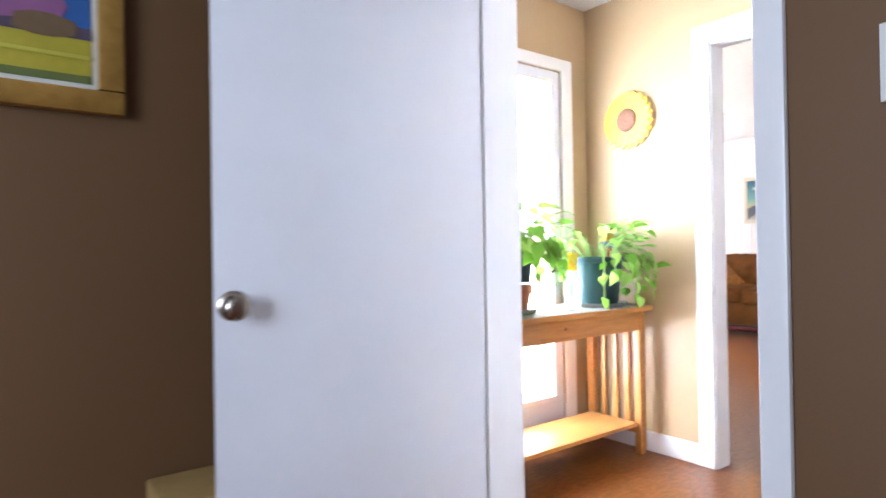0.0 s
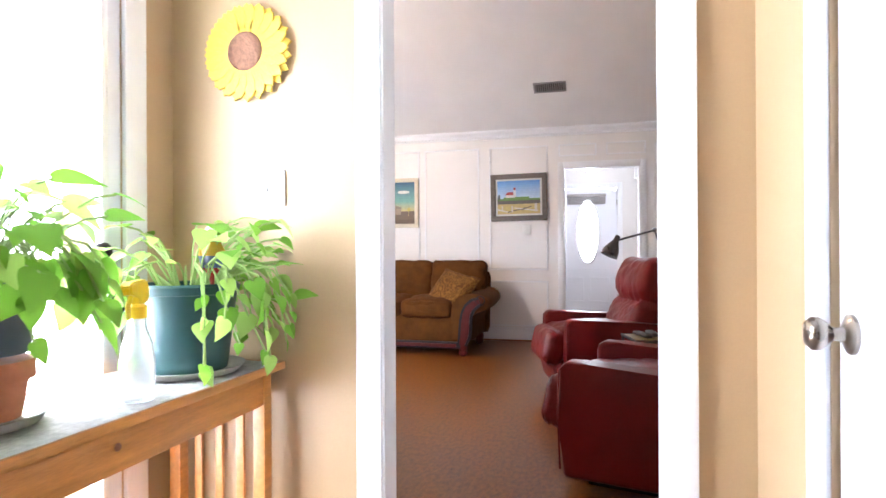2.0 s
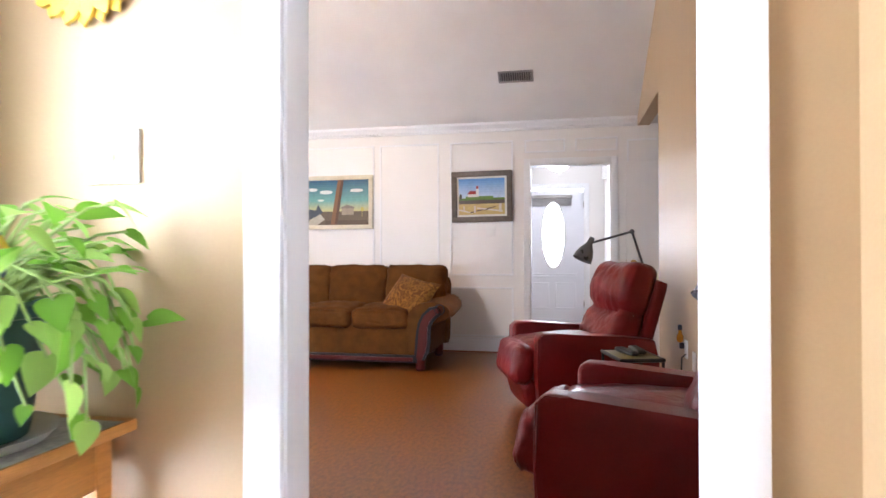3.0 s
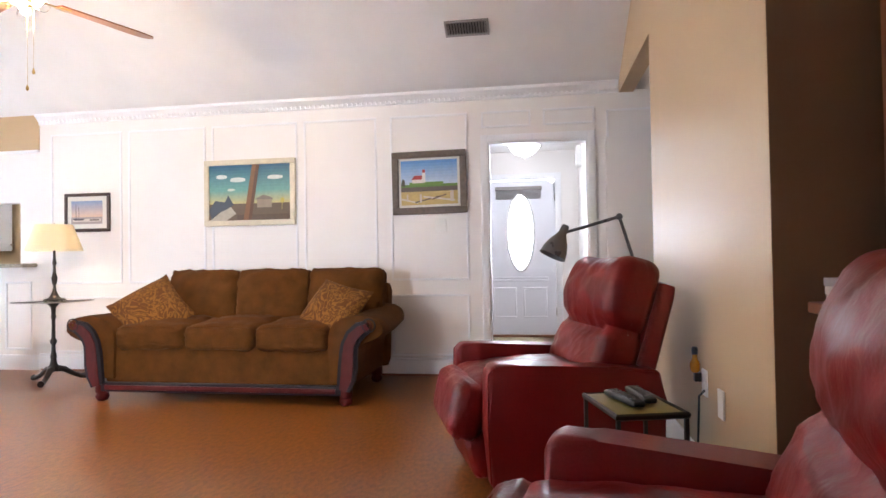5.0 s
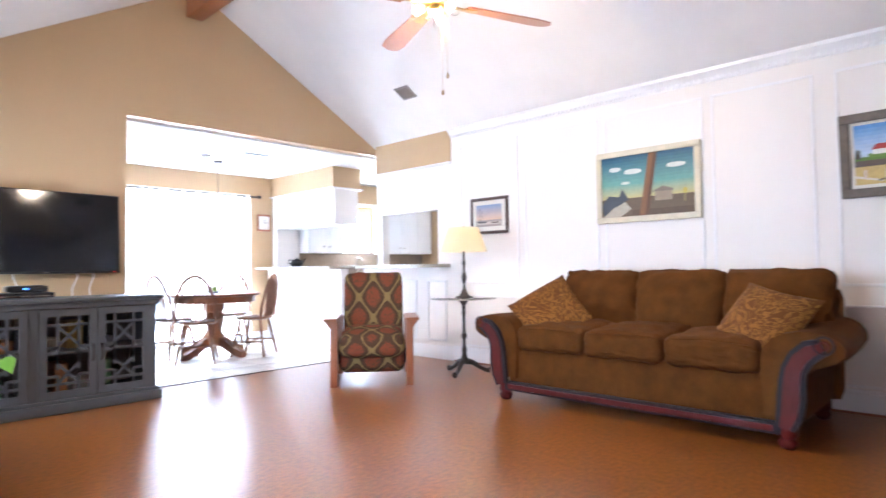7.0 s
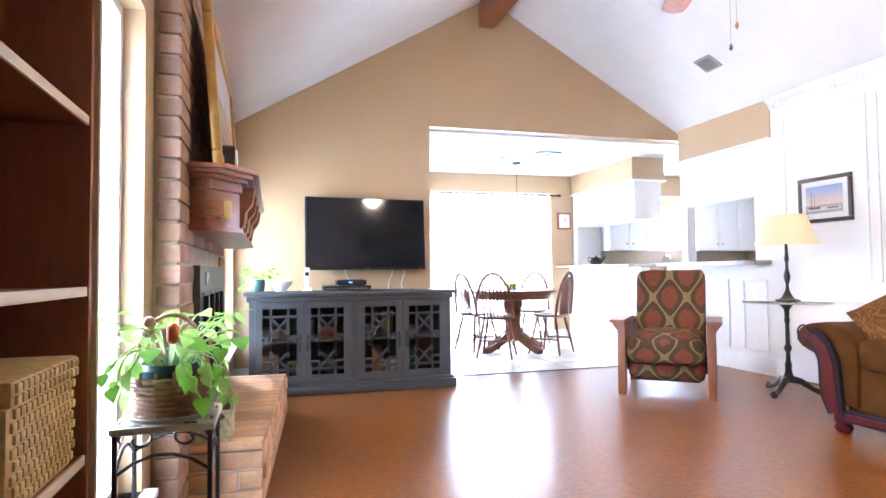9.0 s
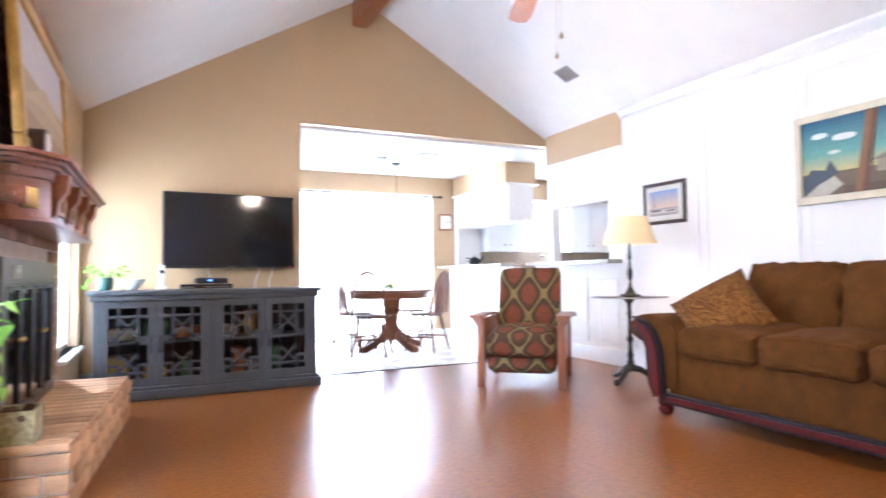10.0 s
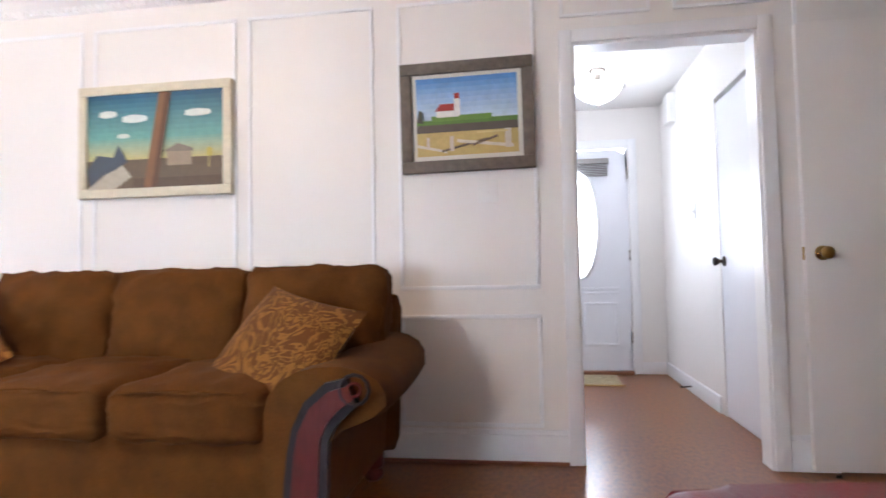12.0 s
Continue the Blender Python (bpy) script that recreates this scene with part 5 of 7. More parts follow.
# ---- media wall ----
def media_console():
    x0, x1, yf, yb, h = 2.22, 3.88, 5.9, 6.36, 0.83
    t = thing("media_console", "blue-grey media console with four latticed glass doors", "cabinet")
    part("top", B(x0 - 0.045, x1 + 0.045, yf - 0.045, yb + 0.01, h - 0.03, h, 0.008), BLUEGREY, t)
    part("cornice", B(x0 - 0.02, x1 + 0.02, yf - 0.02, yb, h - 0.075, h - 0.03, 0.01), BLUEGREY, t)
    part("base", B(x0 - 0.04, x1 + 0.04, yf - 0.04, yb, 0, 0.075, 0.012), BLUEGREY, t)
    part("base_moulding", B(x0 - 0.02, x1 + 0.02, yf - 0.02, yb, 0.075, 0.1, 0.008), BLUEGREY, t)
    for x in (x0, x1 - 0.045):
        part("side", B(x, x + 0.045, yf, yb, 0.1, h - 0.075), BLUEGREY, t)
    part("back", B(x0 + 0.045, x1 - 0.045, yb - 0.015, yb, 0.1, h - 0.075), INSIDE, t)
    part("bottom", B(x0 + 0.045, x1 - 0.045, yf + 0.02, yb - 0.015, 0.1, 0.115), INSIDE, t)
    part("shelf", B(x0 + 0.045, x1 - 0.045, yf + 0.03, yb - 0.015, 0.42, 0.438), BLUEGREY, t)
    part("mullion", B((x0 + x1) / 2 - 0.03, (x0 + x1) / 2 + 0.03, yf + 0.001, yb - 0.02, 0.1, h - 0.075), BLUEGREY, t)
    dw = ((x1 - x0) - 0.09 - 0.06) / 4
    z0, z1 = 0.105, h - 0.08
    for k in range(4):
        a = x0 + 0.045 + dw * k + (0.06 if k > 1 else 0)
        d = part("door", wall_boxes(bmesh.new(), "y", yf - 0.004, yf + 0.02, a + 0.002, a + dw - 0.002, z0, z1, [(a + 0.055, a + dw - 0.055, z0 + 0.055, z1 - 0.05)]), BLUEGREY, t, "latticed glass cabinet door")
        gx0, gx1, gz0, gz1 = a + 0.055, a + dw - 0.055, z0 + 0.055, z1 - 0.05
        gl = part("pane", B(gx0, gx1, yf + 0.013, yf + 0.016, gz0, gz1), GLASS, d)
        gl.visible_shadow = False
        w, hh = gx1 - gx0, gz1 - gz0
        b = bmesh.new()

        def bar(u0, v0, u1, v1):
            p, q = Vector((gx0 + u0 * w, yf + 0.006, gz0 + v0 * hh)), Vector((gx0 + u1 * w, yf + 0.006, gz0 + v1 * hh))
            dd = q - p
            ang = math.degrees(math.atan2(dd.z, dd.x))
            box(b, 0, dd.length, -0.007, 0.006, -0.009, 0.009, 0, Matrix.Translation(p) @ pose(0, 0, 0, 0, -ang))

        for u in (0.25, 0.75):
            bar(u, 0, u, 0.2)
            bar(u, 0.28, u, 1)
        for v in (0.09, 0.2, 0.5, 0.58, 0.88):
            bar(0, v, 0.25, v)
            bar(0.75, v, 1, v)
        bar(0.25, 0.88, 0.75, 0.88)
        bar(0.25, 0.09, 0.75, 0.09)
        bar(0.25, 0.86, 0.75, 0.6)
        bar(0.25, 0.6, 0.75, 0.86)
        bar(0.25, 0.6, 0.0, 0.5)
        bar(0.75, 0.6, 1.0, 0.5)
        bar(0.25, 0.1, 0.75, 0.36)
        bar(0.25, 0.36, 0.75, 0.1)
        bar(0.25, 0.36, 0.25, 0.5)
        bar(0.75, 0.36, 0.75, 0.5)
        part("lattice", b, BLUEGREY, d)
        hx = a + dw - 0.03 if k % 2 == 0 else a + 0.03
        b = bmesh.new()
        tube(b, [(hx, yf - 0.006, 0.36), (hx, yf - 0.026, 0.38), (hx, yf - 0.028, 0.42), (hx, yf - 0.026, 0.46), (hx, yf - 0.006, 0.48)], [0.008, 0.005, 0.006, 0.005, 0.008], 8)
        part("handle", b, BRONZE, d, "dark scrolled pull")
    # what shows behind the glass
    cols = [(0.32, 0.2, 0.04), (0.2, 0.04, 0.025), (0.4, 0.35, 0.28), (0.05, 0.12, 0.06), (0.42, 0.28, 0.05), (0.1, 0.1, 0.13), (0.3, 0.12, 0.04), (0.45, 0.42, 0.38)]
    random.seed(5)
    for z in (0.117, 0.44):
        x = x0 + 0.08
        while x < x1 - 0.2:
            if abs(x - (x0 + x1) / 2) < 0.12:
                x += 0.13
            w, hh = random.uniform(0.06, 0.2), random.uniform(0.05, 0.24)
            c = random.choice(cols)
            solid("game_box", B(x, x + w, 6.1, 6.32, z, z + hh, 0.004), flat("box_%d_%d_%d" % tuple(int(q * 255) for q in c), c), "cardboard game box on the console shelf", "box", group="boxes in the console")
            x += w + random.uniform(0.02, 0.12)


media_console()
t = thing("television", "black flat-screen television mounted on the tan wall", "television", pose(3.257, 6.54, 1.35, -2.9, 0, 5))
part("bezel", B(-0.575, 0.575, 0.0, 0.035, -0.34, 0.34, 0.006), BLACK, t)
part("screen", B(-0.562, 0.562, -0.003, 0.001, -0.32, 0.33), SCREEN, t, "glossy black screen")
part("wall_mount", B(-0.2, 0.2, 0.035, 0.102, -0.15, 0.15, 0.004), BLACK, t)
part("logo_bar", B(-0.02, 0.02, -0.005, -0.001, -0.333, -0.327), STEEL, t)
part("power_light", B(0.52, 0.53, -0.005, -0.001, -0.333, -0.328), glow("red_indicator", (1, 0.05, 0.02), 3), t)
for x0, x1 in ((3.5, 3.47), (3.62, 3.6), (3.05, 3.1)):
    b = bmesh.new()
    tube(b, [(x0, 6.6, 1.05), (x0 + 0.01, 6.61, 0.98), (x1, 6.62, 0.88), (x1, 6.55, 0.7)], 0.005, 6)
    solid("cable", b, PLASTW, "thin white cable below the television", "cable", group="television cables")
t = thing("disc_player", "flat black disc player on the console", "player", pose(3.02, 6.2, 0.832))
part("body", B(-0.2, 0.2, -0.12, 0.12, 0.004, 0.04, 0.004), BLACK, t)
part("front_strip", B(-0.19, 0.19, -0.123, -0.119, 0.012, 0.02), STEEL, t)
t = thing("cable_box", "small black cable box on the disc player", "player", pose(3.06, 6.2, 0.874))
b = bmesh.new()
cushion(b, 0.26, 0.18, 0.05, 0.018, 0.0, pose(0, 0, 0.026), 6)
part("body", b, BLACK, t)
part("display", B(-0.03, 0.0, -0.093, -0.088, 0.022, 0.032), glow("blue_display", (0.1, 0.3, 1.0), 2.5), t)
t = thing("cordless_phone", "white cordless phone standing on the console", "phone", pose(2.68, 6.15, 0.832))
part("handset", B(-0.024, 0.024, -0.015, 0.015, 0.015, 0.2, 0.008), PLASTW, t)
part("cradle", B(-0.04, 0.04, -0.035, 0.035, 0, 0.03, 0.008), PLASTW, t)
part("phone_display", B(-0.016, 0.016, -0.018, -0.014, 0.13, 0.16, 0.001), BLACK, t)
b = bmesh.new()
lathe(b, [(0.04, 0), (0.045, 0.006), (0.06, 0.02), (0.09, 0.055), (0.105, 0.085), (0.101, 0.085), (0.085, 0.055), (0.05, 0.02), (0.01, 0.014)], 28, pose(2.46, 6.16, 0.832))
solid("bowl", b, CHINA, "white china bowl on the console", "bowl")

# ---- fireplace ----
CX, CY0, CY1, HX, HZ = 2.07, 3.35, 5.36, 2.362, 0.28
setting("chimney_core", B(WW - 0.1, CX - 0.006, CY0 + 0.006, CY1 - 0.006, 0, 2.72), MORTAR, "brown brick chimney breast with pale joints", "chimney")
hearth = setting("hearth_core", B(CX - 0.14, HX - 0.006, 3.6, CY1 - 0.02, 0, HZ - 0.008), MORTAR, "raised tan brick hearth", "hearth")
hearth.matrix_world = pose(HX, 3.6, 0, 0, 0, -4.3) @ Matrix.Translation((-HX, -3.6, 0))


def mantel():
    t = thing("mantel_shelf", "carved cherry mantel shelf with panels and canted corners", "mantel", pose(0, 0, 1.16) @ Matrix.Diagonal((1, 1, 0.7, 1)) @ pose(0, 0, -1.16))
    ya, yb, zb = 3.58, 5.42, 1.16
    def outline(d):
        f = 2.26 + d
        return [(CX, ya - d), (f - 0.12, ya - d), (f, ya + 0.14 - d * 0.4), (f, yb - 0.14 + d * 0.4), (f - 0.12, yb + d), (CX, yb + d)]
    for nm, d, z0, z1 in (("bottom_board", 0.015, zb, zb + 0.02), ("body", 0.0, zb + 0.02, zb + 0.25), ("dentil_band", 0.012, zb + 0.25, zb + 0.31), ("lower_cornice", 0.035, zb + 0.31, zb + 0.335), ("upper_cornice", 0.06, zb + 0.335, zb + 0.36), ("shelf_top", 0.085, zb + 0.36, zb + 0.385)):
        b = bmesh.new()
        prism(b, outline(d), z0, z1)
        bmesh.ops.bevel(b, geom=b.edges[:], offset=0.004, segments=2, affect="EDGES")
        part(nm, b, CHERRY, t)
    for x in (CX + 0.025, CX + 0.06, CX + 0.095):
        part("dentil", B(x, x + 0.018, ya - 0.018, ya - 0.01, zb + 0.262, zb + 0.3), CHERRY, t)
    for s, z in ((0.05, 0.012), (0.034, 0.02), (0.016, 0.028)):
        part("carved_square", B(CX + 0.09 - s, CX + 0.09 + s, ya - z, ya + 0.01, zb + 0.135 - s, zb + 0.135 + s, 0.003), CHERRY, t)
    for k in range(4):
        y = ya + 0.25 + k * 0.37
        b = bmesh.new()
        prism(b, [(0, 0.03), (0.02, 0.05), (0.03, 0.14), (0.06, 0.2), (0.07, 0.3), (0, 0.3)], y - 0.04, y + 0.04, Matrix(((1, 0, 0, 2.255), (0, 0, 1, 0), (0, 1, 0, zb), (0, 0, 0, 1))))
        part("corbel", b, CHERRY, t, "carved corbel")
    for k in range(3):
        y = ya + 0.435 + k * 0.37
        part("front_panel", B(2.258, 2.272, y - 0.1, y + 0.1, zb + 0.07, zb + 0.21, 0.004), CHERRY, t)
        part("panel_boss", B(2.27, 2.282, y - 0.04, y + 0.04, zb + 0.1, zb + 0.18, 0.004), BRASS, t)
    part("cant_panel", box(bmesh.new(), -0.035, 0.035, -0.006, 0.006, -0.06, 0.06, 0.003, Matrix.Translation((2.207, ya + 0.062, zb + 0.13)) @ pose(0, 0, 0, 0, 0, 49)), BRASS, t)


mantel()
t = thing("mantel_clock", "small dark wooden mantel clock with a white dial", "clock", pose(2.2, 3.76, 1.4315) @ Matrix.Diagonal((0.75, 0.75, 0.75, 1)))
b = bmesh.new()
prism(b, [(-0.11, 0), (0.11, 0), (0.1, 0.03), (0.085, 0.12), (0.05, 0.155), (0, 0.165), (-0.05, 0.155), (-0.085, 0.12), (-0.1, 0.03)], -0.06, 0.06, Matrix(((0, 0, 1, 0), (1, 0, 0, 0), (0, 1, 0, 0), (0, 0, 0, 1))))
part("case", b, BLACKFRAME, t)
b = bmesh.new()
lathe(b, [(0.055, 0), (0.055, 0.006), (0.045, 0.01)], 24, pose(0.06, 0, 0.085, 0, 90))
part("dial", b, PLASTW, t, "white clock dial")
part("foot_board", B(-0.07, 0.07, -0.125, 0.125, 0, 0.015, 0.004), BLACKFRAME, t)
dunes = [(R(0, 1, 0, 1), (0.5, 0.46, 0.5)), (R(0, 1, 0, 0.55), (0.35, 0.25, 0.15)), (R(0, 1, 0, 0.25), (0.25, 0.16, 0.09)), ([(0, 0.3), (0.5, 0.6), (1, 0.45), (1, 0.4), (0.4, 0.4)], (0.42, 0.31, 0.19))]
picture("painting", "large pale landscape in a gilt frame leaning on the mantel", pose(CX + 0.07, 4.22, 1.785, -4, 0, 90), 1.3, 0.7, GILT, 0.06, 0.0, dunes, 0.04)


def fire_screen():
    t = thing("fireplace_doors", "black glass fireplace doors in a dark metal frame", "fireplace", pose(CX, 0, 0))
    ya, yb, z0, z1 = 3.75, 5.05, HZ, 1.02
    part("surround", wall_boxes(bmesh.new(), "x", 0.0, 0.03, ya, yb, z0, z1, [(ya + 0.09, yb - 0.09, z0 + 0.04, z1 - 0.12)]), flat("dark_bronze_plate", (0.06, 0.045, 0.035), 0.4), t)
    for k in range(4):
        a = ya + 0.09 + (yb - ya - 0.18) / 4 * k
        w = (yb - ya - 0.18) / 4
        d = part("glass_door", B(0.012, 0.02, a + 0.02, a + w - 0.02, z0 + 0.06, z1 - 0.14), SCREEN, t, "dark glass door")
        b = bmesh.new()
        moulding(b, "x", 0.012, a + 0.004, a + w - 0.004, z0 + 0.042, z1 - 0.122, 0.02, 0.02, 1)
        part("door_frame", b, BRONZE, d)
        b = bmesh.new()
        bmesh.ops.create_icosphere(b, subdivisions=2, radius=0.012, matrix=Matrix.Translation((0.04, a + (0.03 if k % 2 else w - 0.03), 0.65)))
        part("pull", b, BRASS, d)
    part("tool_plate", B(0.03, 0.036, ya + 0.2, ya + 0.32, z1 - 0.09, z1 - 0.03, 0.001), STEEL, t)


fire_screen()

# ---- windows ----
def narrow_window(name, y0, y1, z0, z1):
    t = thing(name, "narrow bright window beside the chimney", "window", kind="structure")
    for a, b_, c, d in ((y0, y0 + 0.04, z0, z1), (y1 - 0.04, y1, z0, z1), (y0 + 0.04, y1 - 0.04, z0, z0 + 0.04), (y0 + 0.04, y1 - 0.04, z1 - 0.04, z1)):
        part("frame_bar", B(WW - 0.13, WW - 0.07, a, b_, c, d, 0.003), TRIM, t)
    part("window_sill", B(WW - 0.07, WW + 0.05, y0 - 0.03, y1 + 0.03, z0 - 0.025, z0, 0.006), TRIM, t)
    p = part("pane", B(WW - 0.103, WW - 0.097, y0 + 0.04, y1 - 0.04, z0 + 0.04, z1 - 0.04), GLASS, t)
    p.visible_shadow = False


narrow_window("window_1", 2.67, 3.2, 0.25, 1.9)
WW += 0.08
narrow_window("window_2", 5.5, 6.5, 0.38, 1.72)
WW -= 0.08
t = thing("window_3", "wide dining window behind a sheer curtain", "window", kind="structure")
for a, b_, c, d in ((4.2, 4.26, 0.06, 2.05), (6.24, 6.3, 0.06, 2.05), (4.26, 6.24, 0.06, 0.12), (4.26, 6.24, 1.99, 2.05), (5.22, 5.28, 0.12, 1.99)):
    part("frame_bar", B(a, b_, 9.13, 9.19, c, d, 0.004), TRIM, t)
part("window_sill", B(4.14, 6.36, 9.1, 9.13, 0.06, 0.075, 0.005), TRIM, t)
for a, b_ in ((4.26, 5.22), (5.28, 6.24)):
    p = part("pane", B(a, b_, 9.155, 9.161, 0.12, 1.99), GLASS, t)
    p.visible_shadow = False
t = thing("window_4", "bright kitchen window above the sink", "window", kind="structure")
for a, b_, c, d in ((7.95, 8.0, 1.05, 2.0), (8.7, 8.75, 1.05, 2.0), (8.0, 8.7, 1.05, 1.1), (8.0, 8.7, 1.95, 2.0), (8.0, 8.7, 1.5, 1.54)):
    part("frame_bar", B(a, b_, 9.12, 9.18, c, d, 0.004), TRIM, t)
p = part("pane", B(8.0, 8.7, 9.15, 9.156, 1.1, 1.95), GLASS, t)
p.visible_shadow = False

# outside
HAZE = glow("bright_overcast_haze", (0.9, 0.95, 1.0), 8.0)
setting("ground", B(-400, 400, -400, 400, -0.3, -0.14), pbr("pale_dry_lawn", (0.2, 0.22, 0.1), 0.9, var=0.3, scale=2), "pale lawn outside", "ground")
setting("backdrop_north", B(1.0, 12.5, 12.0, 12.05, -0.14, 6.0), HAZE, "bright white haze outside the north windows", "backdrop")
setting("backdrop_west", B(-0.6, -0.55, 2.2, 8.0, -0.14, 4.5), HAZE, "bright white haze outside the hearth windows", "backdrop")
setting("backdrop_hall", B(-0.4, 1.55, 2.9, 2.95, -0.14, 4.0), HAZE, "bright white haze outside the hall door", "backdrop")
setting("backdrop_front", B(11.0, 11.05, -1.5, 3.0, -0.14, 4.0), HAZE, "bright white haze outside the front door", "backdrop")


def curtain():
    t = thing("curtain", "white sheer curtain gathered on a dark rod", "curtain")
    b = bmesh.new()
    n, x0, x1 = 150, 4.05, 6.4
    cols = []
    for i in range(n + 1):
        x = x0 + (x1 - x0) * i / n
        d = 0.022 * math.sin(i * 0.93) + 0.012 * math.sin(i * 0.41 + 1)
        cols.append([b.verts.new((x + 0.01 * math.sin(i * 0.3) * k, 9.03 + d * (0.5 + 0.5 * k), z)) for k, z in ((0, 2.14), (0.3, 2.1), (0.5, 1.6), (0.8, 0.9), (1, 0.06))])
    for a, c in zip(cols, cols[1:]):
        for k in range(4):
            b.faces.new((a[k], c[k], c[k + 1], a[k + 1]))
    part("sheer", b, SHEERW, t)
    b = bmesh.new()
    tube(b, [(3.98, 9.03, 2.115), (6.5, 9.03, 2.115)], 0.01, 10)
    part("rod", b, BRONZE, t)
    for x, s in ((3.98, -1), (6.5, 1)):
        b = bmesh.new()
        lathe(b, [(0.01, 0), (0.025, 0.015), (0.015, 0.03), (0.028, 0.05), (0.01, 0.075)], 12, pose(x, 9.03, 2.115, 0, 90 * s))
        part("finial", b, BRONZE, t)
        part("bracket", B(x - 0.008 - s * 0.03, x + 0.008 - s * 0.03, 9.03, 9.1, 2.1, 2.115), BRONZE, t)


curtain()


# ---- dining ----
def dining_table():
    t = thing("dining_table", "round brown wooden pedestal dining table", "table", pose(5.28, 7.85, 0))
    b = bmesh.new()
    lathe(b, [(0.02, 0.715), (0.5, 0.715), (0.53, 0.722), (0.535, 0.738), (0.525, 0.75), (0.02, 0.75)], 48)
    part("tabletop", b, WALNUT, t)
    b = bmesh.new()
    lathe(b, [(0.46, 0.64), (0.48, 0.645), (0.48, 0.715), (0.46, 0.715)], 40, cap=False)
    part("apron", b, WALNUT, t)
    b = bmesh.new()
    lathe(b, [(0.1, 0.12), (0.13, 0.16), (0.13, 0.24), (0.1, 0.28), (0.085, 0.34), (0.1, 0.42), (0.115, 0.44), (0.1, 0.46), (0.11, 0.5), (0.1, 0.52), (0.12, 0.56), (0.12, 0.66), (0.2, 0.7)], 28)
    part("pedestal", b, WALNUT, t, "turned ribbed pedestal")
    for k in range(4):
        b = bmesh.new()
        prism(b, [(0.08, 0.24), (0.2, 0.2), (0.32, 0.11), (0.42, 0.08), (0.47, 0.06), (0.47, 0.0), (0.4, 0.0), (0.3, 0.04), (0.18, 0.11), (0.08, 0.13)], -0.04, 0.04, pose(0, 0, 0, 90, 0, 20 + 90 * k))
        bmesh.ops.bevel(b, geom=b.edges[:], offset=0.01, segments=2, affect="EDGES")
        part("leg", b, WALNUT, t)


dining_table()


def windsor():
    t = thing("windsor_chair", "brown wooden bow-back Windsor chair at the table", "chair", pose(0, 0, 0), "chairs round the table")
    b = bmesh.new()
    lathe(b, [(0.02, 0.43), (0.17, 0.43), (0.21, 0.445), (0.215, 0.46), (0.2, 0.468), (0.1, 0.46), (0.02, 0.458)], 28)
    for v in b.verts:
        v.co.y *= 0.98 if v.co.y > 0 else 1.05
    part("seat", b, CHAIRW, t)
    b = bmesh.new()
    bow = [(0.205 * math.cos(a), 0.16 + 0.09 * math.sin(a), 0.46 + 0.5 * math.sin(a) ** 0.8) for a in [math.pi * k / 18 for k in range(19)]]
    tube(b, bow, 0.017, 8)
    part("bow", b, CHAIRW, t)
    for k in range(7):
        u = -0.13 + 0.26 * k / 6
        a = math.acos(u / 0.205)
        b = bmesh.new()
        tube(b, [(u * 0.85, 0.165, 0.455), (u * 0.95, 0.2, 0.46 + 0.25 * math.sin(a)), (u, 0.16 + 0.09 * math.sin(a), 0.46 + 0.5 * math.sin(a) ** 0.8)], [0.009, 0.012, 0.008], 6)
        part("spindle", b, CHAIRW, t)
    feet = {}
    for sx in (-1, 1):
        for sy in (-1, 1):
            b = bmesh.new()
            top, bot = Vector((sx * 0.12, sy * 0.12, 0.44)), Vector((sx * 0.2, sy * 0.2, 0.0))
            tube(b, [bot, bot.lerp(top, 0.15), bot.lerp(top, 0.4), bot.lerp(top, 0.55), bot.lerp(top, 0.75), top], [0.011, 0.014, 0.018, 0.013, 0.02, 0.014], 8)
            feet[sx, sy] = bot.lerp(top, 0.4)
            part("leg", b, CHAIRW, t)
    for p, q in (((-1, -1), (-1, 1)), ((1, -1), (1, 1))):
        b = bmesh.new()
        tube(b, [feet[p], (feet[p] + feet[q]) / 2, feet[q]], [0.008, 0.014, 0.008], 8)
        part("stretcher", b, CHAIRW, t)
    b = bmesh.new()
    tube(b, [((feet[-1, -1] + feet[-1, 1]) / 2), ((feet[1, -1] + feet[1, 1]) / 2)], 0.011, 8)
    part("stretcher", b, CHAIRW, t)
    return t


first_chair = windsor()
spots = [(4.87, 8.06, 108), (4.89, 7.42, 150), (5.72, 8.3, -40), (5.62, 7.5, -142)]
first_chair.matrix_world = pose(spots[0][0], spots[0][1], 0, 0, 0, spots[0][2])
for x, y, a in spots[1:]:
    copy_thing(first_chair, pose(x, y, 0, 0, 0, a))
b = bmesh.new()
for k in range(14):
    a = 2 * math.pi * k / 14
    tube(b, [(0.05 * math.cos(a), 0.05 * math.sin(a), 0.006), (0.1 * math.cos(a), 0.1 * math.sin(a), 0.03), (0.12 * math.cos(a), 0.12 * math.sin(a), 0.075)], 0.003, 5)
for r, z in ((0.05, 0.006), (0.122, 0.076)):
    tube(b, [(r * math.cos(k * math.pi / 12), r * math.sin(k * math.pi / 12), z) for k in range(25)], 0.004, 6)
solid("wire_basket", b, BRONZE, "dark wire fruit basket on the dining table", "basket", pose(5.28, 7.85, 0.75))
for k, (x, y) in enumerate(((0.03, 0.02), (-0.04, 0.01), (0.0, -0.04))):
    b = bmesh.new()
    bmesh.ops.create_icosphere(b, subdivisions=3, radius=0.034, matrix=Matrix.Translation((5.28 + x, 7.85 + y, 0.795)))
    solid("fruit", b, flat("green_fruit", (0.3, 0.36, 0.06), 0.4), "green fruit in the wire basket", "fruit", group="fruit in the basket")
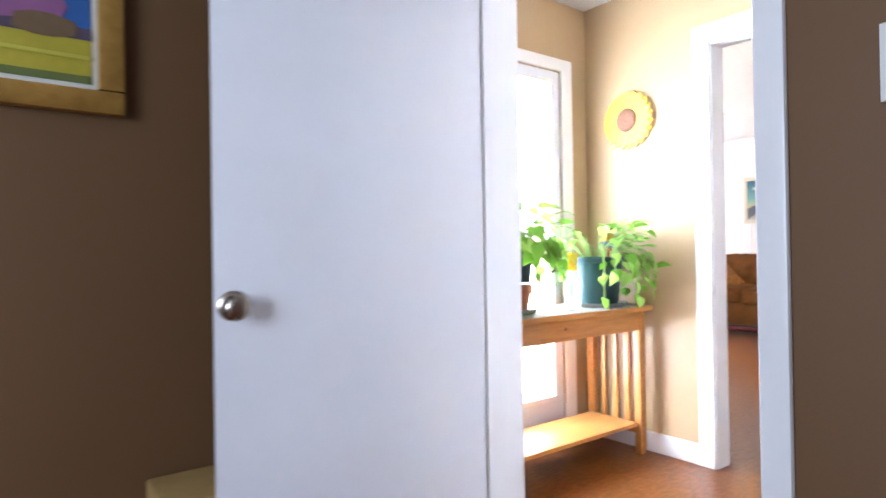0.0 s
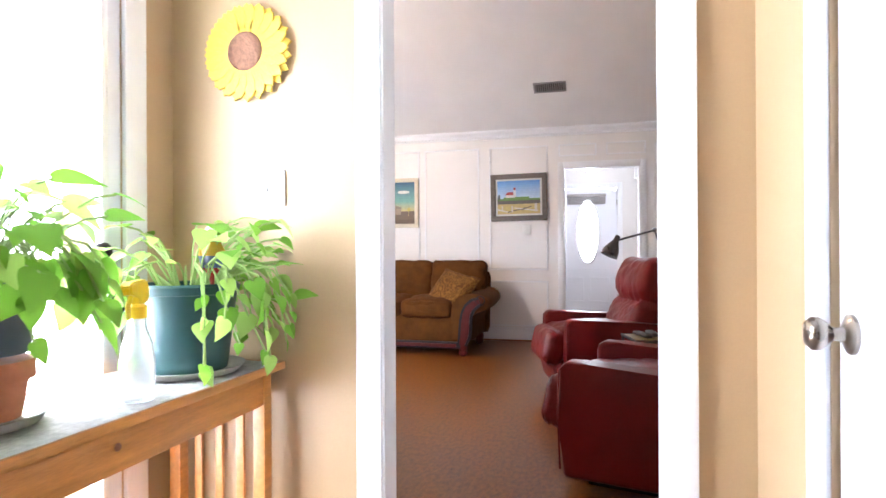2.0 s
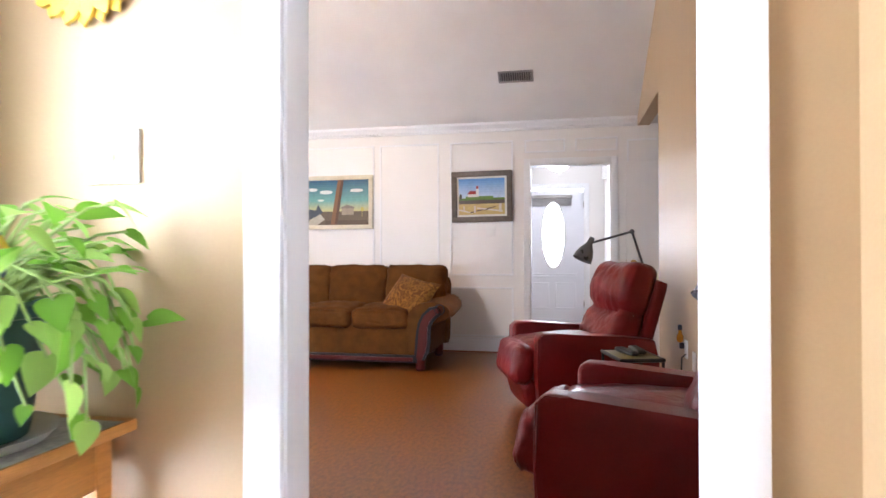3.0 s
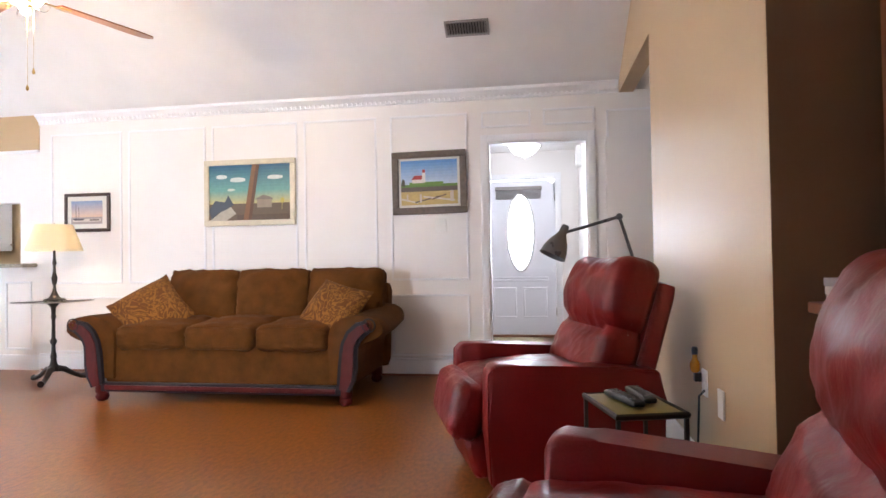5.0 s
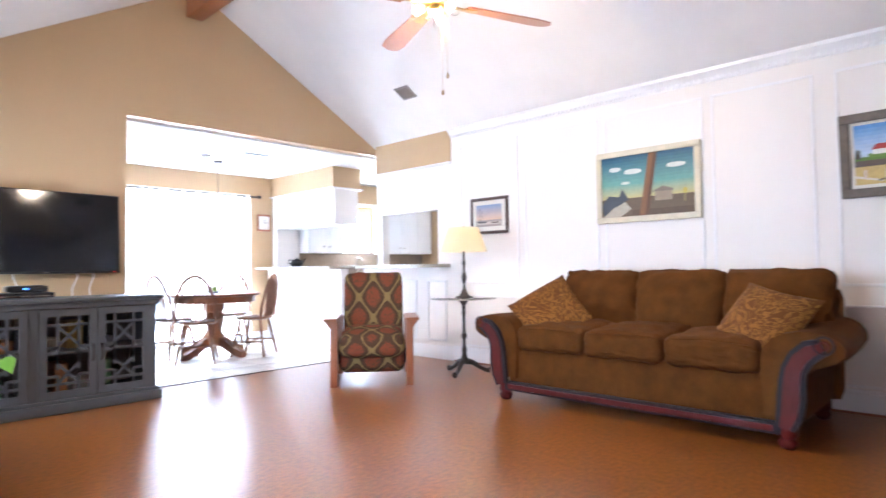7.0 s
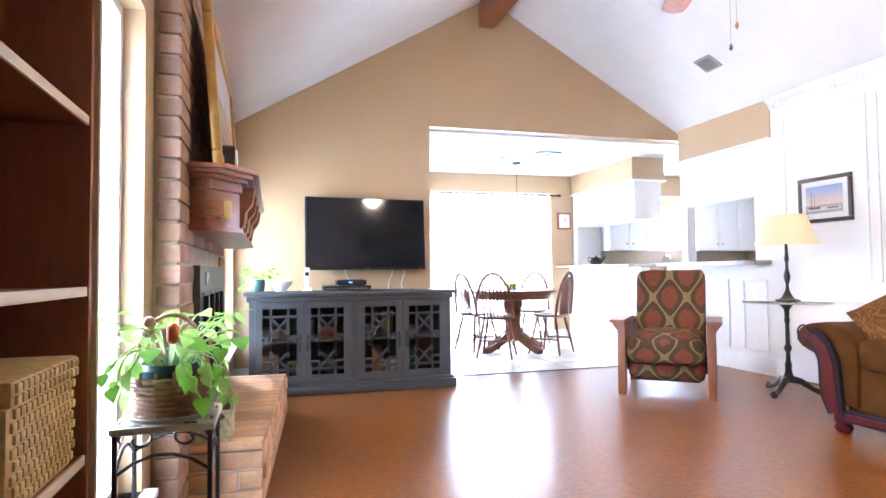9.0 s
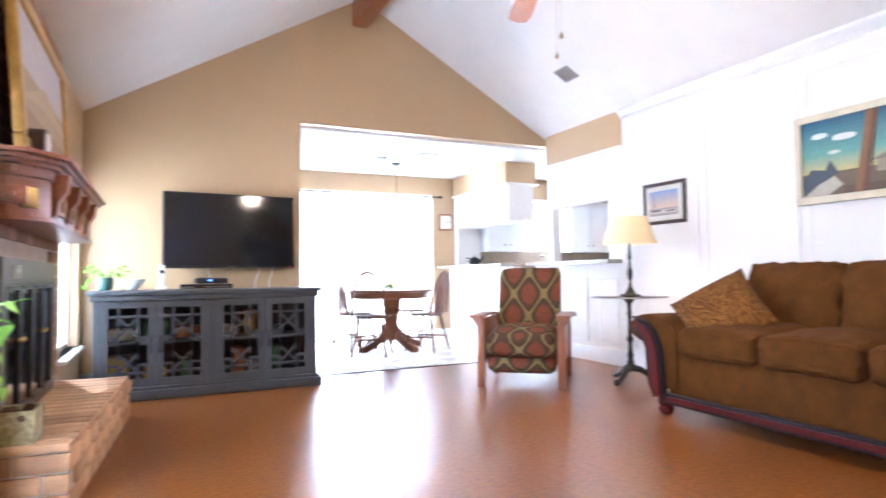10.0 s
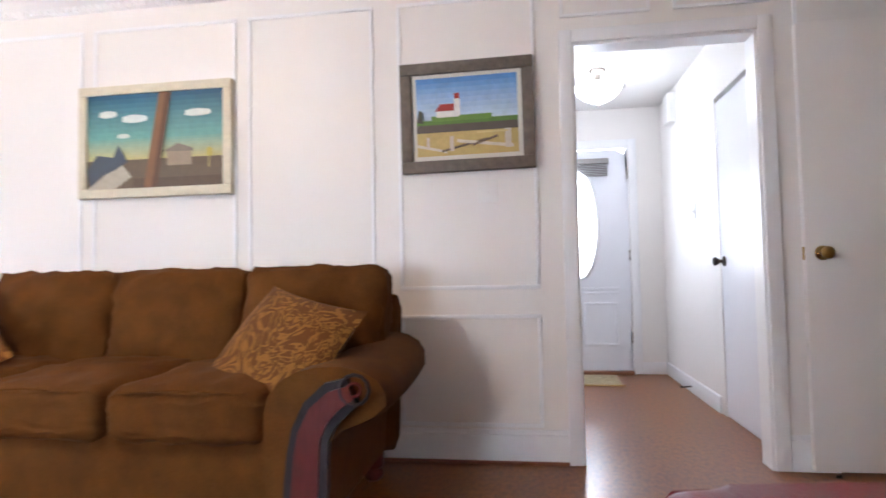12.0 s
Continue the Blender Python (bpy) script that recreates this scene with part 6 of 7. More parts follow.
t = thing("pendant_lamp", "clear glass pendant lamp on a thin chain above the table", "lamp", pose(5.5, 8.2, 0))
b = bmesh.new()
lathe(b, [(0.06, ZC), (0.055, ZC - 0.02), (0.012, ZC - 0.035)], 20)
part("canopy", b, BRONZE, t)
b = bmesh.new()
tube(b, [(0, 0, ZC - 0.03), (0, 0, 1.98)], 0.004, 6)
part("chain", b, BRONZE, t)
b = bmesh.new()
lathe(b, [(0.02, 1.98), (0.05, 1.95), (0.11, 1.88), (0.15, 1.78), (0.146, 1.78), (0.106, 1.88), (0.046, 1.945)], 26, cap=False)
part("glass_shade", b, GLASS, t)
t = thing("wall_clock", "square wall clock with a reddish wooden rim and white dial", "clock", pose(6.643, 9.1, 1.735))
part("rim", B(-0.11, 0.11, -0.03, 0, -0.13, 0.13, 0.012), MISSION, t)
part("dial", B(-0.085, 0.085, -0.034, -0.028, -0.1, 0.1, 0.004), PLASTW, t)
part("hour_hand", B(-0.003, 0.003, -0.037, -0.034, 0, 0.045), BLACK, t)
part("minute_hand", B(0, 0.06, -0.037, -0.034, -0.003, 0.003), BLACK, t)

# ---- kitchen ----
def cabinet_run(name, label, m, w, d, h, doors, drop=0.0):
    """Box with doors on the side facing local -y."""
    t = thing(name, label, "cabinet", m, "kitchen cabinets")
    part("body", B(0, w, 0, d, 0, h, 0.003), TRIM, t)
    for k in range(doors):
        a = w / doors * k
        dr = part("door", B(a + 0.012, a + w / doors - 0.012, -0.018, 0, 0.02, h - 0.02, 0.004), TRIM, t)
        b = bmesh.new()
        moulding(b, "y", -0.018, a + 0.05, a + w / doors - 0.05, 0.07, h - 0.07, 0.014, 0.004)
        part("panel_moulding", b, TRIM, dr)
        b = bmesh.new()
        lathe(b, [(0.006, 0), (0.006, 0.012), (0.014, 0.02), (0.008, 0.026)], 12, pose(a + (w / doors - 0.05 if k % 2 == 0 else 0.05), -0.018, 0.1, 90))
        part("knob", b, STEEL, dr)


t = thing("wall_cabinet", "white cabinet block hanging above the peninsula", "cabinet", group="kitchen cabinets")
part("body", B(6.8, 7.2, 7.49, 8.98, 1.64, 2.115, 0.004), WHITE, t)
part("end_panel", B(6.8, 7.2, 8.98, 9.1, 1.04, 2.115, 0.004), WHITE, t)
part("under_light", B(6.92, 7.05, 7.75, 8.2, 1.628, 1.64, 0.003), PLASTW, t)
cabinet_run("wall_cabinet", "white wall cabinet with small knobs beside the kitchen window", pose(7.22, 8.78, 1.28), 0.68, 0.32, 0.82, 2)
cabinet_run("wall_cabinet", "white wall cabinet with small knobs beside the kitchen window", pose(8.8, 8.78, 1.28), 1.15, 0.32, 0.82, 3)
cabinet_run("base_cabinet", "white base cabinets along the kitchen wall", pose(6.9, 8.5, 0), 3.05, 0.59, 0.88, 6)
solid("countertop", B(6.86, 9.99, 8.46, 9.085, 0.885, 0.925, 0.006), GRANITE, "speckled granite countertop along the kitchen wall", "countertop")
solid("countertop", B(6.5, 7.3, 7.2, 9.085, 1.022, 1.06, 0.012), GRANITE, "speckled granite bar top on the peninsula", "countertop")
b = bmesh.new()
prism(b, [(6.62, 5.36), (7.2, 5.36), (7.2, 6.95), (6.95, 7.02), (6.75, 6.98), (6.64, 6.85)], 1.02, 1.058)
bmesh.ops.bevel(b, geom=b.edges[:], offset=0.008, segments=2, affect="EDGES")
setting("wall_bar_end", B(6.82, 6.92, 6.5, 6.9, 0, 1.018), WHITE)
solid("countertop", b, GRANITE, "speckled granite bar top with a rounded end", "countertop")
t = thing("kettle", "black teapot on the peninsula counter", "kettle", pose(6.75, 8.35, 1.06))
b = bmesh.new()
lathe(b, [(0.05, 0), (0.08, 0.015), (0.09, 0.05), (0.07, 0.09), (0.035, 0.105), (0.012, 0.115), (0.012, 0.13), (0.004, 0.135)], 24)
part("body", b, BLACK, t)
b = bmesh.new()
tube(b, [(0.06, 0, 0.04), (0.11, 0, 0.07), (0.14, 0, 0.12)], [0.02, 0.014, 0.01], 10)
part("spout", b, BLACK, t)
b = bmesh.new()
tube(b, [(-0.075, 0, 0.04), (-0.13, 0, 0.05), (-0.13, 0, 0.1), (-0.06, 0, 0.095)], 0.007, 8)
part("handle", b, BLACK, t)
solid("dish", B(6.68, 6.82, 8.25, 8.45, 1.0605, 1.062), CHINA, "white flat dish under the teapot", "dish")
t = thing("faucet", "chrome kitchen faucet under the window", "faucet", pose(8.3, 8.95, 0.925))
b = bmesh.new()
tube(b, [(0, 0, 0), (0, 0, 0.22), (0, -0.04, 0.28), (0, -0.12, 0.28), (0, -0.16, 0.23)], 0.012, 10)
part("spout", b, STEEL, t)
b = bmesh.new()
tube(b, [(0.06, 0, 0), (0.06, 0, 0.06), (0.1, -0.03, 0.09)], 0.009, 8)
part("lever", b, STEEL, t)

# ---- foyer things ----
t = thing("ceiling_light", "lit frosted glass bowl ceiling light in the foyer", "lamp", pose(8.34, 0.55, -0.08))
b = bmesh.new()
lathe(b, [(0.005, 2.27), (0.05, 2.275), (0.11, 2.3), (0.155, 2.345), (0.175, 2.385), (0.17, 2.385), (0.15, 2.35), (0.1, 2.31), (0.005, 2.29)], 30)
bw = part("bowl", b, BOWLGLOW, t, "lit frosted glass bowl")
bw.visible_shadow = False
b = bmesh.new()
lathe(b, [(0.004, 2.245), (0.014, 2.255), (0.012, 2.268), (0.02, 2.275)], 14)
part("finial", b, STEEL, t)
b = bmesh.new()
lathe(b, [(0.02, 2.4), (0.025, 2.48), (0.06, 2.5), (0.065, 2.515), (0.05, 2.52)], 22)
part("canopy", b, STEEL, t)
for k in range(3):
    a = radians(30 + 120 * k)
    b = bmesh.new()
    tube(b, [(0.05 * math.cos(a), 0.05 * math.sin(a), 2.42), (0.19 * math.cos(a), 0.19 * math.sin(a), 2.4), (0.19 * math.cos(a), 0.19 * math.sin(a), 2.37)], 0.005, 6)
    part("arm", b, STEEL, t)
t = thing("door_chime", "white box door chime high on the foyer wall", "chime", pose(8.95, -0.12, 2.27))
part("cover", B(-0.09, 0.09, 0, 0.06, -0.12, 0.12, 0.006), PLASTW, t)
part("base_plate", B(-0.095, 0.095, 0, 0.01, -0.125, 0.125), PLASTW, t)
t = thing("door_mat", "tan patterned mat inside the front door", "rug", pose(9.1, 0.72, 0))
part("mat", B(-0.24, 0.24, -0.36, 0.36, 0.001, 0.012, 0.003), pbr("tan_mat_weave", (0.34, 0.28, 0.17), 0.95, var=0.4, scale=30, bump=0.5, bscale=150), t)
part("border", B(-0.25, -0.24, -0.37, 0.37, 0.001, 0.013), CARD, t)
b = bmesh.new()
tube(b, [(8.6, -0.1, 0.05), (8.6, -0.03, 0.045), (8.6, -0.02, 0.045)], [0.006, 0.006, 0.011], 8)
solid("door_stop", b, BRONZE, "dark spring door stop on the baseboard", "door stop")
b = bmesh.new()
tube(b, [(6.72, -0.24, 0.01), (6.715, -0.24, -0.0)], [0.012, 0.014], 8)
solid("door_bumper", b, BRONZE, "small dark rubber bumper under the door", "door stop")


# ---- shelves and alcove ----
def bookcase():
    t = thing("bookcase", "tall brown bookcase with pale shelf edges, half full", "bookcase")
    xb, xf, y0, y1, h = 1.67, 1.97, 1.6, 2.645, 2.1
    for y in (y0, y1 - 0.025):
        part("side", B(xb, xf, y, y + 0.025, 0, h, 0.002), SHELFW, t)
    part("back", B(xb, xb + 0.01, y0 + 0.025, y1 - 0.025, 0, h), SHELFW, t)
    part("top", B(xb, xf + 0.01, y0, y1, h, h + 0.03, 0.003), SHELFW, t)
    for z in (0.08, 0.52, 0.93, 1.355, 1.78):
        s = part("shelf", B(xb + 0.01, xf - 0.012, y0 + 0.025, y1 - 0.025, z, z + 0.02), SHELFW, t)
        part("edge_strip", B(xf - 0.012, xf - 0.004, y0 + 0.025, y1 - 0.025, z - 0.002, z + 0.022, 0.002), PALEWOOD, s, "pale wooden shelf edge")


bookcase()
random.seed(11)


def book(x0, y, z, th, h, d, col, lean=0.0, lying=False):
    c = flat("cover_%d_%d_%d" % tuple(int(q * 255) for q in col), col, 0.5)
    t = thing("book", "closed book with a coloured cover on a shelf", "book", pose(x0, y, z, lean), "books on the shelves")
    if lying:
        t["label"] = "pale closed book lying on the wooden hutch"
        part("cover", B(0, d, 0, h, 0, th, 0.002), c, t)
        part("pages", B(0.004, d + 0.0005, 0.004, h - 0.004, 0.004, th - 0.004), PLASTW, t)
    else:
        part("cover", B(0, d, 0, th, 0, h, 0.002), c, t)
        part("pages", B(0.003, d - 0.004, 0.003, th - 0.003, 0.004, h + 0.0005), PLASTW, t)
        part("spine_label", B(d, d + 0.0008, th * 0.2, th * 0.8, h * 0.55, h * 0.8), flat("label_cream", (0.6, 0.5, 0.3)), t)


pal = [(0.05, 0.06, 0.18), (0.35, 0.3, 0.2), (0.3, 0.05, 0.04), (0.08, 0.16, 0.1), (0.55, 0.5, 0.4), (0.12, 0.08, 0.16), (0.45, 0.28, 0.08)]
for z, n in ((1.377, 9), (0.952, 10), (0.102, 12)):
    y = 1.64
    for k in range(n):
        th = random.uniform(0.02, 0.045)
        book(1.7, y, z, th, random.uniform(0.2, 0.27), random.uniform(0.15, 0.19), random.choice(pal))
        y += th + 0.002
        if y > 2.15:
            break


def woven_box():
    t = thing("woven_box", "golden woven straw box with a lid on the shelf", "basket", pose(1.715, 2.2, 0.5425))
    part("body", B(0, 0.24, 0, 0.36, 0, 0.2, 0.012), STRAW, t)
    part("lid", B(-0.008, 0.25, -0.008, 0.37, 0.2, 0.25, 0.012), STRAW, t)
    b = bmesh.new()
    for r in range(8):
        for k in range(13):
            z = 0.012 + r * 0.0235
            y = 0.012 + k * 0.0265 + (r % 2) * 0.012
            box(b, 0.236, 0.246, y, y + 0.02, z, z + 0.019, 0.004)
    for r in range(2):
        for k in range(13):
            box(b, 0.246, 0.256, 0.004 + k * 0.027, 0.024 + k * 0.027, 0.206 + r * 0.021, 0.224 + r * 0.021, 0.004)
    w = part("weave", b, STRAW, t)
    w["kind"] = "stuff"


woven_box()


def hutch():
    t = thing("hutch", "reddish wooden hutch with a tall upper case", "cabinet", pose(2.55, -1.225, 0))
    part("base", B(0, 1.0, 0.02, 0.82, 0, 0.85, 0.008), REDW2, t)
    part("ledge", B(-0.02, 1.02, 0, 0.85, 0.85, 0.885, 0.008), REDW2, t)
    part("upper_case", B(0.02, 0.98, 0.02, 0.64, 0.885, 2.05, 0.008), REDW2, t)
    part("crown", B(-0.01, 1.01, 0, 0.69, 2.05, 2.1, 0.01), REDW2, t)
    for x0, x1 in ((0.05, 0.48), (0.52, 0.95)):
        d = part("door", B(x0, x1, 0.64, 0.658, 0.92, 2.02, 0.004), REDW2, t)
        b = bmesh.new()
        moulding(b, "y", 0.658, x0 + 0.06, x1 - 0.06, 0.98, 1.96, 0.02, 0.008, 1)
        part("panel_moulding", b, REDW2, d)
        d = part("door", B(x0, x1, 0.82, 0.838, 0.06, 0.8, 0.004), REDW2, t)
        b = bmesh.new()
        bmesh.ops.create_icosphere(b, subdivisions=2, radius=0.014, matrix=Matrix.Translation((0.44 if x0 < 0.3 else 0.56, 0.85, 0.6)))
        part("knob", b, BRASS, d)


REDW2 = pbr("reddish_hutch_wood", (0.2, 0.06, 0.025), 0.4, var=0.25, scale=9, stretch=(6, 6, 1))
hutch()
for k, c in enumerate(((0.45, 0.42, 0.38), (0.5, 0.48, 0.45), (0.3, 0.28, 0.3))):
    book(3.29 - 0.02 * k, -0.55 + 0.012 * k, 0.887 + 0.026 * k, 0.024, 0.16, 0.19, c, lying=True)

# ---- bedroom things ----
t = thing("storage_box", "tan cardboard storage box on the bedroom floor", "box", pose(-1.05, 0.98, 0))
part("body", B(0, 0.42, 0, 0.19, 0, 0.43, 0.006), CARD, t)
part("lid", B(-0.008, 0.428, -0.008, 0.198, 0.43, 0.505, 0.008), CARD, t)
b = bmesh.new()
tube(b, [(0.06, -0.002, 0.3), (0.08, -0.01, 0.335), (0.13, -0.01, 0.335), (0.15, -0.002, 0.3)], 0.006, 6)
part("handle", b, CARD, t)

# ---- hall things ----
def hall_table():
    t = thing("plant_table", "honey oak mission table with slatted ends", "table")
    x0, x1, y0, y1, h = 0.2, 1.35, 1.37, 1.77, 0.758
    part("tabletop", B(x0, x1, y0, y1, h - 0.025, h, 0.006), OAK, t)
    part("front_rail", B(x0 + 0.06, x1 - 0.06, y0 + 0.035, y0 + 0.06, h - 0.125, h - 0.025, 0.003), OAK, t)
    part("back_rail", B(x0 + 0.06, x1 - 0.06, y1 - 0.06, y1 - 0.035, h - 0.125, h - 0.025, 0.003), OAK, t)
    for x in (x0 + 0.035, x1 - 0.075):
        part("end_rail", B(x + 0.008, x + 0.032, y0 + 0.07, y1 - 0.07, h - 0.125, h - 0.025, 0.003), OAK, t)
        part("end_rail", B(x + 0.008, x + 0.032, y0 + 0.07, y1 - 0.07, 0.1, 0.15, 0.003), OAK, t)
        for y in (y0 + 0.03, y1 - 0.07):
            part("leg", B(x, x + 0.04, y, y + 0.04, 0, h - 0.025, 0.004), OAK, t)
        for k in range(3):
            y = y0 + 0.112 + k * 0.075
            part("slat", B(x + 0.014, x + 0.026, y, y + 0.026, 0.15, h - 0.125, 0.002), OAK, t)
    part("lower_shelf", B(x0 + 0.08, x1 - 0.08, y0 + 0.05, y1 - 0.05, 0.14, 0.16, 0.004), OAK, t)
    for x in (0.72,):
        b = bmesh.new()
        lathe(b, [(0.009, 0), (0.008, 0.003), (0.003, 0.004)], 12, pose(x, y0 + 0.035, h - 0.07, 90))
        part("wood_plug", b, WALNUT, t)


hall_table()
b = bmesh.new()
n, m_ = 40, 12
g = [[b.verts.new((0.205 + 1.11 * i / n, 1.373 + 0.38 * j / m_, 0.7595 + 0.0012 * noise.noise(Vector((i * 0.4, j * 0.4, 0))))) for j in range(m_ + 1)] for i in range(n + 1)]
for i in range(n):
    for j in range(m_):
        b.faces.new((g[i][j], g[i + 1][j], g[i + 1][j + 1], g[i][j + 1]))
bmesh.ops.solidify(b, geom=b.faces[:], thickness=0.0012)
for v in b.verts:
    v.co.z = max(v.co.z, 0.7584)
solid("table_cover", b, PAPER, "grey mottled paper sheet covering the plant table", "cover")


def leaf_mesh(name, mat_):
    """A heart-shaped, folded and drooping leaf, 1 long along +y from its stalk."""
    b = bmesh.new()
    rows = []
    prof = [(-0.08, 0.2), (0.0, 0.36), (0.12, 0.44), (0.28, 0.44), (0.45, 0.38), (0.62, 0.28), (0.8, 0.15), (0.92, 0.06), (1.0, 0.0)]
    for yy, w in prof:
        droop = -0.28 * max(0, yy) ** 2
        rows.append([b.verts.new((s * w, yy, droop + 0.22 * abs(s) * w - 0.1 * (s * s) * w)) for s in (-1, -0.55, 0, 0.55, 1)] if w else [b.verts.new((0, yy, droop))])
    rows[0][2].co.y = 0.02
    for a, c in zip(rows, rows[1:]):
        if len(c) == 1:
            for k in range(4):
                b.faces.new((a[k], a[k + 1], c[0]))
        else:
            for k in range(4):
                b.faces.new((a[k], a[k + 1], c[k + 1], c[k]))
    return finish(b, name, mat_)


LEAVES = [leaf_mesh("leaf", LEAFA), leaf_mesh("leaf", LEAFB)]


def pothos(parent, rim_r, rim_z, n_up, n_down, spread, length, seed, size=(0.055, 0.09), pale=0.4, favour=None):
    rnd = random.Random(seed)
    stems = bmesh.new()
    for k in range(n_up + n_down):
        a = rnd.uniform(0, 2 * math.pi) if favour is None or rnd.random() < 0.35 else radians(favour + rnd.uniform(-70, 70))
        r0 = rnd.uniform(0.1, 0.75) * rim_r
        c, s = math.cos(a), math.sin(a)
        p0 = Vector((c * r0, s * r0, rim_z - 0.02))
        if k < n_up:
            h = rnd.uniform(0.3, 1.0) * length
            out = rnd.uniform(0.3, 1.0) * spread
            pts = [p0, p0 + Vector((c * out * 0.3, s * out * 0.3, h * 0.6)), p0 + Vector((c * out * 0.75, s * out * 0.75, h * 0.95)), p0 + Vector((c * out, s * out, h))]
        else:
            d = rnd.uniform(0.25, 0.95) * rim_z
            o = rim_r + rnd.uniform(0.02, 0.1)
            q = Vector((c * o, s * o, rim_z + rnd.uniform(0.01, 0.05)))
            sw = rnd.uniform(-0.08, 0.08)
            pts = [p0, (p0 + q) / 2 + Vector((0, 0, 0.05)), q, q + Vector((c * 0.03 - s * sw * 0.4, s * 0.03 + c * sw * 0.4, -d * 0.5)), q + Vector((c * 0.05 - s * sw, s * 0.05 + c * sw, -d))]
        tube(stems, pts, 0.0028, 5)
        spots_ = [pts[-1]] if k < n_up else [pts[-1], pts[-2], (pts[-2] + pts[-3]) / 2]
        for q in spots_:
            ob = new("leaf", LEAVES[1 if rnd.random() < pale else 0])
            ob.parent = parent
            sz = rnd.uniform(*size) * (1.0 if k < n_up else 0.85)
            ang = math.degrees(a) - 90 + rnd.uniform(-45, 45)
            pitch = rnd.uniform(-45, 25) if k < n_up else rnd.uniform(-80, -30)
            ob.matrix_basis = Matrix.Translation(q) @ pose(0, 0, 0, 0, 0, ang) @ pose(0, 0, 0, pitch, rnd.uniform(-30, 30)) @ Matrix.Diagonal((sz, sz, sz, 1))
    vine = part("vine", stems, STEM, parent)
    vine["kind"] = "stuff"


def pot_plant(name, label, m, rt, rb, h, pot_mat, saucer=True, **kw):
    t = thing(name, label, "plant", m)
    b = bmesh.new()
    lathe(b, [(rb, 0.01), (rb + 0.004, 0.03), (rb + (rt - rb) * 0.9, h * 0.88), (rt + 0.002, h * 0.89), (rt + 0.006, h * 0.97), (rt, h), (rt - 0.008, h - 0.002), (rb + (rt - rb) * 0.8, h * 0.8), (0.01, h * 0.8)], 34)
    part("pot", b, pot_mat, t)
    b = bmesh.new()
    lathe(b, [(0.002, h * 0.86), (rt * 0.5, h * 0.865), (rt * 0.9, h * 0.85)], 24, cap=False)
    part("soil", b, SOIL, t)
    if saucer:
        b = bmesh.new()
        lathe(b, [(0.01, 0), (rb + 0.03, 0), (rb + 0.05, 0.02), (rb + 0.046, 0.02), (rb + 0.026, 0.006), (0.01, 0.006)], 34)
        part("saucer", b, SAUCER, t)
    pothos(t, rt, h, **kw)
    return t


TZ = 0.762
pot_plant("pothos_plant", "trailing pothos in a teal plastic pot on the table", pose(1.12, 1.55, TZ), 0.138, 0.108, 0.25, GREENPOT, n_up=58, n_down=27, spread=0.21, length=0.2, seed=3, size=(0.034, 0.078), pale=0.45, favour=-60)
t = thing("planter_stand", "stacked terracotta planter under a trailing pothos", "planter", pose(0.57, 1.59, TZ))
b = bmesh.new()
lathe(b, [(0.01, 0), (0.1, 0), (0.115, 0.02), (0.11, 0.022), (0.09, 0.012), (0.01, 0.012)], 30)
part("saucer", b, SAUCER, t)
b = bmesh.new()
lathe(b, [(0.01, 0.013), (0.07, 0.013), (0.084, 0.09), (0.094, 0.09), (0.094, 0.128), (0.01, 0.128)], 30)
part("terracotta_base", b, TERRA, t)
pot_plant("pothos_plant", "trailing pothos in a slate plastic pot on a planter", pose(0.57, 1.59, TZ + 0.13), 0.1, 0.082, 0.19, BLUEPOT, False, n_up=24, n_down=16, spread=0.19, length=0.2, seed=8, size=(0.055, 0.095), pale=0.3, favour=-70)
t = thing("spray_bottle", "clear plastic spray bottle with a yellow trigger head", "bottle", pose(0.81, 1.435, TZ, 0, 0, 200))
b = bmesh.new()
lathe(b, [(0.03, 0), (0.036, 0.005), (0.037, 0.09), (0.032, 0.13), (0.02, 0.165), (0.018, 0.19), (0.014, 0.19), (0.016, 0.16), (0.029, 0.125), (0.034, 0.09), (0.033, 0.006)], 24)
bt = part("bottle", b, MILKY, t, "clear ribbed plastic bottle")
bt.visible_shadow = False
b = bmesh.new()
lathe(b, [(0.02, 0.188), (0.021, 0.215), (0.014, 0.22)], 18)
part("collar", b, YELLOW, t)
b = bmesh.new()
prism(b, [(-0.03, 0.22), (-0.04, 0.25), (-0.025, 0.275), (0.05, 0.272), (0.065, 0.262), (0.062, 0.245), (0.02, 0.24), (0.015, 0.22)], -0.013, 0.013, pose(0, 0, 0, 90))
bmesh.ops.bevel(b, geom=b.edges[:], offset=0.004, segments=2, affect="EDGES")
part("trigger_head", b, YELLOW, t)
b = bmesh.new()
tube(b, [(0.03, 0, 0.245), (0.05, 0, 0.22), (0.045, 0, 0.19)], 0.006, 8)
part("trigger", b, YELLOW, t)
PARROT = pbr("parrot_ornament_paint", (0.5, 0.3, 0.06), 0.4, var=0.3, scale=30)
ramp_in = PARROT.node_tree
grad = ramp_in.nodes.new("ShaderNodeSeparateXYZ")
ramp_in.links.new(next(n for n in ramp_in.nodes if n.type == "TEX_COORD").outputs["Object"], grad.inputs[0])
tint = ramp_in.nodes.new("ShaderNodeValToRGB")
tint.color_ramp.interpolation = "CONSTANT"
for at, c in ((0.0, (0.4, 0.03, 0.02)), (0.05, (0.1, 0.13, 0.2)), (0.085, (0.55, 0.33, 0.03)), (0.125, (0.1, 0.16, 0.07)), (0.14, (0.75, 0.75, 0.72))):
    e = tint.color_ramp.elements.new(at)
    e.color = (*c, 1)
ramp_in.links.new(grad.outputs[2], tint.inputs[0])
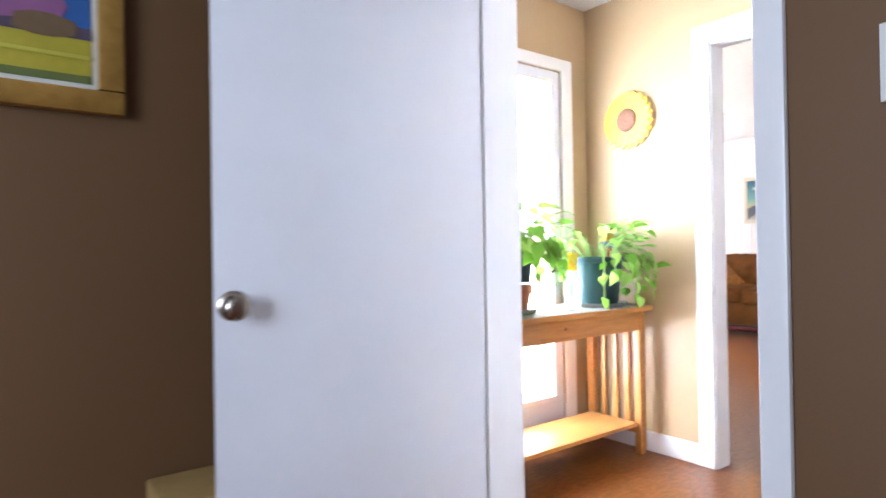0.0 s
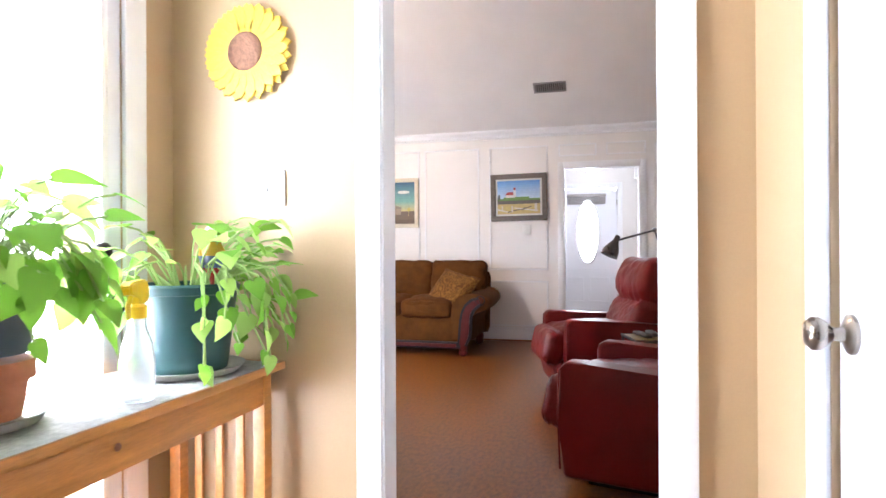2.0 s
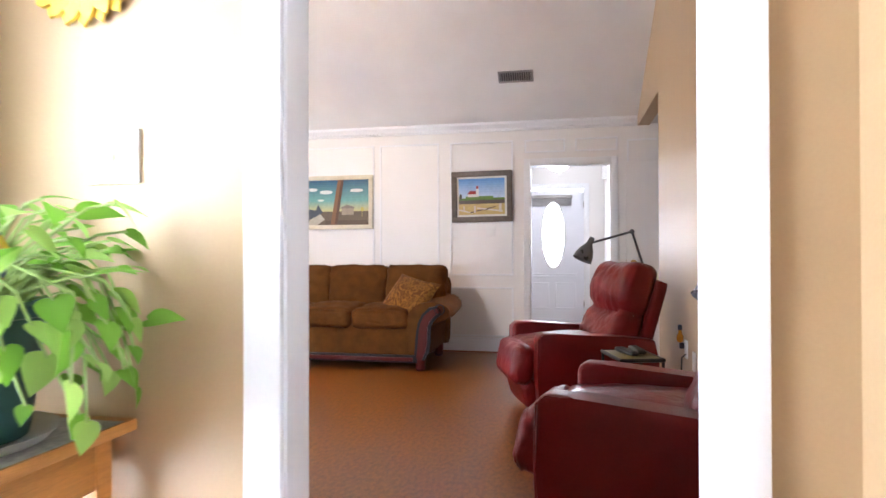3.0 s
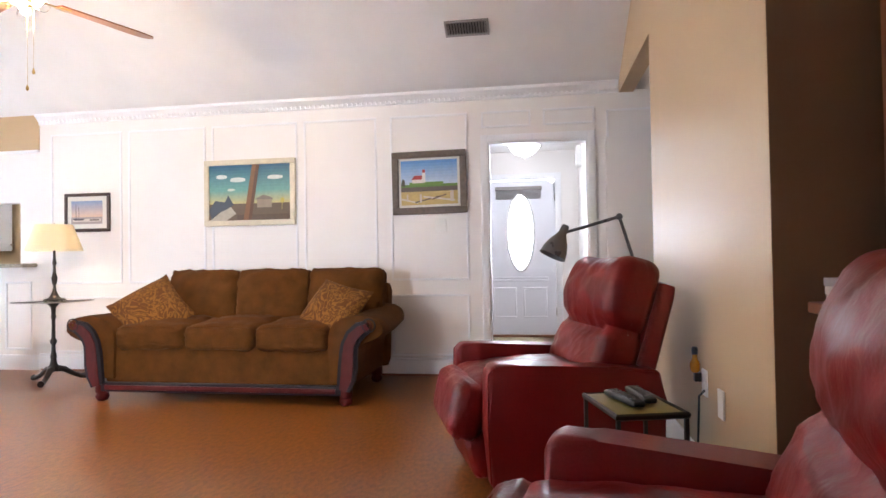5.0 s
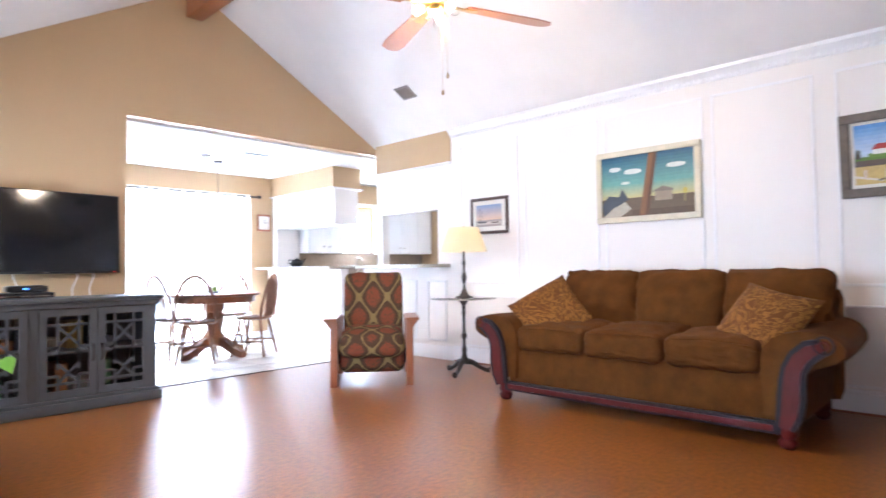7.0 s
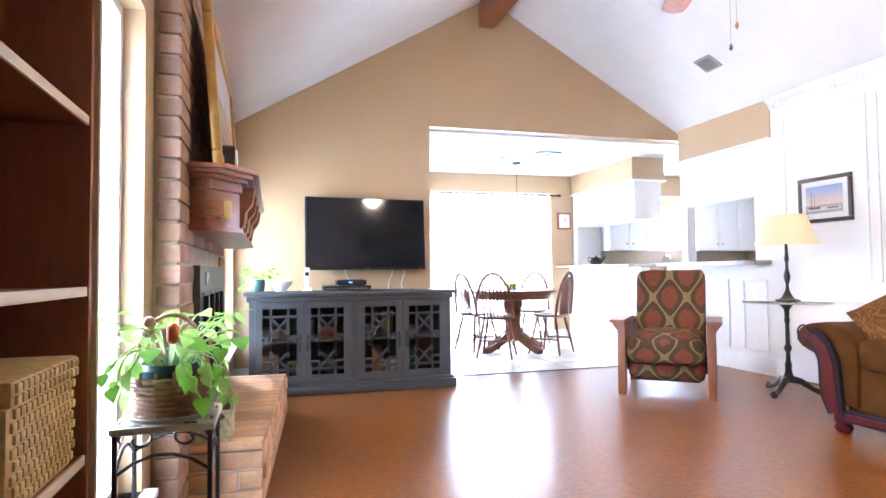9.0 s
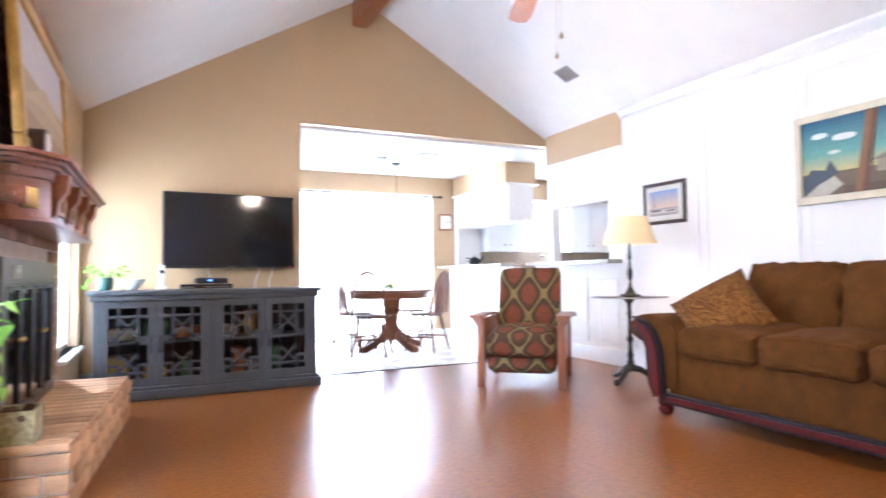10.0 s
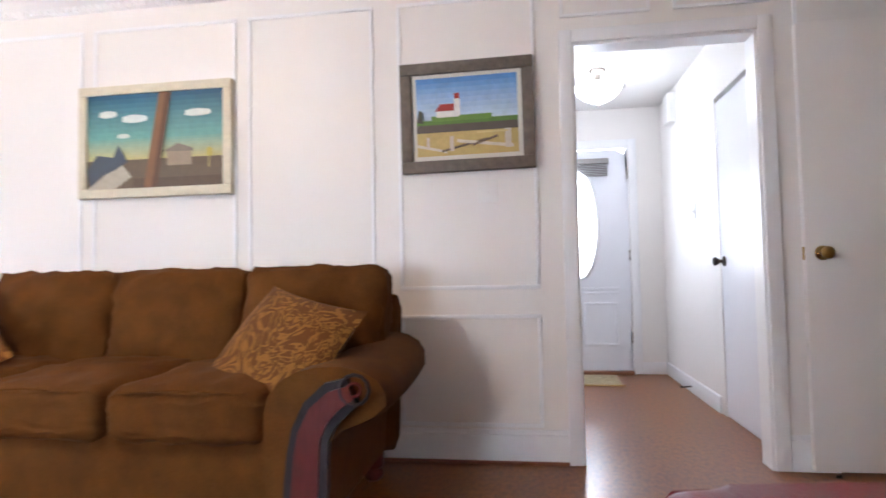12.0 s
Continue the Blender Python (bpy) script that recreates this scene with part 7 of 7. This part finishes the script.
ramp_in.links.new(tint.outputs[0], ramp_in.nodes["Principled BSDF"].inputs["Base Color"])
b = bmesh.new()
tube(b, [(0.012, 0, 0.0), (0.006, 0, 0.045), (0, 0, 0.075), (-0.003, 0, 0.105), (-0.004, 0, 0.13), (-0.004, 0, 0.145), (-0.006, 0, 0.162), (-0.006, 0, 0.17)], [0.006, 0.011, 0.024, 0.029, 0.023, 0.019, 0.016, 0.006], 14)
for sy in (-1, 1):
    tube(b, [(-0.004, sy * 0.02, 0.13), (-0.002, sy * 0.03, 0.1), (0.006, sy * 0.022, 0.06), (0.012, sy * 0.01, 0.03)], [0.008, 0.015, 0.012, 0.003], 8)
tube(b, [(-0.018, 0, 0.158), (-0.028, 0, 0.154), (-0.03, 0, 0.146)], [0.007, 0.005, 0.002], 8)
tube(b, [(0.004, 0, 0.05), (0.004, 0, -0.09)], 0.003, 6)
solid("bird_ornament", b, PARROT, "small painted parrot ornament on a stake in the pot", "ornament", pose(1.08, 1.44, TZ + 0.245, 0, 0, 20) @ Matrix.Diagonal((0.85, 0.85, 0.95, 1)))
# one vine reaching out past the pot
t = thing("vine_sprig", "single pothos vine reaching out from the teal pot", "plant", pose(1.2, 1.46, TZ + 0.2))
b = bmesh.new()
tube(b, [(-0.02, 0.04, 0.04), (0.03, -0.02, 0.06), (0.07, -0.07, 0.0), (0.1, -0.11, -0.015), (0.115, -0.14, 0.0)], 0.0026, 6)
part("stem", b, STEM, t)
ob = new("leaf", LEAVES[0])
ob.parent = t
ob.matrix_basis = pose(0.115, -0.14, 0.002, 0, 0, 190) @ pose(0, 0, 0, 12, 35) @ Matrix.Diagonal((0.062, 0.075, 0.062, 1))


def sunflower():
    t = thing("sunflower_ornament", "yellow painted sunflower wall ornament with a brown disc", "ornament", pose(DW0 - 0.006, 1.507, 1.736, 0, 0, -90) @ Matrix.Diagonal((1.2, 1.2, 1.2, 1)))
    b = bmesh.new()
    prism(b, [(0, 0), (0.012, 0.02), (0.019, 0.05), (0.014, 0.075), (0, 0.09), (-0.014, 0.075), (-0.019, 0.05), (-0.012, 0.02)], -0.003, 0.003)
    for v in b.verts:
        v.co.z += 0.1 * v.co.y * (1 - v.co.y / 0.09) + 0.15 * abs(v.co.x)
    me = finish(b, "petal", PETAL)
    for row, n, r, dz, off in ((0, 22, 0.042, -0.004, 0), (1, 22, 0.036, -0.012, 0.5)):
        for k in range(n):
            ob = new("petal", me)
            ob.parent = t
            ob.matrix_basis = pose(0, dz, 0, 90) @ pose(0, 0, 0, 0, 0, 360 * (k + off) / n) @ Matrix.Translation((0, r, 0))
    b = bmesh.new()
    lathe(b, [(0.055, 0), (0.054, 0.01), (0.045, 0.018), (0.025, 0.02), (0.004, 0.018)], 30, pose(0, -0.006, 0, 90))
    part("disc", b, SEED, t, "brown bumpy seed disc")


sunflower()


# ---- plant by the hearth ----
def plant_stand():
    t = thing("plant_stand", "wrought iron plant stand with a pale stone top", "stand", pose(2.13, 2.8, 0))
    h, w = 0.585, 0.128
    part("stone_top", B(-w, w, -w, w, h - 0.02, h, 0.006), pbr("pale_stone_tile", (0.48, 0.44, 0.34), 0.5, var=0.2, scale=12), t)
    for sx in (-1, 1):
        for sy in (-1, 1):
            part("leg", B(sx * 0.115 - 0.006, sx * 0.115 + 0.006, sy * 0.115 - 0.006, sy * 0.115 + 0.006, 0, h - 0.02, 0.002), BRONZE, t)
    for m in (pose(0, -0.115, 0), pose(0.115, 0, 0, 0, 0, 90), pose(0, 0.115, 0), pose(-0.115, 0, 0, 0, 0, 90)):
        b = bmesh.new()
        tube(b, [m @ Vector((0.115 * u, 0, 0.46 + 0.05 * (1 - u * u))) for u in (-1, -0.6, -0.2, 0.2, 0.6, 1)], 0.005, 6)
        part("arch", b, BRONZE, t)
        for s in (-1, 1):
            b = bmesh.new()
            pts = [m @ Vector((s * (0.06 + (0.05 - 0.0032 * k) * math.cos(k * 0.55)), 0, 0.55 + (0.045 - 0.0032 * k) * math.sin(k * 0.55))) for k in range(14)]
            tube(b, pts, 0.004, 6)
            part("scroll", b, BRONZE, t)
    return h


PH = plant_stand()
t = thing("basket_plant", "pothos in a teal pot set in a twig basket", "plant", pose(2.13, 2.8, PH) @ Matrix.Diagonal((0.8, 0.8, 0.8, 1)))
b = bmesh.new()
lathe(b, [(0.01, 0), (0.13, 0), (0.15, 0.018), (0.146, 0.02), (0.126, 0.006), (0.01, 0.006)], 30)
part("saucer", b, SAUCER, t)
rnd = random.Random(4)
for r_ in range(8):
    z = 0.018 + r_ * 0.017
    rad = 0.115 + 0.012 * math.sin(r_ / 7 * 3) + 0.006 * r_ / 7
    b = bmesh.new()
    tube(b, [((rad + 0.005 * math.sin(k * 1.57 + r_ * 3.1)) * math.cos(2 * math.pi * k / 32), (rad + 0.005 * math.sin(k * 1.57 + r_ * 3.1)) * math.sin(2 * math.pi * k / 32), z + 0.003 * rnd.uniform(-1, 1)) for k in range(33)], 0.0085, 6)
    part("twig_hoop", b, WICKER, t)
for k in range(14):
    a = 2 * math.pi * k / 14
    b = bmesh.new()
    tube(b, [(0.115 * math.cos(a), 0.115 * math.sin(a), 0.006), (0.128 * math.cos(a), 0.128 * math.sin(a), 0.08), (0.124 * math.cos(a), 0.124 * math.sin(a), 0.165)], 0.006, 6)
    part("twig_stake", b, WICKER, t)
b = bmesh.new()
tube(b, [(0.12 * math.cos(a), 0.02, 0.15 + 0.2 * math.sin(a)) for a in [math.pi * k / 14 for k in range(15)]], 0.009, 6)
part("basket_handle", b, WICKER, t)
b = bmesh.new()
lathe(b, [(0.07, 0.012), (0.095, 0.16), (0.1, 0.165), (0.098, 0.185), (0.09, 0.18), (0.01, 0.16)], 28)
part("pot", b, GREENPOT, t)
pothos(t, 0.095, 0.18, n_up=44, n_down=22, spread=0.22, length=0.2, seed=21, size=(0.042, 0.075), pale=0.55)
b = bmesh.new()
cushion(b, 0.03, 0.03, 0.055, 0.014, 0, None, 5)
solid("flower_pick", b, flat("orange_petal", (0.6, 0.13, 0.02), 0.5), "orange artificial flower among the leaves", "flower", pose(2.155, 2.66, PH + 0.24))
for x, y, z in ((2.095, 2.68, PH + 0.27), (2.085, 2.71, PH + 0.24)):
    b = bmesh.new()
    bmesh.ops.create_icosphere(b, subdivisions=2, radius=0.016, matrix=Matrix.Translation((x, y, z)))
    solid("dried_pod", b, flat("dried_pod_pink", (0.4, 0.22, 0.16)), "dried brown seed pod among the leaves", "pod", group="dried pods")
t = thing("cone_box", "gold patterned box filled with pine cones on the hearth", "box", pose(2.16, 3.72, HZ + 0.001))
GOLDBOX = pbr("gold_floral_paper", (0.42, 0.34, 0.12), 0.5, var=0.5, scale=45, col2=(0.6, 0.54, 0.32))
for x0, x1, y0, y1 in ((-0.08, 0.08, -0.09, -0.08), (-0.08, 0.08, 0.08, 0.09), (-0.08, -0.07, -0.08, 0.08), (0.07, 0.08, -0.08, 0.08)):
    part("wall_panel", B(x0, x1, y0, y1, 0, 0.13, 0.002), GOLDBOX, t)
part("floor_panel", B(-0.07, 0.07, -0.08, 0.08, 0, 0.06), GOLDBOX, t)
for k, (x, y) in enumerate(((-0.03, -0.035), (0.035, 0.03), (-0.02, 0.04), (0.03, -0.04))):
    b = bmesh.new()
    for i in range(7):
        for j in range(8):
            a = j * 0.785 + i * 0.4
            r = 0.032 * math.sin(0.4 + i * 0.38)
            z = i * 0.009
            prism(b, [(0, -0.006), (r, -0.009), (r + 0.006, 0), (r, 0.009), (0, 0.006)], z, z + 0.003, pose(0, 0, 0, 0, -20, math.degrees(a)))
    solid("pine_cone", b, flat("pine_cone_brown", (0.12, 0.06, 0.03), 0.8), "brown open pine cone in the box", "pine cone", pose(2.16 + x, 3.72 + y, HZ + 0.085, 20 * k, 15), "pine cones")
t = thing("small_plant", "small green plant in a glazed green pot on the console", "plant", pose(2.28, 6.14, 0.832))
b = bmesh.new()
lathe(b, [(0.04, 0), (0.055, 0.02), (0.06, 0.07), (0.055, 0.1), (0.05, 0.1), (0.01, 0.085)], 24)
part("pot", b, flat("glazed_green", (0.06, 0.13, 0.12), 0.2), t)
pothos(t, 0.05, 0.1, n_up=26, n_down=2, spread=0.13, length=0.13, seed=31, size=(0.03, 0.05), pale=0.2)

# ---- floor tiles ----
TS = 0.46
tile_me = finish(box(bmesh.new(), 0.004, TS - 0.004, 0.004, TS - 0.004, -0.004, 0.0, 0.0015), "tile", TILE)
for i in range(8):
    for j in range(6):
        ob = new("tile", tile_me)
        ob.parent = dining_floor
        ob.matrix_basis = pose(3.9 - TS + i * TS, 6.34 + j * TS, 0.0)
b = bmesh.new()
for i in range(17):
    for j in range(6):
        if not (0 <= (x := (1.96 + i * TS)) and 3.44 - 0.01 < x < 7.0):
            box(b, x + 0.004, x + TS - 0.004, 6.344 + j * TS, 6.336 + (j + 1) * TS, -0.004, 0.0)
rest = part("tile_field", b, TILE, dining_floor)
rest["kind"] = "stuff"

# ---- bricks ----
chimney = bpy.data.objects["chimney_core"]
BL, BH, JT = 0.2, 0.066, 0.012


def brick_mat(name, col):
    m = pbr(name, col, 0.85, var=0.3, scale=9, bump=0.6, bscale=90)
    nt = m.node_tree
    p = nt.nodes["Principled BSDF"]
    src = p.inputs["Base Color"].links[0].from_socket
    info = nt.nodes.new("ShaderNodeObjectInfo")
    hsv = nt.nodes.new("ShaderNodeHueSaturation")
    mr = nt.nodes.new("ShaderNodeMapRange")
    mr.inputs[3].default_value, mr.inputs[4].default_value = 0.75, 1.25
    nt.links.new(info.outputs["Random"], mr.inputs[0])
    nt.links.new(mr.outputs[0], hsv.inputs["Value"])
    nt.links.new(src, hsv.inputs["Color"])
    nt.links.new(hsv.outputs[0], p.inputs["Base Color"])
    return m


BRM, HBM = brick_mat("chimney_brick", (0.37, 0.24, 0.165)), brick_mat("hearth_brick", (0.54, 0.32, 0.17))


def rough_brick(name, sx, sy, sz, mat_, seed):
    b = box(bmesh.new(), 0, sx, 0, sy, 0, sz, 0.005)
    for v in b.verts:
        v.co += Vector([0.002 * noise.noise(v.co * 30 + Vector((seed, k * 7, 0))) for k in range(3)])
    return finish(b, name, mat_)


front_me = [rough_brick("brick", 0.02, BL - JT, BH, BRM, k) for k in range(3)]
side_me = rough_brick("brick", 0.08, 0.02, BH, BRM, 9)
rest = bmesh.new()
row, z = 0, JT
while z < 2.64:
    y = CY0 - (0.1 if row % 2 else 0)
    while y < CY1 - 0.02:
        a, c = max(y, CY0 + 0.004), min(y + BL - JT, CY1)
        inside = z + BH > HZ and z < 1.03 and c > 3.75 and a < 5.05
        hid = z < HZ and a > 3.6
        if c - a > 0.04 and not inside and not hid:
            if c - a > BL - JT - 0.001 and a < 4.6:
                ob = new("brick", front_me[(row + int(y * 10)) % 3])
                ob.parent = chimney
                ob.matrix_basis = pose(CX - 0.014, a, z)
            else:
                box(rest, CX - 0.014, CX + 0.006, a, c, z, z + BH)
        y += BL
    ob = new("brick", side_me)
    ob.parent = chimney
    ob.matrix_basis = pose(CX - 0.075, CY0 - 0.012, z)
    row += 1
    z += BH + JT
more = part("brick_field", rest, BRICK, chimney)
more["kind"] = "stuff"
top_me = [rough_brick("brick", HX - CX + 0.12, 0.1 - 0.008, 0.03, HBM, 20 + k) for k in range(3)]
face_me = [rough_brick("brick", 0.02, BL - JT, 0.072, HBM, 30 + k) for k in range(3)]
end_me = [rough_brick("brick", w_, 0.02, 0.072, HBM, 40) for w_ in (0.19, 0.09)]
y, k = 3.6, 0
while y < CY1 - 0.09:
    ob = new("brick", top_me[k % 3])
    ob.parent = hearth
    ob.matrix_basis = pose(CX - 0.118, y - 0.014, HZ - 0.03)
    y += 0.1
    k += 1
for r_ in range(3):
    z = 0.006 + r_ * 0.082
    y = 3.6 - (0.1 if r_ % 2 else 0)
    while y < CY1 - 0.1:
        if y > 3.58:
            ob = new("brick", face_me[(r_ + int(y * 7)) % 3])
            ob.parent = hearth
            ob.matrix_basis = pose(HX - 0.012, y, z)
        y += BL
    x = HX + 0.002
    for k in ((0, 0), (1, 0, 0))[r_ % 2]:
        x -= (0.19, 0.09)[k]
        ob = new("brick", end_me[k])
        ob.parent = hearth
        ob.matrix_basis = pose(x, 3.588, z)
        x -= 0.01
